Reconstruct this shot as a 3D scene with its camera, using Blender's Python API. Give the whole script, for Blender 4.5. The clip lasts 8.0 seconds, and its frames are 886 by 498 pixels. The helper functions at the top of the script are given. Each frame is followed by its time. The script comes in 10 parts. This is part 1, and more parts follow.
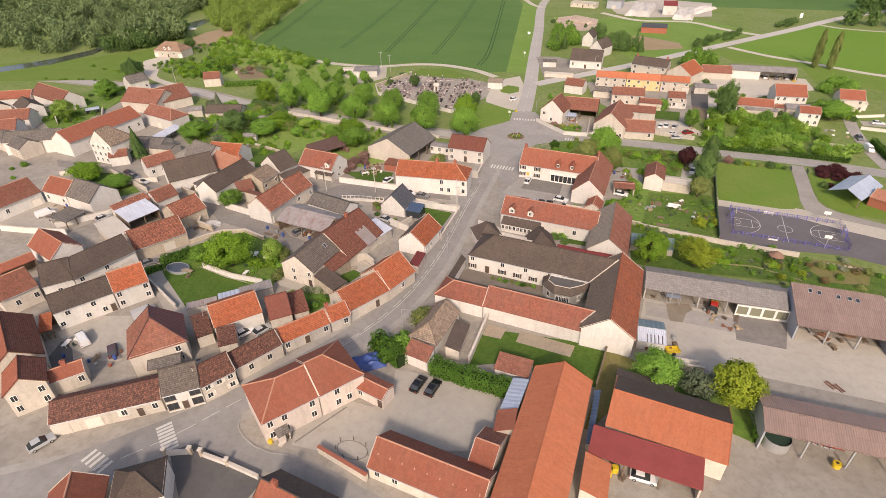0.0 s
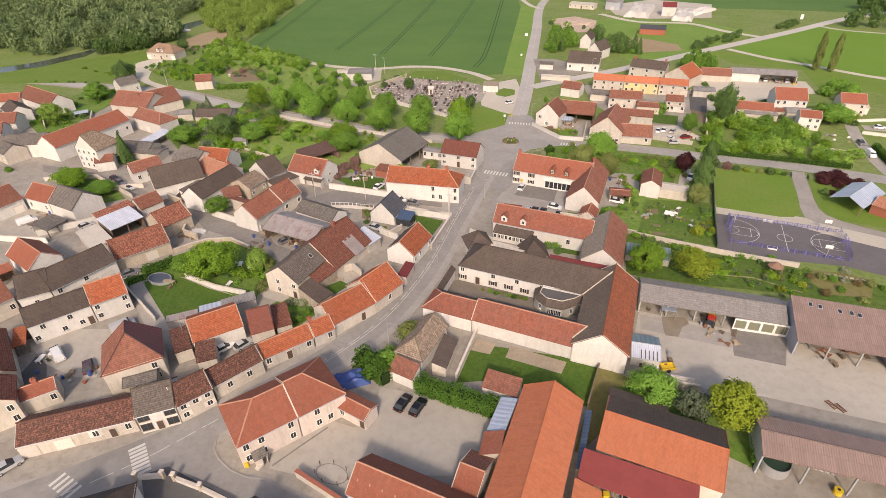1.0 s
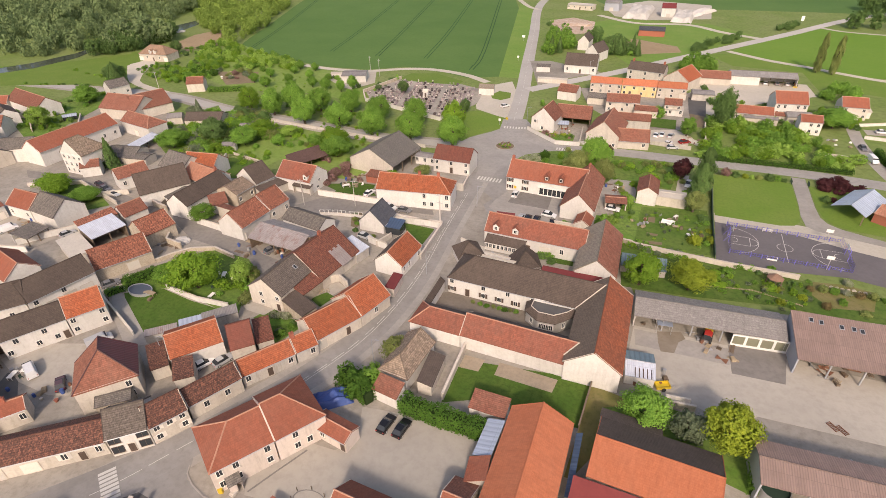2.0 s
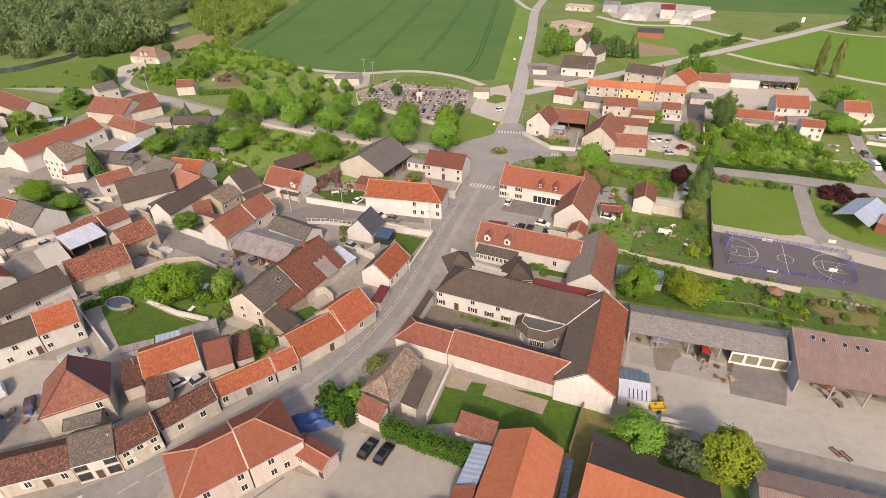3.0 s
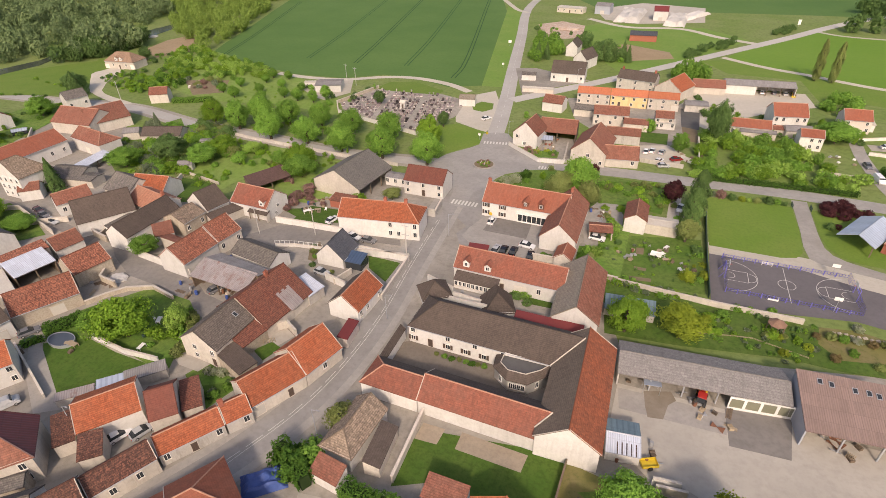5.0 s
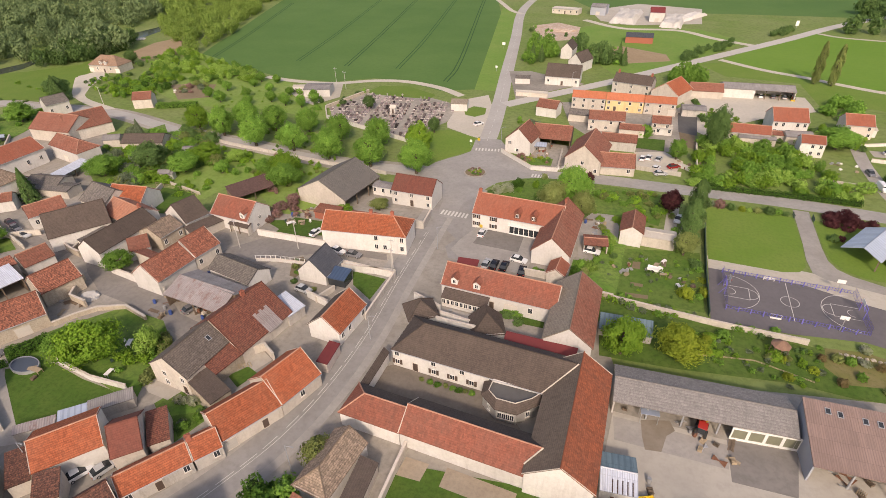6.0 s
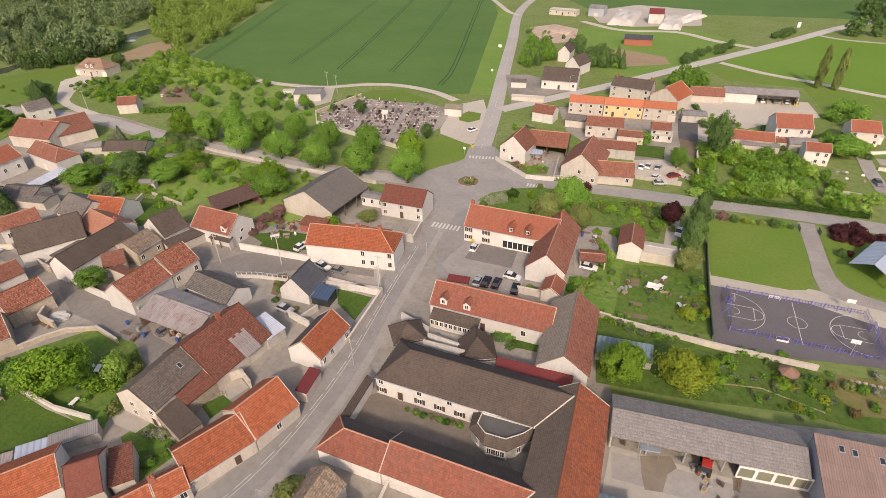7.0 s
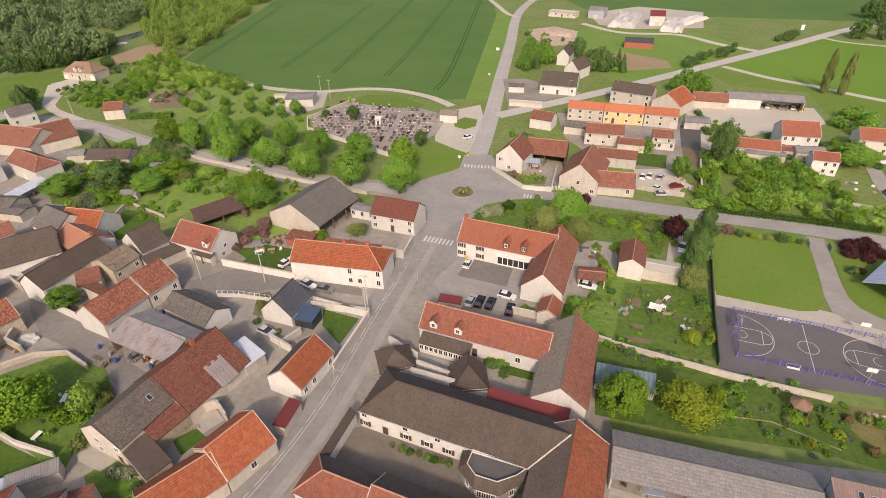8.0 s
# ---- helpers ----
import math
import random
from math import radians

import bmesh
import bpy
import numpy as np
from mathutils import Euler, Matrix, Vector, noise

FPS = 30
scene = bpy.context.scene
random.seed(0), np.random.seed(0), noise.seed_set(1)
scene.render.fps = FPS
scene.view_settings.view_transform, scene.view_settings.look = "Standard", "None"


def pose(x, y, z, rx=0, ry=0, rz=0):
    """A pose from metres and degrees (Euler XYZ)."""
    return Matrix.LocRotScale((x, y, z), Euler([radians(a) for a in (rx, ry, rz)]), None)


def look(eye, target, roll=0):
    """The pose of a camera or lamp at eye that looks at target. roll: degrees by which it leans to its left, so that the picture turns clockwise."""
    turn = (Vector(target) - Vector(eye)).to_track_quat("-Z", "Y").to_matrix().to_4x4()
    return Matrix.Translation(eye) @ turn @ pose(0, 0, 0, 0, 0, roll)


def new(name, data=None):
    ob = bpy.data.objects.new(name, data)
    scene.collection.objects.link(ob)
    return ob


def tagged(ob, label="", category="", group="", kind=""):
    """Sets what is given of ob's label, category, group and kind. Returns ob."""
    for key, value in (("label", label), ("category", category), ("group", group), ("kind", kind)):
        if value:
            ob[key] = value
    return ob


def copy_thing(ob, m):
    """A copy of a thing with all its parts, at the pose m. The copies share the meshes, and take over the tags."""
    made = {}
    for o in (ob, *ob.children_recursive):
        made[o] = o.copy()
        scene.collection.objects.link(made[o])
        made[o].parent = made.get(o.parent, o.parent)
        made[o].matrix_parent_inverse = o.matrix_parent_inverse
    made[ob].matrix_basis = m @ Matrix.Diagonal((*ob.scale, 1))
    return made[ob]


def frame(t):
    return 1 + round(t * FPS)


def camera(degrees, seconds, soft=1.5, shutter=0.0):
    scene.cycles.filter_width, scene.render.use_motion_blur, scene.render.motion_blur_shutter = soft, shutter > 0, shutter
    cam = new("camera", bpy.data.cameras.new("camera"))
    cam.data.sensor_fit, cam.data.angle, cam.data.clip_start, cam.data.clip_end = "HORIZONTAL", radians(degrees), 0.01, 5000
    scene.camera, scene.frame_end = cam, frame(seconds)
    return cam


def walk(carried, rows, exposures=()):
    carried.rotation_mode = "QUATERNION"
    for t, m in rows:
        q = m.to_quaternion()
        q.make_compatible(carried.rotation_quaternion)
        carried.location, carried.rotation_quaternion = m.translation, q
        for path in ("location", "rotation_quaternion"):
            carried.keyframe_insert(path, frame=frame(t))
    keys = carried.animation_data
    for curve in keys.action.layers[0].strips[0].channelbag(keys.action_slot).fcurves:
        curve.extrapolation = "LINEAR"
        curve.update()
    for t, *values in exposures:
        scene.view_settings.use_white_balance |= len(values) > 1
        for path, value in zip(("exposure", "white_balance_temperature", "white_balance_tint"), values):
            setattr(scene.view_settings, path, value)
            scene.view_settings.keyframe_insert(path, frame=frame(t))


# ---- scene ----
cam = camera(79.3, 8.0, soft=0.5)
METRES, EYE, TILT, LEAN, TURN = 50.95, 76.5, 0.0, 0.0, 21.9
ROWS = [
    (0.0, 0.0, 0.0, 0.0, -0.73, -33.67, 1.1),
    (0.5, 0.0264, 0.0437, -0.0013, -0.72, -33.65, 1.12),
    (1.0, 0.0532, 0.0866, -0.0027, -0.67, -33.65, 1.11),
    (1.5, 0.0799, 0.1309, -0.0035, -0.61, -33.66, 1.09),
    (3.0, 0.1566, 0.2733, -0.0083, -0.59, -33.64, 1.06),
    (3.5, 0.182, 0.3243, -0.0095, -0.61, -33.65, 1.05),
    (4.0, 0.2052, 0.3787, -0.0118, -0.71, -33.65, 1.06),
    (4.5, 0.2283, 0.4378, -0.0133, -0.88, -33.67, 1.05),
    (6.0, 0.2995, 0.6329, -0.0203, -1.43, -33.7, 1.08),
    (6.5, 0.3224, 0.7025, -0.0231, -1.52, -33.71, 1.06),
    (7.0, 0.3458, 0.7727, -0.0247, -1.55, -33.73, 1.07),
    (7.5, 0.3673, 0.8443, -0.0279, -1.54, -33.72, 1.05),
    (8.0, 0.3884, 0.9163, -0.0293, -1.53, -33.71, 1.06),
]
walk(cam, [(t, pose(0, 0, EYE, TILT, LEAN, TURN) @ pose(METRES * x, METRES * y, METRES * z, 90 + pitch, roll, yaw)) for t, x, y, z, yaw, pitch, roll in ROWS],
     exposures=[(0.0, 0.48, 7400, 18), (8.0, 0.385, 7400, 18)])

# ---- light: a hazy spring sun, low behind the camera ----
SUN_ELEV, SUN_AZ = 36.0, -72.5  # height and plan angle of the sun, degrees
world = bpy.data.worlds.new("sky")
scene.world = world
world.use_nodes = True
sky = world.node_tree.nodes.new("ShaderNodeTexSky")
sky.sky_type = "NISHITA"
sky.sun_disc = False
sky.sun_elevation = radians(SUN_ELEV)
sky.sun_rotation = radians(90 - SUN_AZ)
sky.dust_density = 3.0
bg = world.node_tree.nodes["Background"]
bg.inputs["Strength"].default_value = 0.15
world.node_tree.links.new(sky.outputs[0], bg.inputs["Color"])
sun_data = bpy.data.lights.new("sun", "SUN")
sun_data.energy = 2.0
sun_data.angle = radians(5.0)
sun_data.color = (1.0, 0.93, 0.84)
sun = new("sun", sun_data)
sun.matrix_world = look((0, 0, 200), (-math.cos(radians(SUN_AZ)) * 200, -math.sin(radians(SUN_AZ)) * 200, 200 - 200 * math.tan(radians(SUN_ELEV))))

# ---- materials ----
MAT = {}


def base_mat(name):
    m = bpy.data.materials.new(name)
    m.use_nodes = True
    MAT[name] = m
    return m, m.node_tree, m.node_tree.nodes["Principled BSDF"]


def link(nt, a, b):
    nt.links.new(a, b)


def noise_tex(nt, vec, scale, detail=4.0, rough=0.6):
    n = nt.nodes.new("ShaderNodeTexNoise")
    n.inputs["Scale"].default_value = scale
    n.inputs["Detail"].default_value = detail
    n.inputs["Roughness"].default_value = rough
    link(nt, vec, n.inputs["Vector"])
    return n.outputs["Fac"]


def mapped(nt, value, lo, hi, a=0.0, b=1.0):
    n = nt.nodes.new("ShaderNodeMapRange")
    for key, v in (("From Min", lo), ("From Max", hi), ("To Min", a), ("To Max", b)):
        n.inputs[key].default_value = v
    link(nt, value, n.inputs["Value"])
    return n.outputs["Result"]


def mix(nt, fac, a, b, mode="MIX"):
    n = nt.nodes.new("ShaderNodeMix")
    n.data_type, n.blend_type = "RGBA", mode
    for value, socket in ((fac, n.inputs["Factor"]), (a, n.inputs["A"]), (b, n.inputs["B"])):
        if isinstance(value, (int, float)):
            socket.default_value = value
        elif isinstance(value, tuple):
            socket.default_value = (*value, 1.0)
        else:
            link(nt, value, socket)
    return n.outputs["Result"]


def coords(nt, kind="Object", scale=(1, 1, 1)):
    tc = nt.nodes.new("ShaderNodeTexCoord")
    mp = nt.nodes.new("ShaderNodeMapping")
    mp.inputs["Scale"].default_value = scale
    link(nt, tc.outputs[kind], mp.inputs["Vector"])
    return mp.outputs["Vector"]


def varied(nt, colour, amount=0.16):
    """A shade of its own for each object."""
    info = nt.nodes.new("ShaderNodeObjectInfo")
    v = mapped(nt, info.outputs["Random"], 0, 1, 1 - amount, 1 + amount)
    comb = nt.nodes.new("ShaderNodeCombineColor")
    for k in ("Red", "Green", "Blue"):
        link(nt, v, comb.inputs[k])
    return mix(nt, 1.0, colour, comb.outputs["Color"], "MULTIPLY")


def bumped(nt, bsdf, height, strength, distance):
    b = nt.nodes.new("ShaderNodeBump")
    b.inputs["Strength"].default_value, b.inputs["Distance"].default_value = strength, distance
    link(nt, height, b.inputs["Height"])
    link(nt, b.outputs["Normal"], bsdf.inputs["Normal"])


def rough_mat(name, c1, c2, c3, big=0.12, small=1.5, rough=0.9, bump=0.3, dist=0.03, amount=0.1, worn=0.5, kind="Object", streaks=0.0):
    """Plaster, gravel, stone, grass: two colours in large patches, a third in fine ones."""
    m, nt, bsdf = base_mat(name)
    vec = coords(nt, kind)
    patch = mapped(nt, noise_tex(nt, vec, big, 5, 0.65), 0.35, 0.65)
    fine = noise_tex(nt, vec, small, 6, 0.7)
    col = mix(nt, patch, c1, c2)
    spots = mapped(nt, fine, 0.45, 0.72, 0, worn)
    col = mix(nt, spots, col, c3)
    if streaks:
        runs = mapped(nt, noise_tex(nt, coords(nt, kind, (1.1, 1.1, 0.16)), 1.0, 6, 0.8), 0.5, 0.8, 0, streaks)
        col = mix(nt, runs, col, tuple(v * 0.6 for v in c3))
    col = varied(nt, col, amount)
    link(nt, col, bsdf.inputs["Base Color"])
    bsdf.inputs["Roughness"].default_value = rough
    bsdf.inputs["Specular IOR Level"].default_value = 0.2
    bumped(nt, bsdf, fine, bump, dist)
    return m


def tile_mat(name, c1, c2, stain, moss=0.3, mossc=(0.09, 0.075, 0.05), w=0.25, h=0.36, rough=0.85, rows=0.45, mottle=0.5, joint=0.55, relief=0.5, grain=3.2):
    """Roof tiles in courses, on coordinates in metres up the slope; mottle: how much single tiles differ, rows: how
    dark the shade painted along the courses is.
    """
    m, nt, bsdf = base_mat(name)
    uv = coords(nt, "UV")
    br = nt.nodes.new("ShaderNodeTexBrick")
    br.inputs["Scale"].default_value = 1.0
    br.inputs["Brick Width"].default_value, br.inputs["Row Height"].default_value = w, h
    br.inputs["Mortar Size"].default_value, br.inputs["Mortar Smooth"].default_value = 0.02, 0.7
    br.inputs["Color1"].default_value, br.inputs["Color2"].default_value = (*c1, 1), (*c2, 1)
    br.inputs["Mortar"].default_value = (*[v * joint for v in c2], 1)
    link(nt, uv, br.inputs["Vector"])
    ob = coords(nt, "Object")
    # thin shadow line at the lower edge of courses, painted into the colour
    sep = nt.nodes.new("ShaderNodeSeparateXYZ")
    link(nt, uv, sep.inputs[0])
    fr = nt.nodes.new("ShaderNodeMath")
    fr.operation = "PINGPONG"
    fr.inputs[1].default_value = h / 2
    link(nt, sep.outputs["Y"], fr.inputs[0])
    course_shade = mapped(nt, fr.outputs[0], 0.0, h * 0.22, rows, 0.0)
    broad = mapped(nt, noise_tex(nt, ob, 0.22, 5, 0.7), 0.38, 0.68, 0, 0.75)
    col = mix(nt, broad, br.outputs["Color"], stain)
    streak = mapped(nt, noise_tex(nt, coords(nt, "UV", (1.3, 0.22, 1)), 1.0, 6, 0.8), 0.42, 0.72, 0, 0.6)
    col = mix(nt, streak, col, tuple(v * 0.6 for v in stain))
    vor = nt.nodes.new("ShaderNodeTexVoronoi")
    vor.inputs["Scale"].default_value = grain
    link(nt, coords(nt, "UV", (1.0, 0.8, 1)), vor.inputs["Vector"])
    grey = nt.nodes.new("ShaderNodeRGBToBW")
    link(nt, vor.outputs["Color"], grey.inputs[0])
    col = mix(nt, mapped(nt, grey.outputs[0], 0.55, 0.75, 0, mottle * 0.55), col, tuple(v * 0.5 for v in c2))
    col = mix(nt, mapped(nt, grey.outputs[0], 0.42, 0.25, 0, mottle * 0.4), col, tuple(min(0.8, v * 1.45) for v in c1))
    lichen = mapped(nt, noise_tex(nt, ob, 2.1, 6, 0.85), 0.62 - 0.22 * moss, 0.74 - 0.18 * moss, 0, 0.85 if moss > 0.5 else 0.55)
    col = mix(nt, lichen, col, mossc)
    col = mix(nt, course_shade, col, tuple(v * 0.3 for v in c2))
    col = varied(nt, col, 0.13)
    link(nt, col, bsdf.inputs["Base Color"])
    bsdf.inputs["Roughness"].default_value = rough
    bsdf.inputs["Specular IOR Level"].default_value = 0.25
    bumped(nt, bsdf, fr.outputs[0], relief, 0.25)
    return m


def sheet_mat(name, c1, c2, pitch=0.3, rough=0.5, metal=0.0, rust=None, along=True):
    """Ribbed sheets; the ribs run up the slope."""
    m, nt, bsdf = base_mat(name)
    uv = coords(nt, "UV")
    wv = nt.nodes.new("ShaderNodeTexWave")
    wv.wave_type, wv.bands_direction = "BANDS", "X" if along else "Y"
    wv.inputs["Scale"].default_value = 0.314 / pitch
    link(nt, uv, wv.inputs["Vector"])
    ob = coords(nt, "Object")
    patch = mapped(nt, noise_tex(nt, ob, 0.3, 5, 0.7), 0.35, 0.65)
    col = mix(nt, patch, c1, c2)
    sheets = nt.nodes.new("ShaderNodeTexBrick")
    sheets.inputs["Scale"].default_value = 1.0
    sheets.inputs["Brick Width"].default_value, sheets.inputs["Row Height"].default_value = 1.05, 2.4
    sheets.inputs["Mortar Size"].default_value = 0.03
    sheets.inputs["Color1"].default_value, sheets.inputs["Color2"].default_value = (0.82, 0.82, 0.82, 1), (1, 1, 1, 1)
    sheets.inputs["Mortar"].default_value = (0.6, 0.6, 0.6, 1)
    link(nt, uv, sheets.inputs["Vector"])
    col = mix(nt, 0.8, col, sheets.outputs["Color"], "MULTIPLY")
    # rib troughs darkened in the colour, standing in for their shade
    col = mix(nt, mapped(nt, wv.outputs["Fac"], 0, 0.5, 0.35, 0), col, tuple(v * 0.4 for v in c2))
    if rust:
        spots = mapped(nt, noise_tex(nt, coords(nt, "UV", (0.5, 0.25, 1)), 1.0, 6, 0.8), 0.5, 0.62, 0, 0.85)
        col = mix(nt, spots, col, rust)
    col = varied(nt, col, 0.08)
    link(nt, col, bsdf.inputs["Base Color"])
    bsdf.inputs["Roughness"].default_value, bsdf.inputs["Metallic"].default_value = rough, metal
    bumped(nt, bsdf, wv.outputs["Fac"], 0.5, 0.06)
    return m


def plain(name, c, rough=0.6, metal=0.0, amount=0.06):
    m, nt, bsdf = base_mat(name)
    f = mapped(nt, noise_tex(nt, coords(nt), 2.5, 4, 0.7), 0.3, 0.7, 0, 0.35)
    col = varied(nt, mix(nt, f, c, tuple(v * 0.7 for v in c)), amount)
    link(nt, col, bsdf.inputs["Base Color"])
    bsdf.inputs["Roughness"].default_value, bsdf.inputs["Metallic"].default_value = rough, metal
    return m


def leaf_mat(name, c1, c2, c3):
    """Leaves: every clump its own green, every plant a shade of it, some light through the blade."""
    m, nt, bsdf = base_mat(name)
    geo = nt.nodes.new("ShaderNodeNewGeometry")
    col = mix(nt, geo.outputs["Random Per Island"], c1, c2)
    patch = mapped(nt, noise_tex(nt, coords(nt), 0.7, 3, 0.6), 0.4, 0.65, 0, 0.7)
    col = varied(nt, mix(nt, patch, col, c3), 0.2)
    link(nt, col, bsdf.inputs["Base Color"])
    bsdf.inputs["Roughness"].default_value = 0.7
    bsdf.inputs["Specular IOR Level"].default_value = 0.12
    tr = nt.nodes.new("ShaderNodeBsdfTranslucent")
    link(nt, col, tr.inputs["Color"])
    ms = nt.nodes.new("ShaderNodeMixShader")
    ms.inputs[0].default_value = 0.3
    link(nt, bsdf.outputs[0], ms.inputs[1])
    link(nt, tr.outputs[0], ms.inputs[2])
    link(nt, ms.outputs[0], nt.nodes["Material Output"].inputs["Surface"])
    return m


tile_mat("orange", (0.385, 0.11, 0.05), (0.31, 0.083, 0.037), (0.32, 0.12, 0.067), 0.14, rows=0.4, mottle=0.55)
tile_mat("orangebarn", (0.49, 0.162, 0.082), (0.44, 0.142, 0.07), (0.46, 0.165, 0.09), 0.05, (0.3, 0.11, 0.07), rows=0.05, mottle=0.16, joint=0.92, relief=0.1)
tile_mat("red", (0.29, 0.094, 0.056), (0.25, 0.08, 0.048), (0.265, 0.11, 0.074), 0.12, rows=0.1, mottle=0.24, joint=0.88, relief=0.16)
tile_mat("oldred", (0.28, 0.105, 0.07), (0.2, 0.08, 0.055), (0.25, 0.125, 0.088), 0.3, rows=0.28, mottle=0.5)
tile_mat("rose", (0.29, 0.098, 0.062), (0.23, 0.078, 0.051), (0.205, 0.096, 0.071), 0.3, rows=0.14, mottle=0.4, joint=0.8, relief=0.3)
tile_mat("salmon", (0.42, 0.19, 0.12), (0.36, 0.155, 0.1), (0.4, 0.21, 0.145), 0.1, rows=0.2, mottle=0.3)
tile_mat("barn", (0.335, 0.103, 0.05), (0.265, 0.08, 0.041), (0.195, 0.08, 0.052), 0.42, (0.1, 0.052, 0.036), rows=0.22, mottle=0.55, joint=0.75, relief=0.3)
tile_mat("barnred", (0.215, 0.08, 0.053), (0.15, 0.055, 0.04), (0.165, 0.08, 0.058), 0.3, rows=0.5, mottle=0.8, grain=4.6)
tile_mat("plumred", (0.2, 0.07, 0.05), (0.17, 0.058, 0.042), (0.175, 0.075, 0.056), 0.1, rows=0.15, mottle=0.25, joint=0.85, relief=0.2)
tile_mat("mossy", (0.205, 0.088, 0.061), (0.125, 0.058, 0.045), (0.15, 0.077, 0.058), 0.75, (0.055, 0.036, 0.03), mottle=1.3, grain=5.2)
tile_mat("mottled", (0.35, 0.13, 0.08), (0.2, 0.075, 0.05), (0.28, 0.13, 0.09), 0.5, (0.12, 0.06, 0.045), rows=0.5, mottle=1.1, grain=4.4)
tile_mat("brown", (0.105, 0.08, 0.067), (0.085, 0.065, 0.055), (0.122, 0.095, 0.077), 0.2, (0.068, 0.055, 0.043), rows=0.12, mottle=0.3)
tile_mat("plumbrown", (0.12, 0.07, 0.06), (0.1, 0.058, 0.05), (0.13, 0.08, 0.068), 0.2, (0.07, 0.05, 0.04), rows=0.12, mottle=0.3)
# lighter copy of brown, offsetting in colour the shade on the barn's west slope
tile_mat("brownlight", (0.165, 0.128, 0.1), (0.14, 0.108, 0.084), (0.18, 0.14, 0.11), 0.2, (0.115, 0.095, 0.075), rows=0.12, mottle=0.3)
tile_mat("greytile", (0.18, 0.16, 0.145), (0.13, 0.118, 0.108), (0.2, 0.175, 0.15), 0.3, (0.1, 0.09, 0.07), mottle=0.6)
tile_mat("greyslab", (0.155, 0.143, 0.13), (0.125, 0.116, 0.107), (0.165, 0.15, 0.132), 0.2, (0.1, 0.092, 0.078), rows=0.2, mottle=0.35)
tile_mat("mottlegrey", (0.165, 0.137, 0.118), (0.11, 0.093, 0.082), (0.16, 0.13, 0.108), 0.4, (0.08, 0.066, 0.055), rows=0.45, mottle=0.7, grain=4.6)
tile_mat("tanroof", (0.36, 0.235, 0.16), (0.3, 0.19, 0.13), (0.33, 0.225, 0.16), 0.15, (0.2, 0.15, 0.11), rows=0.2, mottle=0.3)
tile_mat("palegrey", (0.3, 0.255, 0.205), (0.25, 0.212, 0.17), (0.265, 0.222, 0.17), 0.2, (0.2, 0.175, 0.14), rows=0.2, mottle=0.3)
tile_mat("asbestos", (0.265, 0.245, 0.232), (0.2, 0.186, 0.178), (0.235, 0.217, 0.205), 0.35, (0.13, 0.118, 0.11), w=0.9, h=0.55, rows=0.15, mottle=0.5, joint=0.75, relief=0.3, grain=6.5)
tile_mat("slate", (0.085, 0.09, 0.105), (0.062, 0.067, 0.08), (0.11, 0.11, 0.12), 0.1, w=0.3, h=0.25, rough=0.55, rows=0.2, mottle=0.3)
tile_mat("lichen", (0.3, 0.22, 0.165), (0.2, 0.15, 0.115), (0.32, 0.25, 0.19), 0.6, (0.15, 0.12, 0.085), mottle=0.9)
rough_mat("redsteel", (0.25, 0.058, 0.052), (0.22, 0.05, 0.046), (0.18, 0.047, 0.044), 0.3, 2.0, rough=0.7, bump=0.1, worn=0.4)
rough_mat("redsheet", (0.19, 0.042, 0.042), (0.165, 0.037, 0.038), (0.13, 0.036, 0.036), 0.3, 2.0, rough=0.75, bump=0.1, worn=0.4)
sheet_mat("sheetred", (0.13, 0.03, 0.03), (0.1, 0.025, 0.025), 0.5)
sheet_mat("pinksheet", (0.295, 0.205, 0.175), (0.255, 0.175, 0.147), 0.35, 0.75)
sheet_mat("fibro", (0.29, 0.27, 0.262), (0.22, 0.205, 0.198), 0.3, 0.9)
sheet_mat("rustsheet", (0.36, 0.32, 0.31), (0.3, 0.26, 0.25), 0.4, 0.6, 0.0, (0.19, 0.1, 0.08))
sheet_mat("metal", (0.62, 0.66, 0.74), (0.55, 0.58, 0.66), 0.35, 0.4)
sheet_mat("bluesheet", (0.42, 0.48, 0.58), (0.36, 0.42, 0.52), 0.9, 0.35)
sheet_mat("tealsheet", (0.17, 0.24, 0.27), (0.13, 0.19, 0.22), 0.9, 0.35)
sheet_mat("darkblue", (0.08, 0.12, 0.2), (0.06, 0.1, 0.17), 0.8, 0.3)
rough_mat("flat", (0.52, 0.48, 0.42), (0.46, 0.42, 0.37), (0.35, 0.32, 0.28), 0.3, 2.0)
rough_mat("white", (0.632, 0.613, 0.58), (0.568, 0.545, 0.51), (0.425, 0.395, 0.355), 0.25, 1.6, worn=0.4, streaks=0.45)
rough_mat("cream", (0.57, 0.522, 0.458), (0.488, 0.442, 0.382), (0.36, 0.316, 0.263), 0.25, 1.6, worn=0.5, streaks=0.5)
rough_mat("pink", (0.6, 0.525, 0.47), (0.55, 0.475, 0.42), (0.44, 0.37, 0.32), 0.25, 1.4, worn=0.35, streaks=0.6)
rough_mat("grey", (0.5, 0.465, 0.42), (0.43, 0.4, 0.36), (0.31, 0.285, 0.25), 0.3, 1.6, streaks=0.7)
rough_mat("yellow", (0.66, 0.5, 0.26), (0.6, 0.45, 0.24), (0.48, 0.36, 0.2), 0.2, 1.4, worn=0.3, streaks=0.7)
rough_mat("stone", (0.47, 0.41, 0.33), (0.39, 0.33, 0.26), (0.24, 0.2, 0.15), 0.5, 3.0, bump=0.6, worn=0.7, streaks=0.7)
rough_mat("ridge_tile", (0.48, 0.27, 0.19), (0.42, 0.22, 0.15), (0.3, 0.16, 0.11), 0.6, 4.0, worn=0.6)
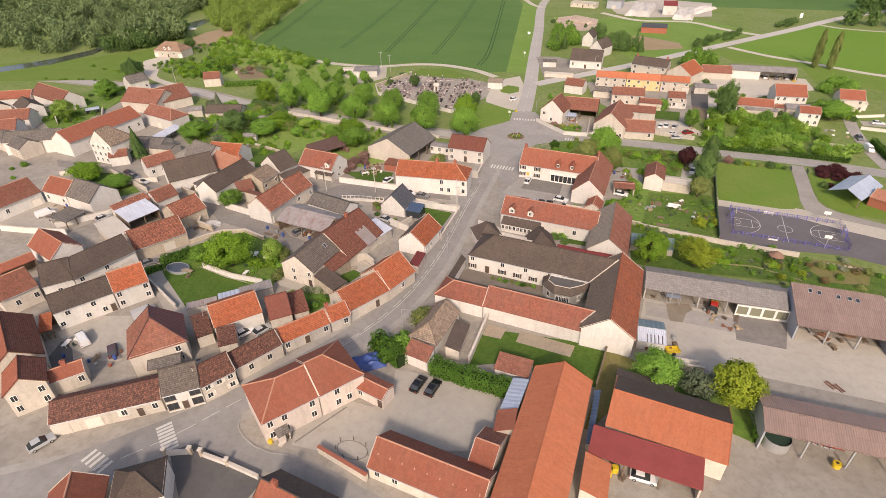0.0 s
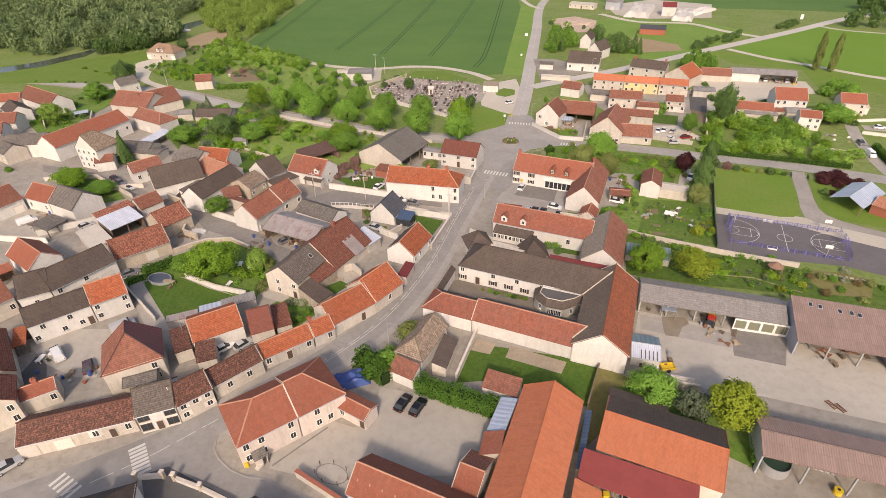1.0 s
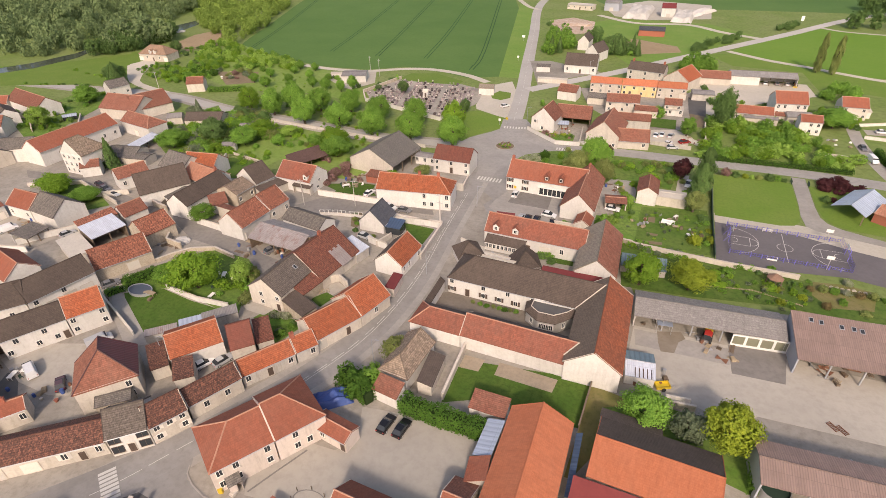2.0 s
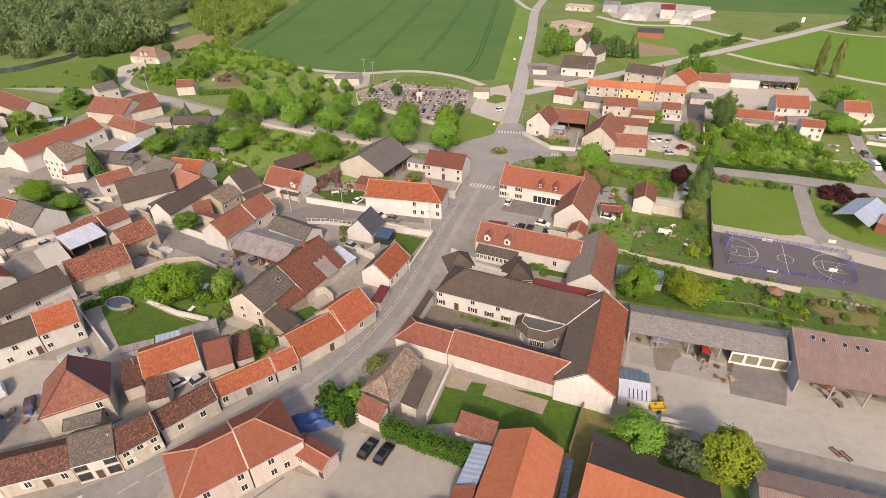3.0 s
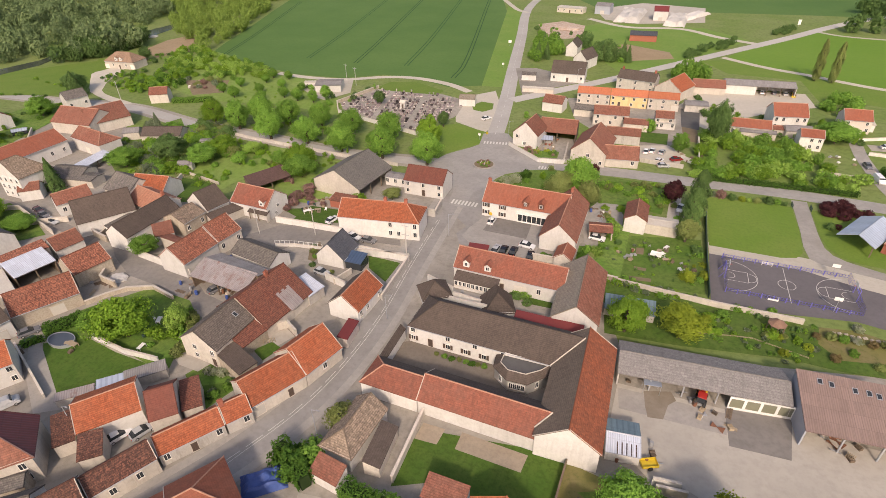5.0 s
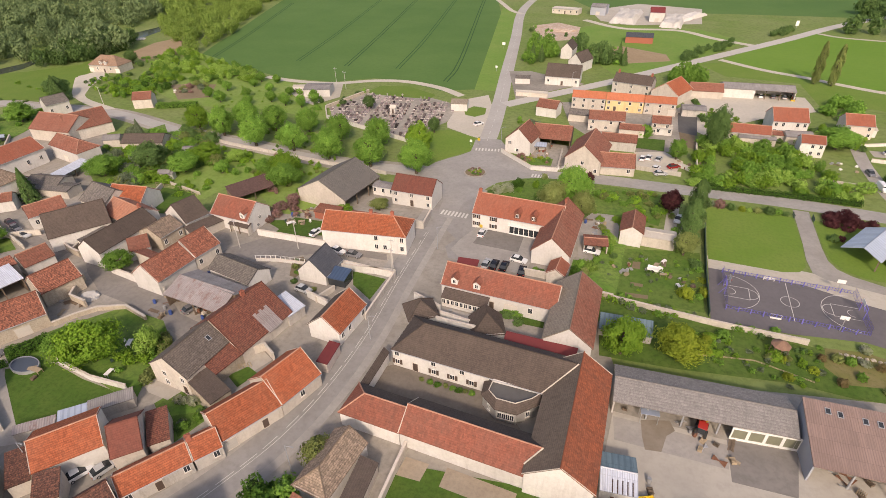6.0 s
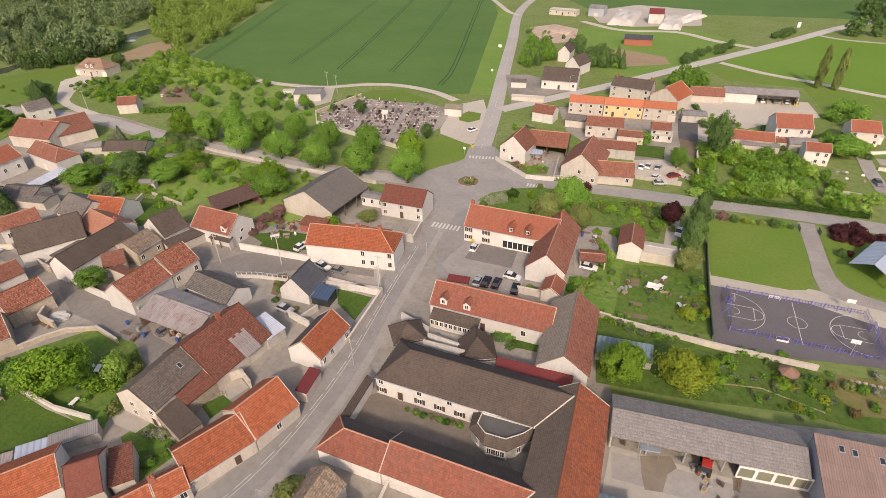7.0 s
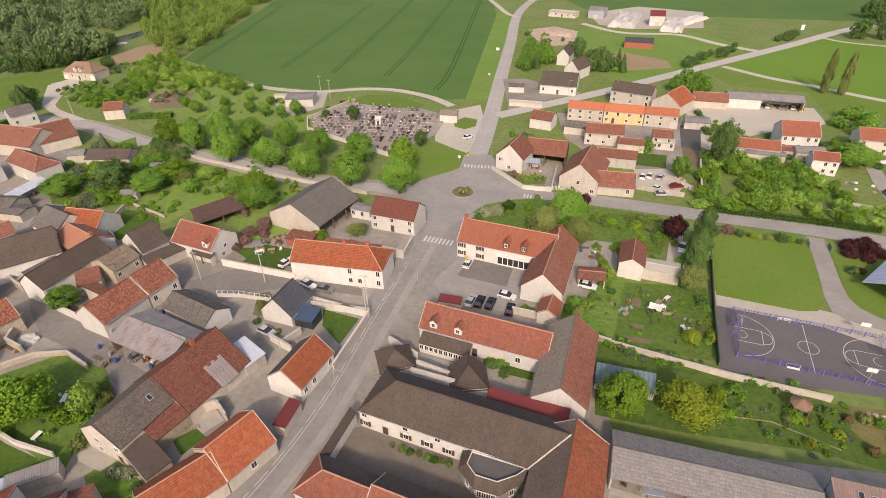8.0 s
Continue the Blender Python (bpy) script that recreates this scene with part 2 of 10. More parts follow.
rough_mat("block", (0.5, 0.47, 0.43), (0.43, 0.4, 0.37), (0.3, 0.28, 0.25), 0.3, 2.0, streaks=0.7)
rough_mat("wood", (0.2, 0.15, 0.11), (0.15, 0.11, 0.08), (0.09, 0.07, 0.05), 0.6, 4.0)
rough_mat("mortar", (0.6, 0.54, 0.46), (0.52, 0.46, 0.4), (0.38, 0.33, 0.28), 0.8, 4.0, worn=0.6)
rough_mat("gravel", (0.36, 0.328, 0.283), (0.245, 0.222, 0.192), (0.185, 0.164, 0.138), 0.07, 0.7, worn=0.65, dist=0.04)
rough_mat("yard", (0.446, 0.408, 0.351), (0.38, 0.347, 0.299), (0.294, 0.266, 0.228), 0.06, 0.6, worn=0.5)
# asphalt of outlying roads, paler: distance haze and grazing light in the colour
rough_mat("road_pale", (0.46, 0.435, 0.4), (0.4, 0.375, 0.345), (0.32, 0.3, 0.275), 0.06, 0.8, worn=0.4)
rough_mat("asphalt", (0.32, 0.302, 0.282), (0.262, 0.247, 0.23), (0.195, 0.184, 0.17), 0.12, 0.8, worn=0.5)
rough_mat("lane", (0.235, 0.215, 0.195), (0.19, 0.175, 0.16), (0.14, 0.13, 0.118), 0.1, 0.8, worn=0.5)
rough_mat("darktar", (0.13, 0.125, 0.12), (0.105, 0.1, 0.098), (0.08, 0.078, 0.075), 0.15, 1.0, worn=0.4)
rough_mat("courtpave", (0.2, 0.17, 0.138), (0.16, 0.136, 0.112), (0.125, 0.104, 0.083), 0.3, 1.4)
rough_mat("slab", (0.36, 0.295, 0.22), (0.31, 0.25, 0.185), (0.24, 0.195, 0.15), 0.4, 1.6)
rough_mat("dry_grass", (0.17, 0.165, 0.05), (0.22, 0.18, 0.085), (0.1, 0.12, 0.03), 0.25, 1.0, worn=0.8, dist=0.08)
rough_mat("court", (0.165, 0.15, 0.155), (0.14, 0.128, 0.132), (0.11, 0.102, 0.105), 0.15, 1.0, worn=0.4)
rough_mat("pavement", (0.345, 0.32, 0.288), (0.285, 0.264, 0.238), (0.205, 0.19, 0.17), 0.2, 1.2, worn=0.4)
rough_mat("terrain", (0.138, 0.204, 0.046), (0.193, 0.231, 0.083), (0.094, 0.127, 0.035), 0.035, 0.5, worn=0.8, dist=0.2)
rough_mat("lawn", (0.115, 0.195, 0.028), (0.145, 0.21, 0.04), (0.085, 0.14, 0.024), 0.08, 1.2, worn=0.55)
rough_mat("lawn_deep", (0.06, 0.122, 0.018), (0.085, 0.138, 0.025), (0.04, 0.078, 0.013), 0.25, 1.2, worn=0.85)
rough_mat("garden_deep", (0.07, 0.14, 0.02), (0.11, 0.16, 0.036), (0.045, 0.08, 0.016), 0.14, 0.9, worn=0.9, dist=0.1)
rough_mat("garden", (0.097, 0.2, 0.028), (0.162, 0.227, 0.054), (0.054, 0.097, 0.022), 0.12, 0.8, worn=0.85, dist=0.1)
rough_mat("crop", (0.072, 0.148, 0.034), (0.098, 0.178, 0.045), (0.054, 0.115, 0.027), 0.012, 0.5, worn=0.35, amount=0.0)
rough_mat("croptrack", (0.03, 0.085, 0.025), (0.036, 0.095, 0.028), (0.025, 0.065, 0.02), 0.1, 1.0)
rough_mat("meadow", (0.11, 0.21, 0.024), (0.13, 0.225, 0.032), (0.085, 0.165, 0.022), 0.015, 0.4, worn=0.35)
rough_mat("verge", (0.13, 0.235, 0.04), (0.165, 0.25, 0.055), (0.095, 0.145, 0.032), 0.05, 0.6)
rough_mat("slope_grass", (0.165, 0.265, 0.05), (0.215, 0.285, 0.08), (0.11, 0.17, 0.035), 0.08, 0.6, worn=0.7, dist=0.15)
rough_mat("soil", (0.23, 0.175, 0.115), (0.19, 0.145, 0.09), (0.14, 0.11, 0.065), 0.1, 0.8)
rough_mat("tilled", (0.36, 0.27, 0.17), (0.32, 0.235, 0.145), (0.25, 0.185, 0.11), 0.1, 0.8)
rough_mat("rubble", (0.46, 0.34, 0.26), (0.38, 0.27, 0.2), (0.56, 0.5, 0.44), 0.15, 0.5, worn=0.9)
rough_mat("track", (0.52, 0.47, 0.4), (0.46, 0.42, 0.35), (0.36, 0.33, 0.26), 0.08, 0.9)
rough_mat("chalk", (0.6, 0.57, 0.53), (0.52, 0.49, 0.45), (0.42, 0.39, 0.35), 0.1, 0.8)
rough_mat("tomb", (0.2, 0.165, 0.16), (0.13, 0.11, 0.115), (0.27, 0.2, 0.19), 0.5, 2.0, amount=0.85)
rough_mat("tomb_pale", (0.48, 0.432, 0.4), (0.4, 0.356, 0.336), (0.264, 0.24, 0.224), 0.5, 2.0, amount=0.4)
rough_mat("river", (0.05, 0.062, 0.05), (0.07, 0.08, 0.065), (0.04, 0.05, 0.04), 0.02, 0.3, rough=0.12, bump=0.05)
rough_mat("bark", (0.11, 0.085, 0.06), (0.08, 0.06, 0.045), (0.05, 0.04, 0.03), 1.0, 5.0)
# near-black green, the shade inside hedges put into the colour
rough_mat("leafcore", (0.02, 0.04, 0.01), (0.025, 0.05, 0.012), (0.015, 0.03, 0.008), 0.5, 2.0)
plain("paint_white", (0.78, 0.76, 0.72), 0.5)
rough_mat("mud", (0.27, 0.23, 0.18), (0.23, 0.19, 0.145), (0.18, 0.145, 0.105), 0.2, 1.0)
plain("marking", (0.58, 0.56, 0.52), 0.8)
plain("shutter_paint", (0.62, 0.58, 0.52), 0.6, amount=0.3)
plain("darkwood", (0.09, 0.06, 0.045), 0.7)
plain("pool_cover", (0.07, 0.085, 0.11), 0.4)
plain("dull_pane", (0.2, 0.2, 0.14), 0.3)
plain("grey_paint", (0.3, 0.3, 0.3), 0.5)
plain("zinc", (0.4, 0.41, 0.43), 0.45, 0.3)
plain("rubber", (0.02, 0.02, 0.02), 0.8)
plain("tarp_blue", (0.045, 0.09, 0.28), 0.6)
plain("fence_blue", (0.17, 0.155, 0.5), 0.5)
plain("steel", (0.5, 0.5, 0.51), 0.4, 0.6)
plain("tank_green", (0.03, 0.06, 0.045), 0.5)
plain("rust", (0.22, 0.1, 0.06), 0.85, 0.2)
rough_mat("plank_pale", (0.4, 0.32, 0.22), (0.33, 0.26, 0.18), (0.2, 0.16, 0.11), 1.0, 5.0)
rough_mat("brickwood", (0.28, 0.17, 0.12), (0.22, 0.13, 0.09), (0.15, 0.09, 0.07), 1.0, 5.0)
plain("brick_red", (0.33, 0.11, 0.07), 0.9)
plain("paint_red", (0.4, 0.03, 0.02), 0.5)
plain("paint_yellow", (0.6, 0.42, 0.03), 0.5)
for nm, rgb in (("car_black", (0.012, 0.012, 0.014)), ("car_white", (0.75, 0.75, 0.75)), ("car_grey", (0.18, 0.18, 0.19)),
                ("car_silver", (0.45, 0.46, 0.47)), ("car_blue", (0.03, 0.05, 0.12)), ("car_red", (0.25, 0.02, 0.02)), ("car_purple", (0.1, 0.06, 0.07))):
    plain(nm, rgb, 0.25)
m, nt, bsdf = base_mat("glass")
bsdf.inputs["Base Color"].default_value = (0.035, 0.04, 0.045, 1)
bsdf.inputs["Roughness"].default_value = 0.08
leaf_mat("leaf_green", (0.14, 0.286, 0.045), (0.224, 0.392, 0.069), (0.123, 0.246, 0.04))
leaf_mat("leaf_fresh", (0.22, 0.36, 0.065), (0.31, 0.45, 0.1), (0.18, 0.3, 0.055))
leaf_mat("leaf_bright", (0.168, 0.326, 0.032), (0.252, 0.399, 0.047), (0.147, 0.273, 0.032))
leaf_mat("leaf_dark", (0.094, 0.175, 0.053), (0.144, 0.231, 0.069), (0.081, 0.144, 0.045))
leaf_mat("leaf_yellow", (0.25, 0.33, 0.035), (0.33, 0.39, 0.045), (0.2, 0.27, 0.035))
leaf_mat("leaf_olive", (0.192, 0.24, 0.072), (0.264, 0.3, 0.102), (0.156, 0.192, 0.06))
leaf_mat("leaf_grey", (0.144, 0.192, 0.108), (0.24, 0.288, 0.18), (0.12, 0.156, 0.084))
# far wood's green, lightened and blued: distance haze put into the leaf colour
leaf_mat("leaf_wood", (0.16, 0.24, 0.1), (0.26, 0.34, 0.15), (0.17, 0.235, 0.11))
leaf_mat("leaf_budding", (0.19, 0.29, 0.06), (0.26, 0.36, 0.085), (0.16, 0.24, 0.05))
leaf_mat("leaf_hedge", (0.06, 0.15, 0.022), (0.1, 0.2, 0.03), (0.05, 0.11, 0.02))
leaf_mat("leaf_purple", (0.09, 0.03, 0.035), (0.13, 0.045, 0.045), (0.07, 0.025, 0.03))
leaf_mat("leaf_pink", (0.35, 0.2, 0.2), (0.25, 0.15, 0.12), (0.2, 0.14, 0.1))
leaf_mat("leaf_blossom", (0.42, 0.42, 0.34), (0.3, 0.34, 0.2), (0.2, 0.26, 0.1))
leaf_mat("leaf_brown", (0.2, 0.15, 0.07), (0.26, 0.19, 0.09), (0.15, 0.13, 0.05))


# ---- mesh helpers ----
def mesh_of(bm, name, mats):
    me = bpy.data.meshes.new(name)
    bm.normal_update()
    bm.to_mesh(me)
    bm.free()
    for k in mats if isinstance(mats, (list, tuple)) else [mats]:
        me.materials.append(MAT[k])
    return me


def hang(name, me, parent=None, m=None, label=""):
    """An object on a mesh, under a parent, at a pose within it."""
    ob = new(name, me)
    if parent is not None:
        ob.parent = parent
    if m is not None:
        ob.matrix_basis = m
    if label:
        ob["label"] = label
    return ob


def part(name, bm, material, parent, label=""):
    return hang(name, mesh_of(bm, name, material), parent, None, label)


def box(bm, x0, y0, z0, x1, y1, z1, mi=0):
    vs = [bm.verts.new(p) for p in ((x0, y0, z0), (x1, y0, z0), (x1, y1, z0), (x0, y1, z0), (x0, y0, z1), (x1, y0, z1), (x1, y1, z1), (x0, y1, z1))]
    for f in ((0, 3, 2, 1), (4, 5, 6, 7), (0, 1, 5, 4), (1, 2, 6, 5), (2, 3, 7, 6), (3, 0, 4, 7)):
        bm.faces.new([vs[i] for i in f]).material_index = mi
    return vs


def tube(bm, p, q, r0, r1, n=8, mi=0):
    p, q = Vector(p), Vector(q)
    d = (q - p).normalized()
    a = d.orthogonal().normalized()
    b = d.cross(a)
    rings = []
    for c, r in ((p, r0), (q, r1)):
        rings.append([bm.verts.new(c + r * (math.cos(2 * math.pi * k / n) * a + math.sin(2 * math.pi * k / n) * b)) for k in range(n)])
    for k in range(n):
        bm.faces.new((rings[0][k], rings[0][(k + 1) % n], rings[1][(k + 1) % n], rings[1][k])).material_index = mi
    bm.faces.new(rings[1]).material_index = mi
    bm.faces.new(rings[0][::-1]).material_index = mi


def thing(name, x, y, ang=0.0, z=0.0, label="", category="", group="", kind=""):
    e = new(name)
    e.empty_display_size = 0.5
    e.matrix_basis = pose(x, y, z, 0, 0, ang)
    return tagged(e, label, category, group, kind)


def smooth_line(ps, step=3.0):
    """A soft line through plan points."""
    ps = [Vector(p).to_2d() for p in ps]
    if len(ps) < 3:
        return ps
    out = []
    ext = [2 * ps[0] - ps[1]] + ps + [2 * ps[-1] - ps[-2]]
    for i in range(1, len(ext) - 2):
        p0, p1, p2, p3 = ext[i - 1:i + 3]
        n = max(1, min(24, int((p2 - p1).length / step)))
        for k in range(n):
            t = k / n
            out.append(0.5 * (2 * p1 + (p2 - p0) * t + (2 * p0 - 5 * p1 + 4 * p2 - p3) * t * t + (3 * p1 - p0 - 3 * p2 + p3) * t ** 3))
    out.append(ps[-1])
    return out


def normals_of(line):
    out = []
    for i, p in enumerate(line):
        d = (line[min(i + 1, len(line) - 1)] - line[max(i - 1, 0)]).normalized()
        out.append(Vector((-d.y, d.x)))
    return out


def area(name, mat, z, outline, label="", category="", rounded=False):
    bm = bmesh.new()
    ps = smooth_line(list(outline) + [outline[0]], 4.0)[:-1] if rounded else [Vector(p) for p in outline]
    top = [bm.verts.new((p[0], p[1], z)) for p in ps]
    bm.faces.new(top)
    if bm.faces[:][0].normal.z < 0 or sum(a[0] * b[1] - b[0] * a[1] for a, b in zip(ps, ps[1:] + ps[:1])) < 0:
        bmesh.ops.reverse_faces(bm, faces=bm.faces[:])
    bmesh.ops.triangulate(bm, faces=bm.faces[:])
    return tagged(part(name, bm, mat, None), label, category or "ground", "", "structure")


def blob(name, mat, z, outline, label="", category=""):
    return area(name, mat, z, outline, label, category, True)


def strip(name, mat, z, width, line, label="", category="road", offset=0.0, soft=True, deep=0.0):
    """A ribbon of ground along a line; deep gives it side faces, as a kerb."""
    bm = bmesh.new()
    ps = smooth_line(line) if soft else [Vector(p) for p in line]
    ns = normals_of(ps)
    rows = [(bm.verts.new((*(p + n * (offset - width / 2)), z)), bm.verts.new((*(p + n * (offset + width / 2)), z))) for p, n in zip(ps, ns)]
    for a, b in zip(rows, rows[1:]):
        bm.faces.new((a[0], b[0], b[1], a[1]))
    bmesh.ops.recalc_face_normals(bm, faces=bm.faces[:])
    if sum(f.normal.z for f in bm.faces) < 0:
        bmesh.ops.reverse_faces(bm, faces=bm.faces[:])
    if deep:
        r = bmesh.ops.extrude_face_region(bm, geom=bm.faces[:])
        low = [v for v in r["geom"] if isinstance(v, bmesh.types.BMVert)]
        bmesh.ops.translate(bm, vec=(0, 0, -deep), verts=low)
        bmesh.ops.recalc_face_normals(bm, faces=bm.faces[:])
    return tagged(part(name, bm, mat, None), label, category, "", "structure")


def marking(line, width, dash, gap, offset=0.0, z=0.125):
    """Painted line on a road, broken where a gap is given."""
    ps = smooth_line(line, 1.0)
    ns = normals_of(ps)
    bm = bmesh.new()
    run, on = 0.0, True
    for i in range(len(ps) - 1):
        a, b = ps[i], ps[i + 1]
        if not gap or run % (dash + gap) < dash:
            q = [bm.verts.new((*(p + n * (offset + s * width / 2)), z)) for p, n, s in ((a, ns[i], -1), (b, ns[i + 1], -1), (b, ns[i + 1], 1), (a, ns[i], 1))]
            bm.faces.new(q)
        run += (b - a).length
    return tagged(part("road_marking", bm, "marking", None), "worn white painted road line", "road marking", "", "structure")


def zebra(x0, y0, x1, y1, length, n):
    """A pedestrian crossing from kerb to kerb, n bars."""
    ang = math.degrees(math.atan2(y1 - y0, x1 - x0))
    span = math.hypot(x1 - x0, y1 - y0)
    ob = thing("zebra_crossing", (x0 + x1) / 2, (y0 + y1) / 2, ang, 0.127, "worn white zebra crossing on the asphalt", "crossing", "", "structure")
    def bar(b):
        vs = [b.verts.new(p) for p in ((-0.27, -length / 2, 0), (0.27, -length / 2, 0), (0.27, length / 2, 0), (-0.27, length / 2, 0))]
        b.faces.new(vs)
    me = shared(("bar", length), bar, "marking")
    for k in range(n):
        hang("bar", me, ob, pose(-span / 2 + span * (k + 0.5) / n, 0, 0))
    return ob


# ---- windows and doors, shared by all facades ----
SHARED = {}


def shared(key, build, mats):
    if key not in SHARED:
        bm = bmesh.new()
        build(bm)
        SHARED[key] = mesh_of(bm, key[0], mats)
    return SHARED[key]


def frame_bars(bm, w, h, t=0.07, d=0.09, cross=True):
    box(bm, -w / 2, -d, 0, -w / 2 + t, 0.02, h)
    box(bm, w / 2 - t, -d, 0, w / 2, 0.02, h)
    box(bm, -w / 2 + t, -d, 0, w / 2 - t, 0.02, t)
    box(bm, -w / 2 + t, -d, h - t, w / 2 - t, 0.02, h)
    if cross:
        box(bm, -t / 3, -d * 0.8, t, t / 3, 0.02, h - t)


def window(parent, m, w=1.0, h=1.35, shutters=False, frame_mat="paint_white", shut_mat="shutter_paint"):
    wn = hang("window", shared(("window", w, h, frame_mat), lambda b: frame_bars(b, w, h), frame_mat), parent, m)
    hang("pane", shared(("pane", w, h), lambda b: box(b, -w / 2 + 0.06, -0.03, 0.06, w / 2 - 0.06, -0.01, h - 0.06), "glass"), wn)
    hang("sill", shared(("sill", w), lambda b: box(b, -w / 2 - 0.1, -0.18, -0.1, w / 2 + 0.1, 0.02, 0.0), "mortar"), wn)
    if shutters:
        for s in (-1, 1):
            hang("shutter", shared(("shutter", w, h, shut_mat), lambda b: (box(b, -w / 4, -0.07, 0, w / 4, -0.02, h), box(b, -w / 4, -0.1, h * 0.2, w / 4, -0.07, h * 0.26),
                 box(b, -w / 4, -0.1, h * 0.75, w / 4, -0.07, h * 0.81)), shut_mat), wn, pose(s * w * 0.77, 0, 0))
    return wn


def door(parent, m, w=1.0, h=2.1, mat="darkwood"):
    dr = hang("door", shared(("door", w, h, mat), lambda b: (box(b, -w / 2, -0.05, 0, w / 2, 0.02, h), box(b, -w / 2 + 0.1, -0.08, 0.2, -0.04, -0.05, h * 0.5),
              box(b, 0.04, -0.08, 0.2, w / 2 - 0.1, -0.05, h * 0.5), box(b, -w / 2 + 0.1, -0.08, h * 0.56, w / 2 - 0.1, -0.05, h - 0.15)), mat), parent, m)
    hang("frame", shared(("frame", w, h), lambda b: frame_bars(b, w + 0.2, h + 0.1, 0.1, 0.1, False), "mortar"), dr)
    return dr


def facade(parent, spec, length, height, m, frame_mat="paint_white", shut_mat="shutter_paint"):
    """Openings on a wall: rows from the ground up, one sign a bay (w window, s window with shutters, d door, g garage door, b boarded shop window)."""
    rows = spec.split("/")
    for r, row in enumerate(rows):
        storey = height / len(rows)
        for k, ch in enumerate(row):
            x = -length / 2 + length * (k + 0.5) / len(row)
            z = r * storey
            wide = min(1.05, length / len(row) * 0.85)
            wide = round(wide * 5) / 5
            tall = round(min(1.4, storey * 0.52) * 5) / 5
            if ch in "ws":
                window(parent, m @ pose(x, 0, z + storey * (0.36 if r == 0 else 0.3)), wide, tall, ch == "s", frame_mat, shut_mat)
            elif ch == "d" and r == 0:
                door(parent, m @ pose(x, 0, 0.05), 1.0, 2.1)
            elif ch == "g" and r == 0:
                door(parent, m @ pose(x, 0, 0.05), 2.6, 2.3, "shutter_paint")
            elif ch == "b":
                window(parent, m @ pose(x, 0, z + 0.6), 1.8, 1.6, False, "darkwood")


# ---- houses ----
WORDS = {"orange": "bright orange tiled", "orangebarn": "smooth orange tiled", "red": "red tiled", "oldred": "weathered red-brown tiled", "salmon": "salmon tiled", "rose": "faded pinkish-red tiled",
         "barn": "rust-red tiled", "barnred": "dark red tiled", "mottled": "mottled old red tiled", "mossy": "dark mossy red tiled", "brown": "dark brown tiled", "greytile": "grey-brown tiled", "brownlight": "brown tiled", "slate": "dark slate", "palegrey": "pale grey tiled", "tanroof": "tan tiled", "mottlegrey": "mottled grey tiled", "plumred": "dull plum-red tiled", "greyslab": "dark grey tiled", "plumbrown": "dark plum-brown tiled",
         "lichen": "lichen-covered old tiled", "redsheet": "dark red sheet", "redsteel": "plain red sheet", "sheetred": "ribbed dark red", "pinksheet": "faded pink corrugated", "fibro": "grey corrugated", "asbestos": "mottled grey fibre-cement", "rustsheet": "rusty corrugated",
         "metal": "pale blue metal", "bluesheet": "pale blue translucent", "darkblue": "dark blue panelled", "tealsheet": "blue-green ribbed", "brick_red": "brick-red", "flat": "flat beige", "white": "white plastered", "cream": "cream plastered",
         "pink": "pinkish plastered", "grey": "grey rendered", "yellow": "yellow plastered", "stone": "rubble stone", "block": "grey block", "wood": "timber-framed"}


def slope(bm, corners, mi, thick=0.16):
    """One roof plane as a slab: corners from the left eave round, coordinates in metres up the slope."""
    uv = bm.loops.layers.uv.verify()
    cs = [Vector(p) for p in corners]
    n = (cs[1] - cs[0]).cross(cs[2] - cs[0]).normalized()
    e = (cs[1] - cs[0]).normalized()
    s = n.cross(e)
    top = [bm.verts.new(p) for p in cs]
    low = [bm.verts.new(p - Vector((0, 0, thick))) for p in cs]
    f = bm.faces.new(top)
    f.material_index = mi
    k = len(cs)
    faces = [f, bm.faces.new(low[::-1])] + [bm.faces.new((low[i], low[(i + 1) % k], top[(i + 1) % k], top[i])) for i in range(k)]
    for g in faces:
        g.material_index = mi
        for lp in g.loops:
            d = lp.vert.co - cs[0]
            lp[uv].uv = (d.dot(e), d.dot(s))


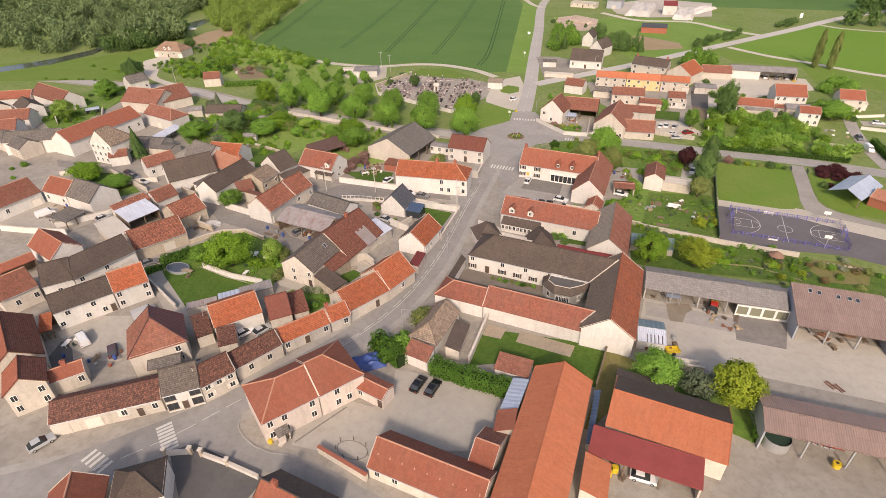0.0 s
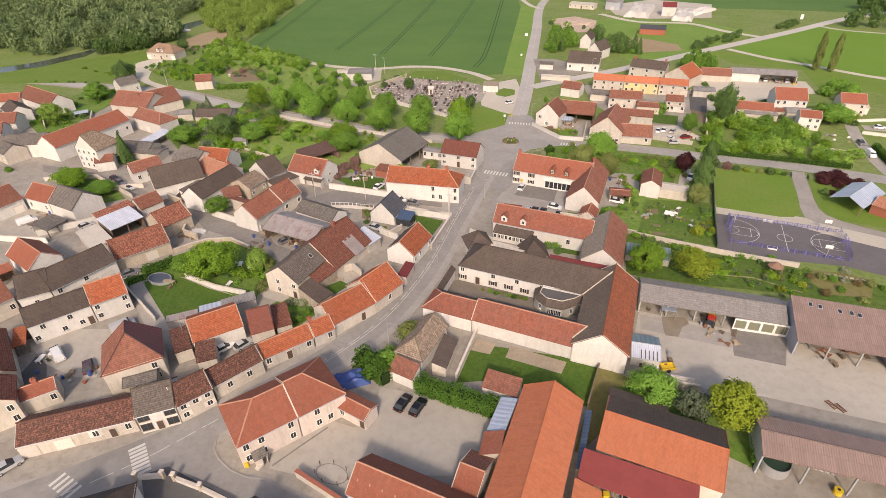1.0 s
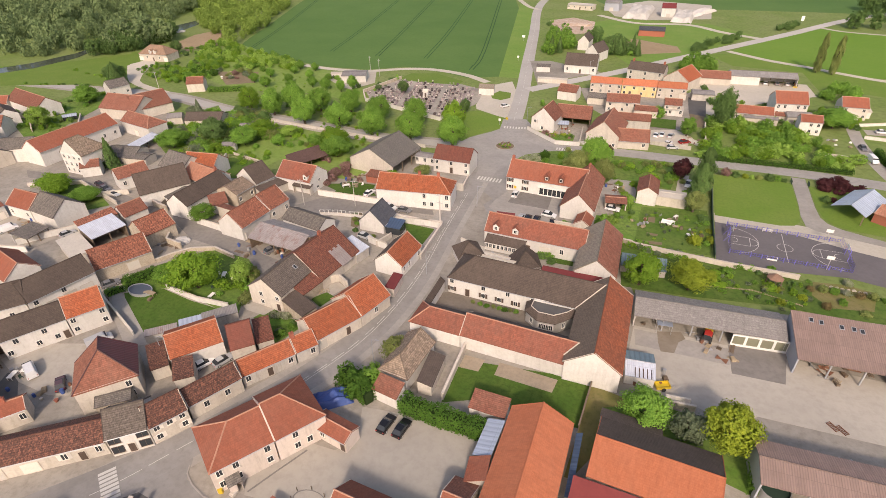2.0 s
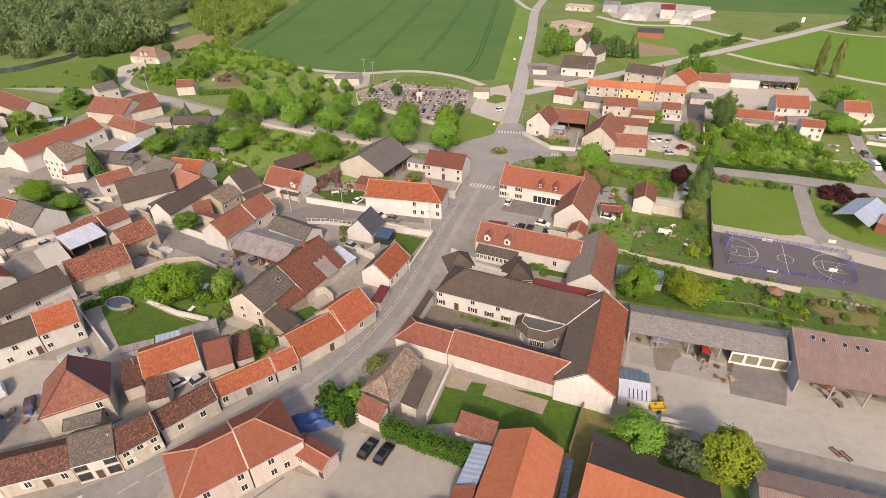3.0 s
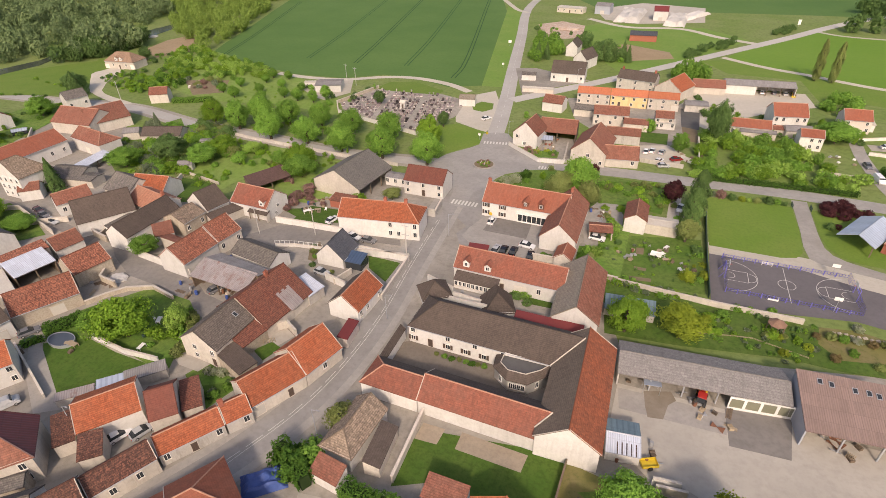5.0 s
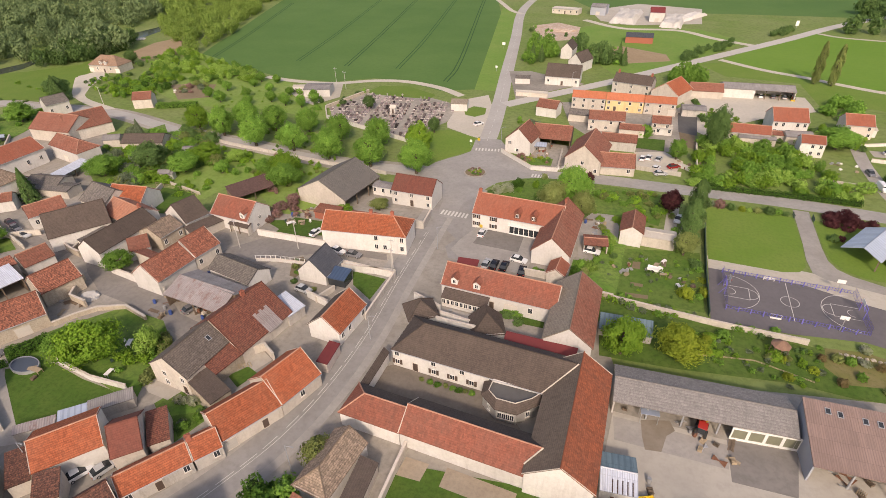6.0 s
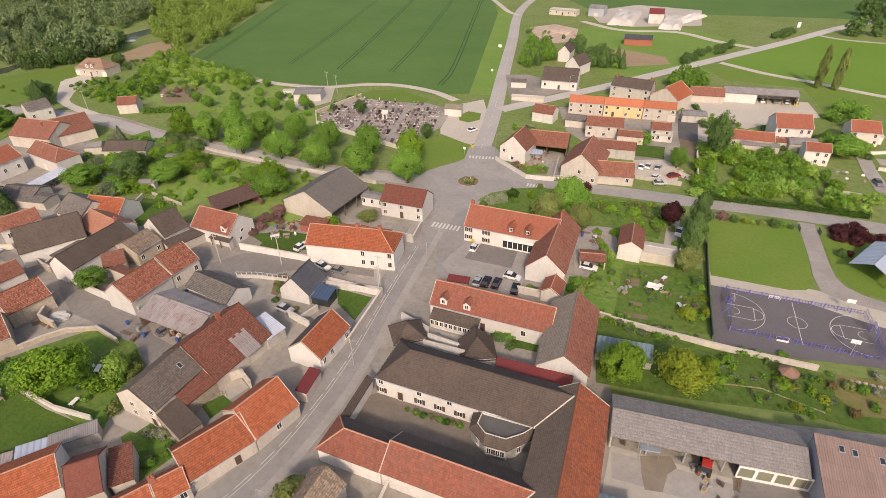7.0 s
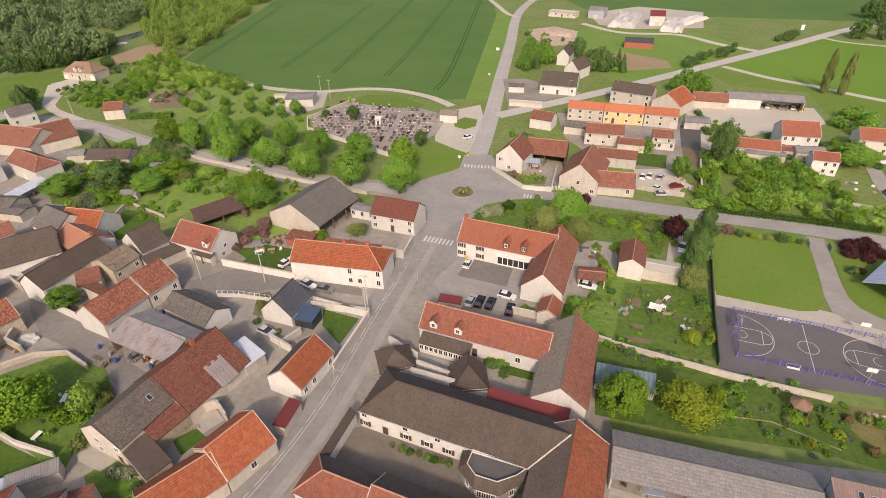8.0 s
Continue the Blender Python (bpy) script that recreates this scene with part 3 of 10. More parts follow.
def dormer(parent, cx, y0, he, rise, roof, wd=1.5, tall=1.9, cheek="white"):
    """A gabled dormer that stands on the front eave."""
    top = he + tall
    y1 = y0 + 0.5
    deep = (top + 0.55 - he) / max(rise, 0.3)
    bm = bmesh.new()
    ring = [(cx - wd / 2, he + 0.2), (cx - wd / 2, top), (cx, top + 0.55), (cx + wd / 2, top), (cx + wd / 2, he + 0.2)]
    a = [bm.verts.new((px, y1, pz)) for px, pz in ring]
    b = [bm.verts.new((px, y0 + deep, pz)) for px, pz in ring]
    bm.faces.new(a)
    for i in range(5):
        j = (i + 1) % 5
        bm.faces.new((a[i], b[i], b[j], a[j]))
    bmesh.ops.recalc_face_normals(bm, faces=bm.faces[:])
    d = part("dormer", bm, cheek, parent, "small white gabled dormer" if cheek == "white" else "small dark gabled dormer")
    bm = bmesh.new()
    for s in (-1, 1):
        c = [(cx + s * (wd / 2 + 0.2), y1 - 0.2, top - 0.12), (cx, y1 - 0.2, top + 0.62), (cx, y0 + deep, top + 0.62), (cx + s * (wd / 2 + 0.2), y0 + deep, top - 0.12)]
        slope(bm, c if s < 0 else c[::-1], 0, 0.1)
    part("dormer_roof", bm, roof, d)
    hang("window", shared(("window", 0.8, 1.0, "paint_white"), lambda b: frame_bars(b, 0.8, 1.0), "paint_white"), d, pose(cx, y1, he + 0.65))
    hang("pane", shared(("pane", 0.8, 1.0), lambda b: box(b, -0.34, -0.03, 0.06, 0.34, -0.01, 0.94), "glass"), d, pose(cx, y1, he + 0.65))


def house(x, y, ang, L, W, he, hr, roof="red", wall="white", roof2=None, hip="", front="", left="", right="", back="", shape="gable", bays="", ch=(), dorm=(), sky=(), hipmat=None, closed=0.0, label="", kind="", verge=True, z=0.0, sash="paint_white", shutter="shutter_paint", cheek="white"):
    """A building: plan length and width, eave and ridge heights; its front is the long side at -y of its own axes."""
    low_use = bool(bays) or wall == "wood"
    name = kind or ("barn" if bays or (L > 15 and not front) else "house" if (front or he > 4.4) else "outbuilding")
    where = "open-fronted " if bays else ""
    ob = thing(name, x, y, ang, z, label or f"{where}{WORDS.get(wall, wall)} {name} with {WORDS.get(roof, roof)} roof", name)
    l, w, ins, gin = L / 2, W / 2, min(0.35, W * 0.08), 0.12
    th = 0.16
    roofs = [roof, roof2 or roof, hipmat or roof]
    bm = bmesh.new()
    caps, verges = [], []
    if shape == "mono":
        slope(bm, [(-l, -w, he), (l, -w, he), (l, w, hr), (-l, w, hr)], 0)
        zf = lambda v: he + (v + w) / W * (hr - he) - th + 0.01
        profile = [(-w + ins, zf(-w + ins)), (w - 0.1, zf(w - 0.1))]
        verges = []
    else:
        a = (w * 0.95 if "l" in hip else 0.0), (w * 0.95 if "r" in hip else 0.0)
        if sum(a) > L * 0.92:
            a = tuple(v * L * 0.9 / sum(a) for v in a)
        r0, r1 = (-l + a[0], 0, hr), (l - a[1], 0, hr)
        slope(bm, [(-l, -w, he), (l, -w, he), r1, r0], 0)
        slope(bm, [(l, w, he), (-l, w, he), r0, r1], 1)
        if a[0]:
            slope(bm, [(-l, w, he), (-l, -w, he), r0], 2)
            caps += [((-l, -w, he), r0), ((-l, w, he), r0)]
        elif verge:
            verges += [((-l, -w, he), r0), ((-l, w, he), r0)]
        if a[1]:
            slope(bm, [(l, -w, he), (l, w, he), r1], 2)
            caps += [((l, -w, he), r1), ((l, w, he), r1)]
        elif verge:
            verges += [((l, -w, he), r1), ((l, w, he), r1)]
        caps.append((r0, r1))
        pitch = (hr - he) / w
        top = he + ins * pitch - th + 0.01
        profile = [(-w + ins, top), (0, hr - th + 0.01), (w - ins, top)] if not hip else [(-w + ins, top), (w - ins, top)]
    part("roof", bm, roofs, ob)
    if caps:
        bm = bmesh.new()
        for p, q in caps:
            tube(bm, Vector(p) + Vector((0, 0, 0.0)), Vector(q) + Vector((0, 0, 0.0)), 0.13, 0.13, 6)
        part("ridge_cap", bm, "ridge_tile" if roof in ("orange", "red", "salmon", "oldred", "rose") else roof, ob)
    if verges and roof not in ("fibro", "pinksheet", "redsheet", "rustsheet", "metal") and not low_use:
        for (p, q), (p2, _) in zip(verges[::2], verges[1::2]):
            bm = bmesh.new()
            sx = Vector((0.07 if p[0] < 0 else -0.07, 0, 0.03))
            for e in (p, p2):
                tube(bm, Vector(e) + sx, Vector(q) + sx + Vector((0, 0.03 if e is p else -0.03, 0)), 0.065, 0.065, 5)
            pale = roof in ("orange", "red", "rose", "salmon", "barn", "mottled", "mossy")
            part("verge", bm, "mortar" if pale else roof, ob, "pale mortar verge" if pale else "")
    # walls
    xa, xb = -l + gin, l - gin
    if bays:
        t = 0.25
        y0, y1 = profile[0][0], profile[-1][0]
        if "b" not in bays:
            bm = bmesh.new()
            box(bm, xa, y1 - t, 0, xb, y1, profile[-1][1])
            part("wall", bm, wall, ob)
        for side, sx in (("l", xa), ("r", xb - t)):
            if side not in bays:
                bm = bmesh.new()
                ring0 = [bm.verts.new((sx, p[0], p[1])) for p in [(y0, 0.0), *profile, (y1, 0.0)]]
                ring1 = [bm.verts.new((sx + t, p[0], p[1])) for p in [(y0, 0.0), *profile, (y1, 0.0)]]
                bm.faces.new(ring0)
                bm.faces.new(ring1[::-1])
                for i in range(len(ring0)):
                    j = (i + 1) % len(ring0)
                    bm.faces.new((ring0[i], ring1[i], ring1[j], ring0[j]))
                part("wall", bm, wall, ob)
        if closed:
            boxy_front = bmesh.new()
            box(boxy_front, xa + 0.3, y0, 0, xa + (xb - xa) * closed, y0 + t, profile[0][1] - 0.02)
            part("front_wall", boxy_front, wall, ob)
        n = max(2, int(L / 5.5))
        post = shared(("post", round(profile[0][1], 1)), lambda b: box(b, -0.12, -0.12, 0, 0.12, 0.12, profile[0][1]), "wood" if roof not in ("fibro", "asbestos", "pinksheet") else "zinc")
        for k in range(n + 1):
            hang("post", post, ob, pose(xa + 0.15 + (xb - xa - 0.3) * k / n, y0 + 0.15, 0))
        bm = bmesh.new()
        box(bm, xa, y0 + 0.03, profile[0][1] - 0.3, xb, y0 + 0.27, profile[0][1] - 0.02)
        part("beam", bm, "wood", ob)
    else:
        bm = bmesh.new()
        ring = [(profile[0][0], 0.0), *profile, (profile[-1][0], 0.0)]
        r0 = [bm.verts.new((xa, *p)) for p in ring]
        r1 = [bm.verts.new((xb, *p)) for p in ring]
        bm.faces.new(r0)
        bm.faces.new(r1[::-1])
        for i in range(len(ring)):
            j = (i + 1) % len(ring)
            bm.faces.new((r0[i], r1[i], r1[j], r0[j]))
        bmesh.ops.recalc_face_normals(bm, faces=bm.faces[:])
        part("wall", bm, wall, ob)
        if hip in ("l", "r") and shape != "mono":
            gx = xb if hip == "l" else xa
            inner = gx - 0.25 if hip == "l" else gx + 0.25
            bm = bmesh.new()
            tri = [(profile[0][0], top), (profile[-1][0], top), (0, hr - th + 0.01)]
            g0, g1 = [bm.verts.new((gx, *p)) for p in tri], [bm.verts.new((inner, *p)) for p in tri]
            bm.faces.new(g0)
            bm.faces.new(g1[::-1])
            for i in range(3):
                j = (i + 1) % 3
                bm.faces.new((g0[i], g1[i], g1[j], g0[j]))
            bmesh.ops.recalc_face_normals(bm, faces=bm.faces[:])
            part("gable", bm, wall, ob)
        if front:
            facade(ob, front, xb - xa, he, pose(0, profile[0][0], 0), sash, shutter)
        if back:
            facade(ob, back, xb - xa, he, pose(0, profile[-1][0], 0, 0, 0, 180), sash, shutter)
        if left:
            facade(ob, left, W - 2 * ins, he, pose(xa, 0, 0, 0, 0, -90), sash, shutter)
        if right:
            facade(ob, right, W - 2 * ins, he, pose(xb, 0, 0, 0, 0, 90), sash, shutter)
        if front and shape != "mono":
            bm = bmesh.new()
            tube(bm, (xa, -w - 0.05, he - 0.12), (xb, -w - 0.05, he - 0.12), 0.08, 0.08, 6)
            part("gutter", bm, "zinc", ob)
    run = W if shape == "mono" else w
    rise = (hr - he) / run
    for f in dorm:
        dormer(ob, -l + L * f, -w, he, rise, roof, cheek=cheek)
    for f, q in sky:
        along = math.degrees(math.atan(rise))
        sw = hang("skylight", shared(("skylight",), lambda b: frame_bars(b, 0.8, 1.1, 0.09, 0.1, False), "zinc"), ob,
                  pose(-l + L * f, -w + run * q, he + rise * run * q + 0.02, along - 90, 0, 0))
        hang("pane", shared(("sky_pane",), lambda b: box(b, -0.34, -0.06, 0.06, 0.34, -0.03, 1.04), "glass"), sw)
    for f in ch:
        bm = bmesh.new()
        cx = -l + L * f
        box(bm, cx - 0.4, -0.3, hr - 0.7, cx + 0.4, 0.3, hr + 0.9)
        box(bm, cx - 0.48, -0.38, hr + 0.9, cx + 0.48, 0.38, hr + 1.02)
        tube(bm, (cx - 0.18, 0, hr + 1.0), (cx - 0.18, 0, hr + 1.35), 0.12, 0.1, 7)
        tube(bm, (cx + 0.18, 0, hr + 1.0), (cx + 0.18, 0, hr + 1.35), 0.12, 0.1, 7)
        part("chimney", bm, "brick_red", ob, "brick chimney with clay pots")
    return ob


def garden_wall(line, h, th=0.35, mat="stone", cap="mortar", label=""):
    ob = thing("garden_wall", 0, 0, 0, 0, label or f"{WORDS.get(mat, mat)} garden wall with pale coping", "wall")
    ob.matrix_basis = pose(line[0][0], line[0][1], 0)
    for nm, z0, z1, t, mt in (("wall", 0, h, th, mat), ("coping", h, h + 0.1, th + 0.14, cap)):
        bm = bmesh.new()
        ps = [Vector(p) - Vector(line[0]) for p in line]
        ns = normals_of(ps)
        rows = [[bm.verts.new((*(p + n * s * t / 2), zz)) for s, zz in ((-1, z0), (1, z0), (1, z1), (-1, z1))] for p, n in zip(ps, ns)]
        for a, b in zip(rows, rows[1:]):
            for i in range(4):
                j = (i + 1) % 4
                bm.faces.new((a[i], b[i], b[j], a[j]))
        bm.faces.new(rows[0])
        bm.faces.new(rows[-1][::-1])
        bmesh.ops.recalc_face_normals(bm, faces=bm.faces[:])
        part(nm, bm, mt, ob)
    return ob


# ---- plants ----
def leaf_cloud(points, normals, sizes, rng):
    """Small four-cornered leaves at given places, turned about their own normals."""
    n = len(points)
    a = np.cross(normals, rng.normal(size=(n, 3)))
    a /= np.linalg.norm(a, axis=1, keepdims=True) + 1e-9
    b = np.cross(normals, a)
    a, b = a * sizes[:, None], b * (sizes * rng.uniform(0.6, 1.0, n))[:, None]
    fold = normals * (sizes * 0.35)[:, None]
    v = np.stack([points - a, points - b + fold, points + a, points + b + fold], 1).reshape(-1, 3)
    return v


def crown_points(kind, n, rng):
    """Places and normals of the leaves of a crown about 1 in radius and 2 high, in lobes with gaps between."""
    if kind == "poplar":
        z = rng.uniform(-1, 1, n)
        prof = (1 - ((z + 0.25) / 1.3) ** 2).clip(0.05, 1) ** 0.6
        th = rng.uniform(0, 2 * np.pi, n)
        r = prof * np.sqrt(rng.uniform(0.35, 1, n)) * (1 + 0.25 * np.sin(th * 3 + z * 9))
        p = np.stack([r * np.cos(th), r * np.sin(th), z], 1)
        nn = np.stack([np.cos(th), np.sin(th), 0.4 + 0 * th], 1)
    elif kind == "conifer":
        z = rng.uniform(-1, 1, n)
        tier = (z * 4.5) % 1
        prof = (1 - (z + 1) / 2) * (0.75 + 0.35 * (1 - tier)) + 0.03
        th = rng.uniform(0, 2 * np.pi, n)
        r = prof * np.sqrt(rng.uniform(0.3, 1, n)) * (1 + 0.2 * np.sin(th * 5 + z * 3))
        p = np.stack([r * np.cos(th), r * np.sin(th), z], 1)
        nn = np.stack([np.cos(th), np.sin(th), 0.8 + 0 * th], 1)
    else:
        # many small lobes on an egg-shaped crown, some leaves within, bays cut into its outline
        k = 100
        c = rng.normal(size=(k, 3))
        c /= np.linalg.norm(c, axis=1, keepdims=True)
        c *= rng.uniform(0.58, 0.86, (k, 1))
        rad = rng.uniform(0.15, 0.27, k)
        i = rng.integers(0, k, n)
        d = rng.normal(size=(n, 3))
        d /= np.linalg.norm(d, axis=1, keepdims=True)
        p = c[i] + d * (rad[i] * rng.uniform(0.55, 1.12, n))[:, None]
        deep = rng.random(n) < 0.2
        p[deep] *= 0.75
        nn = d * 0.4 + p * 0.9
        th, ph = np.arctan2(p[:, 1], p[:, 0]), rng.uniform(0, 6.28, 3)
        bulge = 1 + 0.09 * np.sin(2 * th + ph[0]) + 0.08 * np.sin(3 * th + 4 * p[:, 2] + ph[1]) + 0.06 * np.sin(7 * th - 5 * p[:, 2] + ph[2])
        taper = 1.06 - 0.3 * p[:, 2].clip(0, 1) ** 1.4 - 0.12 * (-p[:, 2]).clip(0, 1)
        p = p * np.stack([bulge * taper, bulge * taper, 0.97 + 0.4 * (bulge - 1)], 1)
    nn = nn + rng.normal(size=(n, 3)) * 0.32
    nn /= np.linalg.norm(nn, axis=1, keepdims=True) + 1e-9
    return p, nn


def quads_mesh(name, v, mat):
    me = bpy.data.meshes.new(name)
    n = len(v) // 4
    me.from_pydata(v.tolist(), [], np.arange(4 * n).reshape(-1, 4).tolist())
    me.materials.append(MAT[mat])
    return me


CROWNS = {}


def crown_mesh(kind, mat, variant, n=1900, size=0.085):
    key = (kind, mat, variant, n)
    if key not in CROWNS:
        rng = np.random.default_rng(variant * 7 + len(kind) * 31 + n)
        p, nn = crown_points(kind, n, rng)
        CROWNS[key] = quads_mesh("crown", leaf_cloud(p, nn, rng.uniform(0.6, 1.3, n) * size, rng), mat)
    return CROWNS[key]


def trunk_mesh(variant):
    key = ("trunk", variant)
    if key not in CROWNS:
        rng = random.Random(variant)
        bm = bmesh.new()
        tube(bm, (0, 0, -0.02), (0.02, 0.01, 0.45), 0.05, 0.036, 8)
        tube(bm, (0.02, 0.01, 0.45), (0.0, 0.0, 0.8), 0.036, 0.014, 7)
        for k in range(6):
            a = k * 1.05 + rng.random()
            z0 = 0.32 + 0.07 * k
            tube(bm, (0.015, 0.01, z0), (0.2 * math.cos(a), 0.2 * math.sin(a), z0 + 0.16), 0.02, 0.007, 5)
        CROWNS[key] = mesh_of(bm, "trunk", "bark")
    return CROWNS[key]


TREE_LABELS = {"leaf_green": "leafy green", "leaf_bright": "fresh bright green", "leaf_dark": "dark green", "leaf_yellow": "yellow-green", "leaf_olive": "olive green",
               "leaf_grey": "grey-green", "leaf_purple": "dark purple-leaved", "leaf_wood": "grey-green", "leaf_fresh": "fresh yellow-green", "leaf_budding": "yellow-green budding", "leaf_hedge": "deep green", "leaf_pink": "pink blossoming", "leaf_blossom": "white blossoming", "leaf_brown": "brownish budding"}
COUNT = [0]


def tree(x, y, h, r, kind="broad", leaf="leaf_green", label="", group="", bare=0.14, where="in the garden"):
    """A tree: height, crown radius; bare is the share of the height below the crown."""
    COUNT[0] += 1
    v = COUNT[0] % 6
    nm = "bush" if kind == "bush" else "tree"
    ob = thing(nm, x, y, (COUNT[0] * 67) % 360, 0, label or f"{TREE_LABELS[leaf]} {'conifer' if kind == 'conifer' else 'columnar poplar' if kind == 'poplar' else nm} {where}", nm, group)
    if kind == "bush":
        c = hang("crown", crown_mesh("broad", leaf, v, *((1700, 0.085) if r > 1.6 else (620, 0.14))), ob)
        c.matrix_basis = Matrix.LocRotScale((0, 0, h * 0.36), None, (r * 1.15, r * 1.15, h * 0.64))
        return ob
    t = hang("trunk", trunk_mesh(v), ob)
    ts = max(0.6, h * 0.9)
    t.matrix_basis = Matrix.LocRotScale((0, 0, 0), None, (min(ts, r * 2.2 + 1), min(ts, r * 2.2 + 1), h * 0.98))
    lo = h * (bare if kind == "broad" else 0.04)
    c = hang("crown", crown_mesh(kind, leaf, v, *((7600, 0.048) if r > 3.4 else (3000, 0.072) if r > 2.0 else (1500, 0.1))), ob)
    c.matrix_basis = Matrix.LocRotScale((0, 0, (h + lo) / 2), None, (r, r, (h - lo) / 2))
    return ob


def inside(p, outline):
    hit = False
    for (xa, ya), (xb, yb) in zip(outline, outline[1:] + outline[:1]):
        if (ya > p[1]) != (yb > p[1]) and p[0] < (xb - xa) * (p[1] - ya) / (yb - ya) + xa:
            hit = not hit
    return hit


def spots_in(outline, n, seed):
    """Scattered places within an outline."""
    rng = random.Random(seed)
    xs, ys = [p[0] for p in outline], [p[1] for p in outline]
    out = []
    while len(out) < n:
        p = (rng.uniform(min(xs), max(xs)), rng.uniform(min(ys), max(ys)))
        if inside(p, outline):
            out.append(p)
    return out, rng


def wood_spots(outline, n, seed):
    ps, rng = spots_in(outline, n, seed)
    return ps, [rng.random() for _ in ps]


def thicket(outline, n, seed, lo, hi, leaves, kind="bush", where="among the overgrown gardens", mass=False):
    """Bushes or trees scattered over a piece of ground, radii from lo to hi."""
    ps, rng = spots_in(outline, n, seed)
    if mass:
        for i, lf in enumerate(leaves):
            wood("shrubs", [(p[0], p[1], rng.uniform(lo, hi) * 1.5, rng.uniform(lo, hi)) for p in ps[i::len(leaves)]], lf, f"{TREE_LABELS[lf]} shrubs {where}", 560 if hi > 2.5 else 200 if hi > 1.2 else 90, 0.115 if hi > 2.5 else 0.19 if hi > 1.2 else 0.26, seed + i)
        return
    for p in ps:
        r = rng.uniform(lo, hi)
        tree(p[0], p[1], r * (rng.uniform(1.1, 1.7) if kind == "bush" else rng.uniform(2.2, 3.0)), r, kind, rng.choice(leaves), where=where)


def wood(name, spots, leaf, label, n=360, size=0.137, seed=1):
    """Far woods: many crowns in one object; spots of (x, y, height, radius)."""
    rng = np.random.default_rng(seed)
    vs = []
    for x, y, h, r in spots:
        p, nn = crown_points("broad", n, rng)
        q = leaf_cloud(p, nn, rng.uniform(0.6, 1.3, n) * size, rng)
        lo = -h * 0.12
        vs.append(q * np.array([r, r, (h - lo) / 2]) + np.array([x, y, (h + lo) / 2]))
    ob = new(name, quads_mesh(name, np.concatenate(vs), leaf))
    return tagged(ob, label, "wood", "", "stuff")


def hedge(line, h, w, leaf="leaf_green", label="clipped green hedge along the garden", density=26, ragged=0.12):
    ob = thing("hedge", line[0][0], line[0][1], 0, 0, label, "hedge")
    ps = [Vector(p) - Vector(line[0]) for p in line]
    rng = np.random.default_rng(int(abs(line[0][0] * 10)) + 5)
    pts, nns = [], []
    # added inner box whose dark colour stands for the hedge's shaded inside
    core = bmesh.new()
    for a, b in zip(ps, ps[1:]):
        d = b - a
        ln = d.length
        u = d / ln
        n = Vector((-u.y, u.x))
        m = int(ln * (w + 2 * h) * density)
        s = rng.uniform(-0.2, ln + 0.2, m)
        f = rng.uniform(0, 1, m) * (w + 2 * h)
        off = np.where(f < h, -w / 2, np.where(f < h + w, f - h - w / 2, w / 2))
        zz = np.where(f < h, f, np.where(f < h + w, h, 2 * h + w - f))
        bulge = 0.18 * np.sin(s * 0.9 + 1) + 0.1 * np.sin(s * 2.3)
        off = off * (1 + bulge * 0.5) + rng.normal(size=m) * ragged
        zz = (zz * (1 + bulge * 0.4) + rng.normal(size=m) * ragged).clip(0.02)
        pts.append(np.stack([a.x + u.x * s + n.x * off, a.y + u.y * s + n.y * off, zz], 1))
        side = np.where(f < h, -1.0, np.where(f < h + w, 0.0, 1.0))
        nns.append(np.stack([n.x * side, n.y * side, 0.5 + 0.5 * (side == 0)], 1) + rng.normal(size=(m, 3)) * 0.5)
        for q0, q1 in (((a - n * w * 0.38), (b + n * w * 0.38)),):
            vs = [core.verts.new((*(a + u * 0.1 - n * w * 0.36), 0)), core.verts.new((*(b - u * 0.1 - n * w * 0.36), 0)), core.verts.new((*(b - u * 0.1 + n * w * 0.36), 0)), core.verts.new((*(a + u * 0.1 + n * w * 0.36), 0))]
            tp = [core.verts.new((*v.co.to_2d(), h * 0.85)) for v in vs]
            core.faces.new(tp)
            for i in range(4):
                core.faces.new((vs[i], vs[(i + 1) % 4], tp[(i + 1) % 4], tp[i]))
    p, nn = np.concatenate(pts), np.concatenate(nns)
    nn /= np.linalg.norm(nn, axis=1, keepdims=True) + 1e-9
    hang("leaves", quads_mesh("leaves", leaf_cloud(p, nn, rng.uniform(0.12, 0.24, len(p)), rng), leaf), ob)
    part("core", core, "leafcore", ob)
    return ob


# ---- vehicles ----
CARS = {}


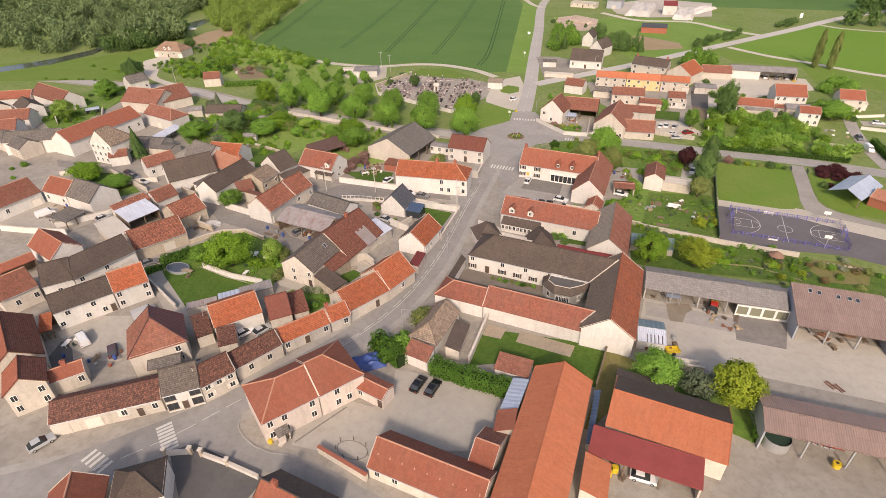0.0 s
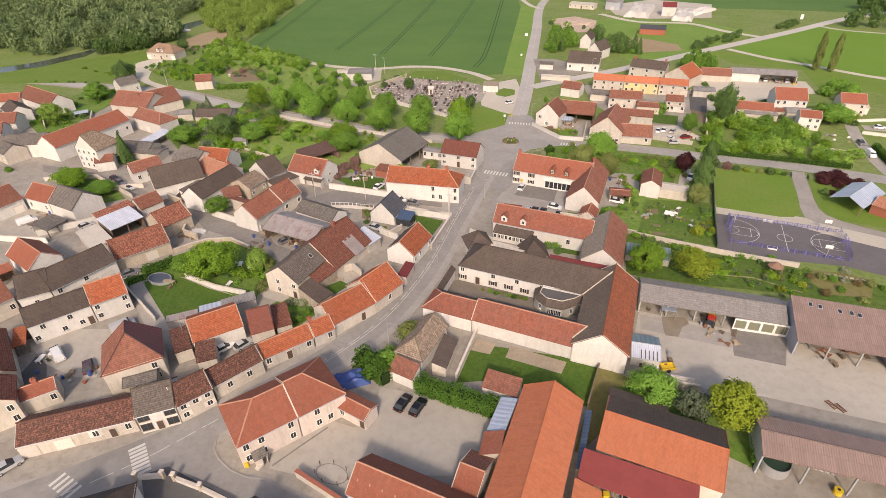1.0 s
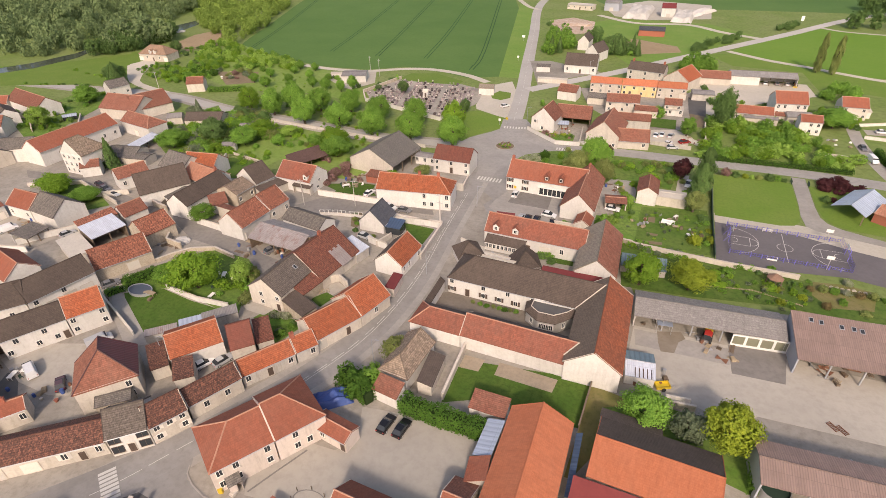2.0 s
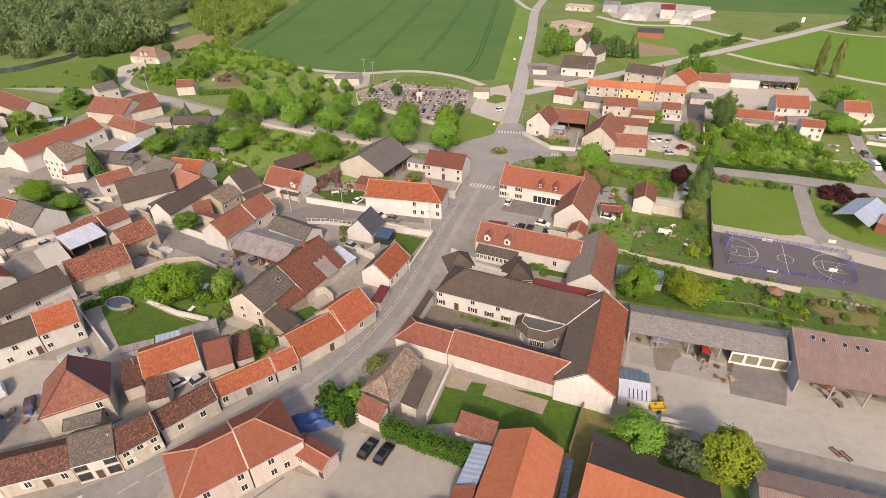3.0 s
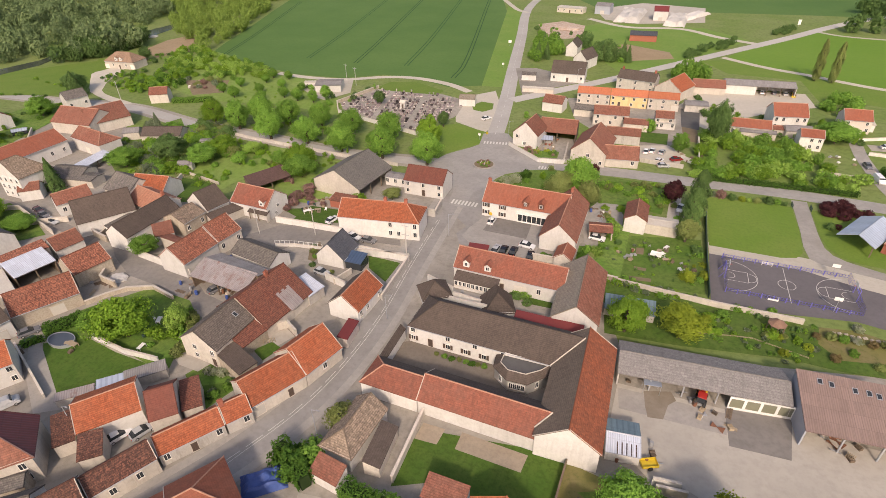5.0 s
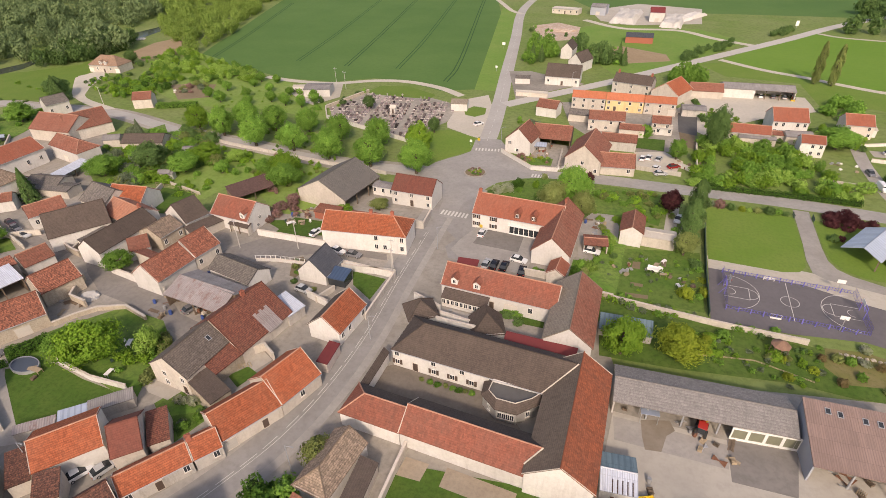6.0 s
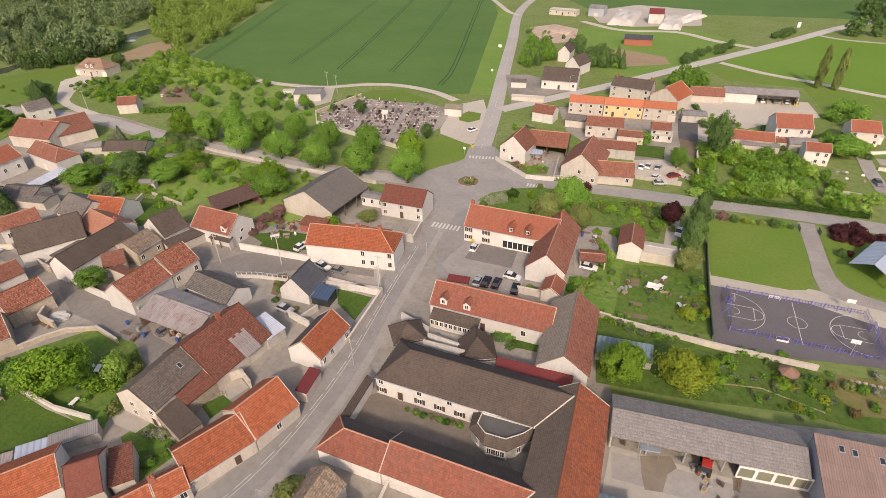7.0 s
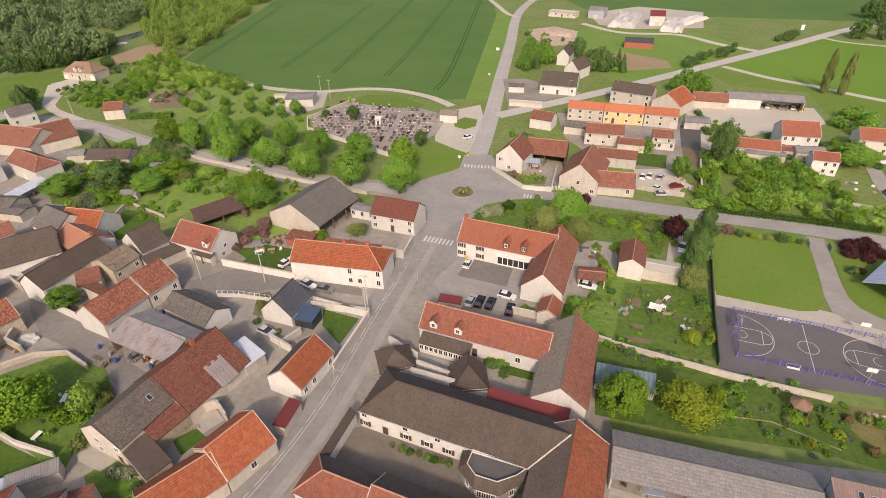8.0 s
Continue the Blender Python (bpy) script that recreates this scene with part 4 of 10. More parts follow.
def car_parts(col, kind):
    """A parked car built once for each colour and kind; its nose points along +x."""
    ob = thing("car", 0, 0)
    van = kind == "van"
    ln, wd, ht = (5.0, 1.95, 2.0) if van else (4.2, 1.78, 1.5)
    h = ln / 2
    if van:
        low = [(-h, 0.35), (h, 0.35), (h, 0.8), (h - 0.25, 1.05), (h - 0.8, 1.15), (-h, 1.15)]
        cab = [(-h + 0.02, 1.15), (h - 0.8, 1.15), (h - 1.35, ht - 0.08), (h - 1.7, ht), (-h + 0.1, ht)]
    else:
        low = [(-h, 0.3), (h, 0.3), (h, 0.62), (h - 0.15, 0.78), (h - 1.1, 0.92), (-h + 0.1, 0.95), (-h, 0.7)]
        cab = [(-h + 0.18, 0.93), (h - 1.1, 0.92), (h - 1.85, ht - 0.05), (h - 2.2, ht), (-h + 0.75, ht - 0.02)]

    def extrude(prof, w0, w1):
        bm = bmesh.new()
        zmin, zmax = min(p[1] for p in prof), max(p[1] for p in prof)
        wid = lambda z: (w0 + (w1 - w0) * (z - zmin) / (zmax - zmin)) / 2
        a = [bm.verts.new((px, -wid(pz), pz)) for px, pz in prof]
        b = [bm.verts.new((px, wid(pz), pz)) for px, pz in prof]
        bm.faces.new(a)
        bm.faces.new(b[::-1])
        for i in range(len(prof)):
            j = (i + 1) % len(prof)
            bm.faces.new((a[i], b[i], b[j], a[j]))
        bmesh.ops.recalc_face_normals(bm, faces=bm.faces[:])
        bmesh.ops.bevel(bm, geom=bm.edges[:], offset=0.07, segments=2, affect="EDGES")
        return bm

    body = part("body", extrude(low, wd, wd * 0.95), col, ob)
    part("cabin", extrude(cab, wd * 0.93, wd * 0.74), col if van else "glass", ob)
    bm = bmesh.new()
    if van:
        box(bm, h - 1.25, -wd * 0.4, 1.3, h - 0.98, wd * 0.4, 1.8)
        part("windscreen", bm, "glass", ob)
    else:
        box(bm, -h + 0.85, -wd * 0.37, ht - 0.06, h - 2.05, wd * 0.37, ht + 0.015)
        bmesh.ops.bevel(bm, geom=bm.edges[:], offset=0.03, segments=1, affect="EDGES")
        part("roof", bm, col, ob)
    for sx in (-h + 0.8, h - 0.8):
        for sy in (-1, 1):
            bm = bmesh.new()
            tube(bm, (sx, sy * (wd / 2 - 0.2), 0.32), (sx, sy * (wd / 2 + 0.01), 0.32), 0.32, 0.31, 14)
            wh = part("wheel", bm, "rubber", ob)
            bm = bmesh.new()
            tube(bm, (sx, sy * (wd / 2), 0.32), (sx, sy * (wd / 2 + 0.025), 0.32), 0.2, 0.18, 10)
            part("rim", bm, "steel", wh)
    for sy in (-1, 1):
        bm = bmesh.new()
        box(bm, h - 0.08, sy * wd * 0.36 - 0.16, 0.6, h + 0.01, sy * wd * 0.36 + 0.16, 0.74)
        part("headlight", bm, "steel", ob)
        bm = bmesh.new()
        box(bm, -h - 0.01, sy * wd * 0.38 - 0.12, 0.68, -h + 0.08, sy * wd * 0.38 + 0.12, 0.86)
        part("tail_light", bm, "paint_red", ob)
    return ob


def car(x, y, ang, col="car_grey", kind="car", where="parked beside the houses"):
    names = {"car_black": "black", "car_white": "white", "car_grey": "dark grey", "car_silver": "silver grey", "car_blue": "dark blue", "car_red": "red", "car_purple": "dark plum"}
    label = f"{names[col]} {'van' if kind == 'van' else 'hatchback car'} {where}"
    if (col, kind) not in CARS:
        CARS[col, kind] = car_parts(col, kind)
        ob = CARS[col, kind]
        ob.matrix_basis = pose(x, y, 0.05, 0, 0, ang)
    else:
        ob = copy_thing(CARS[col, kind], pose(x, y, 0.05, 0, 0, ang))
    return tagged(ob, label, "van" if kind == "van" else "car")


# ---- the land ----
bm = bmesh.new()
ring = [bm.verts.new((3500 * math.cos(a * math.pi / 32), 250 + 3500 * math.sin(a * math.pi / 32), 0)) for a in range(64)]
bm.faces.new(ring)
tagged(part("ground", bm, "terrain", None), "rough green land reaching to the horizon", "ground", "", "structure")


# ---- single things ----
def boxy(ob, name, mat, x0, y0, z0, x1, y1, z1, bev=0.0, label=""):
    bm = bmesh.new()
    box(bm, x0, y0, z0, x1, y1, z1)
    if bev:
        bmesh.ops.bevel(bm, geom=bm.edges[:], offset=bev, segments=1, affect="EDGES")
    return part(name, bm, mat, ob, label)


def rod(ob, name, mat, p, q, r0, r1=None, n=8, label=""):
    bm = bmesh.new()
    tube(bm, p, q, r0, r0 if r1 is None else r1, n)
    return part(name, bm, mat, ob, label)


def utility_pole(x, y, h=8.5, ang=0.0):
    ob = thing("utility_pole", x, y, ang, 0, "grey concrete utility pole beside the street", "pole")
    rod(ob, "pole", "block", (0, 0, 0), (0, 0, h), 0.13, 0.08)
    boxy(ob, "crossarm", "zinc", -0.9, -0.06, h - 0.6, 0.9, 0.06, h - 0.48)
    for s in (-0.75, 0, 0.75):
        rod(ob, "insulator", "paint_white", (s, 0, h - 0.48), (s, 0, h - 0.28), 0.05, 0.05, 6)


def street_lamp(x, y, h=6.5, ang=0.0):
    ob = thing("street_lamp", x, y, ang, 0, "slim grey street lamp with a bent arm", "street lamp")
    rod(ob, "pole", "zinc", (0, 0, 0), (0, 0, h), 0.09, 0.06)
    rod(ob, "arm", "zinc", (0, 0, h - 0.05), (1.1, 0, h + 0.3), 0.05, 0.04)
    boxy(ob, "lamp_head", "grey_paint", 0.9, -0.12, h + 0.22, 1.6, 0.12, h + 0.36, 0.04)


def road_sign(x, y, ang=0.0, mat="paint_yellow", h=2.6, w=0.9, tall=0.9):
    ob = thing("road_sign", x, y, ang, 0, "small plain road sign on a steel post", "sign")
    rod(ob, "post", "steel", (0, 0, 0), (0, 0, h), 0.05)
    boxy(ob, "panel", mat, -w / 2, -0.08, h - tall, w / 2, -0.05, h, 0.01)


def roundabout(x, y, r=3.6):
    ob = thing("traffic_island", x, y, 0, 0, "planted roundabout island with low kerb and flowers", "traffic island", "", "structure")
    bm = bmesh.new()
    n = 40
    rings = []
    for rad, z in ((r, 0.05), (r, 0.28), (r - 0.35, 0.30), (r - 0.4, 0.22)):
        rings.append([bm.verts.new((rad * math.cos(2 * math.pi * k / n), rad * math.sin(2 * math.pi * k / n), z)) for k in range(n)])
    for a, b in zip(rings, rings[1:]):
        for k in range(n):
            bm.faces.new((a[k], a[(k + 1) % n], b[(k + 1) % n], b[k]))
    part("kerb", bm, "pavement", ob)
    bm = bmesh.new()
    top = [bm.verts.new(((r - 0.4) * math.cos(2 * math.pi * k / n), (r - 0.4) * math.sin(2 * math.pi * k / n), 0.24)) for k in range(n)]
    mid = bm.verts.new((0, 0, 0.55))
    for k in range(n):
        bm.faces.new((top[k], top[(k + 1) % n], mid))
    part("soil_bed", bm, "soil", ob)
    rng = random.Random(4)
    for k in range(34):
        a, d = rng.uniform(0, 6.28), rng.uniform(0.3, r - 0.7)
        s = rng.uniform(0.25, 0.55)
        p = hang("plant", crown_mesh("broad", rng.choice(["leaf_green", "leaf_bright", "leaf_pink", "leaf_yellow", "leaf_dark"]), k % 3, 260, 0.2), ob)
        p.matrix_basis = Matrix.LocRotScale((d * math.cos(a), d * math.sin(a), 0.4 + s * 0.3), None, (s, s, s * 0.8))
    for k in range(5):
        a = k * 1.3
        rod(ob, "stake", "paint_white", (1.2 * math.cos(a), 1.2 * math.sin(a), 0.3), (1.2 * math.cos(a), 1.2 * math.sin(a), 1.3), 0.04)


def court_fence(x0, y0, x1, y1):
    """Blue sports cage: low side rails, high ends with goals and hoops, lines on the tarmac."""
    ob = thing("sports_cage", 0, 0, 0, 0, "blue steel multi-sports cage around the tarmac court", "sports cage")
    post = shared(("post", "court"), lambda b: (box(b, -0.07, -0.07, 0, 0.07, 0.07, 1.25), box(b, -0.14, -0.14, 0, 0.14, 0.14, 0.05)), "fence_blue")
    panel_bm = lambda b: bar_panel(b, 2.24, 1.0, 5, (0.35, 1.0))
    panel = shared(("panel", "court"), panel_bm, "fence_blue")
    tall_bm = lambda b: bar_panel(b, 2.44, 2.0, 9, (0.1, 1.1, 2.0))
    tall = shared(("panel", "court_tall"), tall_bm, "fence_blue")
    n = int((x1 - x0) / 2.3)
    st = (x1 - x0) / n
    for yy, up in ((y0, False), (y1, True)):
        for k in range(n):
            hang("panel", panel, ob, Matrix.Translation((x0 + st * (k + 0.5), yy, 0.1)) @ Matrix.Diagonal((st / 2.3, 1, 1, 1)))
            hang("post", post, ob, pose(x0 + st * k, yy, 0.1))
    m = int((y1 - y0) / 2.45)
    sy = (y1 - y0) / m
    for xx in (x0, x1):
        for k in range(m):
            if abs(k - (m - 1) / 2) > 0.9:
                hang("panel", tall, ob, pose(xx, y0 + sy * (k + 0.5), 0.1, 0, 0, 90))
    ym = (y0 + y1) / 2
    for xx, s in ((x0, 1), (x1, -1)):
        for dy in (-1.6, 1.6):
            rod(ob, "goal_post", "fence_blue", (xx, ym + dy, 0.1), (xx, ym + dy, 2.9), 0.08)
            rod(ob, "goal_stay", "fence_blue", (xx, ym + dy, 2.2), (xx - s * 1.1, ym + dy, 0.1), 0.05)
        rod(ob, "crossbar", "fence_blue", (xx, ym - 1.6, 2.2), (xx, ym + 1.6, 2.2), 0.08)
        rod(ob, "crossbar", "fence_blue", (xx, ym - 1.6, 2.9), (xx, ym + 1.6, 2.9), 0.08)
        boxy(ob, "backboard", "paint_white", xx + s * 0.5, ym - 0.9, 2.9, xx + s * 0.56, ym + 0.9, 3.9)
        bm = bmesh.new()
        for k in range(14):
            a, b = 2 * math.pi * k / 14, 2 * math.pi * (k + 1) / 14
            tube(bm, (xx + s * 0.85 + 0.23 * math.cos(a), ym + 0.23 * math.sin(a), 3.05), (xx + s * 0.85 + 0.23 * math.cos(b), ym + 0.23 * math.sin(b), 3.05), 0.025, 0.025, 5)
        part("hoop", bm, "paint_red", ob)
        rod(ob, "arm", "steel", (xx, ym, 2.9), (xx + s * 0.5, ym, 3.3), 0.06)
    for u, yy, s in ((0.88, y1, -1), (0.8, y0, 1)):
        xx = x0 + (x1 - x0) * u
        rod(ob, "hoop_pole", "steel", (xx, yy, 0.1), (xx, yy, 3.2), 0.08)
        boxy(ob, "backboard", "paint_white", xx - 0.8, yy + s * 0.3, 2.8, xx + 0.8, yy + s * 0.36, 3.7)
        rod(ob, "arm", "steel", (xx, yy, 3.1), (xx, yy + s * 0.32, 3.2), 0.05)
    for u, yy, s in ((0.37, y1, -1), (0.36, y0, 1)):
        xx = x0 + (x1 - x0) * u
        rod(ob, "side_goal", "paint_white", (xx - 1.1, yy + s * 0.2, 1.0), (xx + 1.1, yy + s * 0.2, 1.0), 0.06)
        for dx in (-1.1, 1.1):
            rod(ob, "goal_post", "paint_white", (xx + dx, yy + s * 0.2, 0.1), (xx + dx, yy + s * 0.2, 1.0), 0.06)
        boxy(ob, "goal_back", "paint_white", xx - 1.05, yy - s * 0.25, 0.15, xx + 1.05, yy - s * 0.22, 0.6)

    def line(name, pts):
        bm = bmesh.new()
        for a, b in zip(pts, pts[1:]):
            a, b = Vector(a), Vector(b)
            n2 = (b - a).normalized()
            n2 = Vector((-n2.y, n2.x)) * 0.06
            bm.faces.new([bm.verts.new((*p, 0.0)) for p in (a - n2, b - n2, b + n2, a + n2)])
        bmesh.ops.recalc_face_normals(bm, faces=bm.faces[:])
        if sum(f.normal.z for f in bm.faces) < 0:
            bmesh.ops.reverse_faces(bm, faces=bm.faces[:])
        o = part(name, bm, "marking", None)
        o.location.z = 0.125
        return tagged(o, "white painted line on the sports court", "court line", "", "structure")

    xm = (x0 + x1) / 2
    arc = lambda cx, cy, r, a0, a1, k=24: [(cx + r * math.cos(radians(a0 + (a1 - a0) * i / k)), cy + r * math.sin(radians(a0 + (a1 - a0) * i / k))) for i in range(k + 1)]
    line("halfway_line", [(xm, y0 + 0.1), (xm, y1 - 0.1)])
    line("centre_circle", arc(xm, ym, 1.8, 0, 360, 32))
    for xx, s, a in ((x0, 1, 0), (x1, -1, 180)):
        line("free_throw_lane", [(xx, ym - 2.1), (xx + s * 5.2, ym - 2.1), (xx + s * 5.2, ym + 2.1), (xx, ym + 2.1)])
        line("free_throw_arc", arc(xx + s * 5.2, ym, 1.8, a - 90, a + 90))
        line("three_point_arc", arc(xx + s * 1.0, ym, 6.2, a - 88, a + 88, 32))
        line("goal_arc", arc(xx + s * 1.2, ym, 1.2, a - 90, a + 90))


GRAVES = {}


def grave(x, y, ang, v):
    """A tomb: slab on a plinth with a headstone, three sorts."""
    if v not in GRAVES:
        ob = thing("grave", x, y, ang, 0.04, "granite grave slab with headstone in the cemetery", "grave", "graves in the cemetery")
        boxy(ob, "plinth", "tomb_pale", -0.6, -1.15, 0, 0.6, 1.15, 0.25, 0.02)
        boxy(ob, "slab", "tomb", -0.5, -1.05, 0.25, 0.5, 0.95, 0.45, 0.03)
        if v == 0:
            boxy(ob, "headstone", "tomb", -0.5, 0.95, 0.25, 0.5, 1.12, 1.25, 0.05)
        elif v == 1:
            boxy(ob, "cross_upright", "tomb_pale", -0.09, 0.98, 0.25, 0.09, 1.1, 1.6, 0.02)
            boxy(ob, "cross_arm", "tomb_pale", -0.4, 0.985, 1.1, 0.4, 1.095, 1.27, 0.02)
        else:
            boxy(ob, "headstone", "tomb_pale", -0.4, 0.95, 0.25, 0.4, 1.1, 0.95, 0.12)
            p = hang("flowers", crown_mesh("broad", "leaf_pink", 0, 260, 0.2), ob)
            p.matrix_basis = Matrix.LocRotScale((0.1, -0.5, 0.58), None, (0.28, 0.28, 0.2))
        GRAVES[v] = ob
        return ob
    return copy_thing(GRAVES[v], pose(x, y, 0.04, 0, 0, ang))


def graveyard(outline, ang, seed=3):
    rng = random.Random(seed)
    ca, sa = math.cos(radians(ang)), math.sin(radians(ang))
    cx, cy = sum(p[0] for p in outline) / len(outline), sum(p[1] for p in outline) / len(outline)
    for i in range(-22, 23):
        for j in range(-16, 17):
            if i % 9 == 4 or j % 11 == 5 or rng.random() < 0.14:
                continue
            u, v = i * 1.75 + rng.uniform(-0.12, 0.12), j * 3.0 + rng.uniform(-0.2, 0.2)
            x, y = cx + u * ca - v * sa, cy + u * sa + v * ca
            if inside((x, y), outline):
                grave(x, y, ang + rng.choice((0, 180)) + rng.uniform(-3, 3), rng.choice((0, 0, 1, 2)))
    ob = thing("mausoleum", cx, cy + 2, ang, 0.04, "small pale stone mausoleum among the graves", "mausoleum")
    boxy(ob, "body", "white", -1.1, -1.3, 0, 1.1, 1.3, 2.4, 0.03)
    bm = bmesh.new()
    slope(bm, [(-1.3, -1.5, 2.4), (1.3, -1.5, 2.4), (1.3, 0, 3.3), (-1.3, 0, 3.3)], 0)
    slope(bm, [(1.3, 1.5, 2.4), (-1.3, 1.5, 2.4), (-1.3, 0, 3.3), (1.3, 0, 3.3)], 0)
    part("roof", bm, "mortar", ob)
    boxy(ob, "door", "darkwood", -0.4, -1.34, 0, 0.4, -1.3, 1.8)


def tarp(x, y, ang, lx=7.0, ly=4.5, h=1.6):
    """A blue sheet laid over stacked goods, hanging in folds."""
    ob = thing("tarpaulin", x, y, ang, 0, "crumpled blue tarpaulin over stored goods", "tarpaulin")
    bm = bmesh.new()
    n, m = 22, 16
    g = [[None] * (m + 1) for _ in range(n + 1)]
    for i in range(n + 1):
        for j in range(m + 1):
            u, v = i / n * 2 - 1, j / m * 2 - 1
            e = max(abs(u), abs(v))
            q = h * (1 - max(0, (e - 0.62) / 0.38) ** 1.3) * (0.75 + 0.4 * noise.noise(Vector((u * 2, v * 2, 3))))
            g[i][j] = bm.verts.new((u * lx / 2 * (1 + 0.06 * noise.noise(Vector((u * 5, v * 5, 0)))), v * ly / 2, max(0.1, q + 0.1 * noise.noise(Vector((u * 6, v * 6, 9))))))
    for i in range(n):
        for j in range(m):
            bm.faces.new((g[i][j], g[i + 1][j], g[i + 1][j + 1], g[i][j + 1]))
    part("sheet", bm, "tarp_blue", ob)


def ring_pool(x, y, rx, ry, h, water, rim, label, name="pool", posts=0):
    ob = thing(name, x, y, 0, 0, label, name.replace("_", " "))
    n = 32
    circ = lambda s, z: [(rx * s * math.cos(2 * math.pi * k / n), ry * s * math.sin(2 * math.pi * k / n), z) for k in range(n)]
    bm = bmesh.new()
    rings = [[bm.verts.new(p) for p in circ(s, z)] for s, z in ((1.0, 0.0), (1.0, h), (0.93, h), (0.93, h - 0.2))]
    for a, b in zip(rings, rings[1:]):
        for k in range(n):
            bm.faces.new((a[k], a[(k + 1) % n], b[(k + 1) % n], b[k]))
    part("rim", bm, rim, ob)
    bm = bmesh.new()
    bm.faces.new([bm.verts.new(p) for p in circ(0.94, h - 0.12)])
    part("water", bm, water, ob)
    for k in range(posts):
        a = 2 * math.pi * k / posts
        rod(ob, "post", "wood", (rx * 1.05 * math.cos(a), ry * 1.05 * math.sin(a), 0), (rx * 1.05 * math.cos(a), ry * 1.05 * math.sin(a), 1.1), 0.07)


def bay(outer, inner, he=3.0, ht=4.2, label="white polygonal bay with dark tiled skirt roof"):
    """A polygonal extension against a house: white walls, a tiled skirt and a sunk flat roof; plan of its eave and of its roof's upper edge, both from the house round to the house."""
    cx, cy = outer[2][0], outer[0][1]
    ob = thing("bay_extension", cx, cy, 0, 0, label, "house")
    P = [Vector((p[0] - cx, p[1] - cy)) for p in outer]
    T = [Vector((p[0] - cx, p[1] - cy)) for p in inner]
    mid = Vector((sum(p.x for p in P) / len(P), 0.0))
    w = [p + (mid - p).normalized() * 0.35 for p in P]
    w[0].y, w[-1].y = P[0].y, P[-1].y
    n = len(P)
    bm = bmesh.new()
    a, b = [bm.verts.new((*p, 0)) for p in w], [bm.verts.new((*p, he + 0.15)) for p in w]
    for k in range(n - 1):
        bm.faces.new((a[k], a[k + 1], b[k + 1], b[k]))
    bmesh.ops.solidify(bm, geom=bm.faces[:], thickness=0.25)
    part("wall", bm, "white", ob)
    bm = bmesh.new()
    for k in range(n - 1):
        slope(bm, [(*P[k], he), (*P[k + 1], he), (*T[k + 1], ht), (*T[k], ht)], 0, 0.14)
    part("skirt_roof", bm, "brown", ob)
    bm = bmesh.new()
    for k in range(n - 1):
        tube(bm, (*T[k], ht), (*T[k + 1], ht), 0.09, 0.09, 6)
    part("coping", bm, "mortar", ob)
    bm = bmesh.new()
    bm.faces.new([bm.verts.new((*p, ht - 0.4)) for p in T])
    bmesh.ops.recalc_face_normals(bm, faces=bm.faces[:])
    part("flat_roof", bm, "darktar", ob)
    boxy(ob, "fascia", "white", T[0].x, T[0].y - 0.05, ht - 0.4, T[-1].x, T[0].y + 0.1, ht + 0.25)
    for k in range(n - 1):
        d = w[k + 1] - w[k]
        for f in ((0.2, 0.4, 0.6, 0.8) if d.length > 3.4 and k == 2 else (0.5,)):
            q = w[k] + d * f
            window(ob, pose(q.x, q.y, 0.8, 0, 0, math.degrees(math.atan2(d.y, d.x))), 0.8, 1.4)


def roof_patch(x, y, ang, L, W, he, hr, u0, u1, v0, v1, mat, label):
    """Loose sheets laid over part of a roof's front slope; u along the eave, v up the slope, both from 0 to 1."""
    ob = thing("roof_sheet_patch", x, y, ang, 0, label, "roof sheets")
    n = 5
    for k in range(n):
        a, b = u0 + (u1 - u0) * k / n, u0 + (u1 - u0) * (k + 0.96) / n
        top = v1 - 0.05 * (k % 2)
        bm = bmesh.new()
        zs = lambda v: he + (hr - he) * v + 0.1 + 0.02 * (k % 2)
        slope(bm, [(-L / 2 + L * a, -W / 2 + W / 2 * v0, zs(v0)), (-L / 2 + L * b, -W / 2 + W / 2 * v0, zs(v0)), (-L / 2 + L * b, -W / 2 + W / 2 * top, zs(top)), (-L / 2 + L * a, -W / 2 + W / 2 * top, zs(top))], 0, 0.09)
        part("sheet", bm, mat, ob)
    return ob


def workshop_front(x0, y0, x1, y1, h=2.9, n=4):
    """White framed glazed doors of a workshop."""
    L = math.hypot(x1 - x0, y1 - y0)
    ob = thing("workshop_doors", x0, y0, math.degrees(math.atan2(y1 - y0, x1 - x0)), 0, "white framed glazed workshop doors under the shed", "doors")
    for k in range(n):
        a, b = L * k / n, L * (k + 1) / n
        bm = bmesh.new()
        t = 0.22
        box(bm, a, -0.1, 0, a + t, 0.1, h)
        box(bm, b - t, -0.1, 0, b, 0.1, h)
        box(bm, a + t, -0.1, 0, b - t, 0.1, 0.5)
        box(bm, a + t, -0.1, h - 0.35, b - t, 0.1, h)
        d = part("door", bm, "paint_white", ob)
        boxy(d, "pane", "dull_pane", a + t, -0.03, 0.5, b - t, 0.03, h - 0.35)


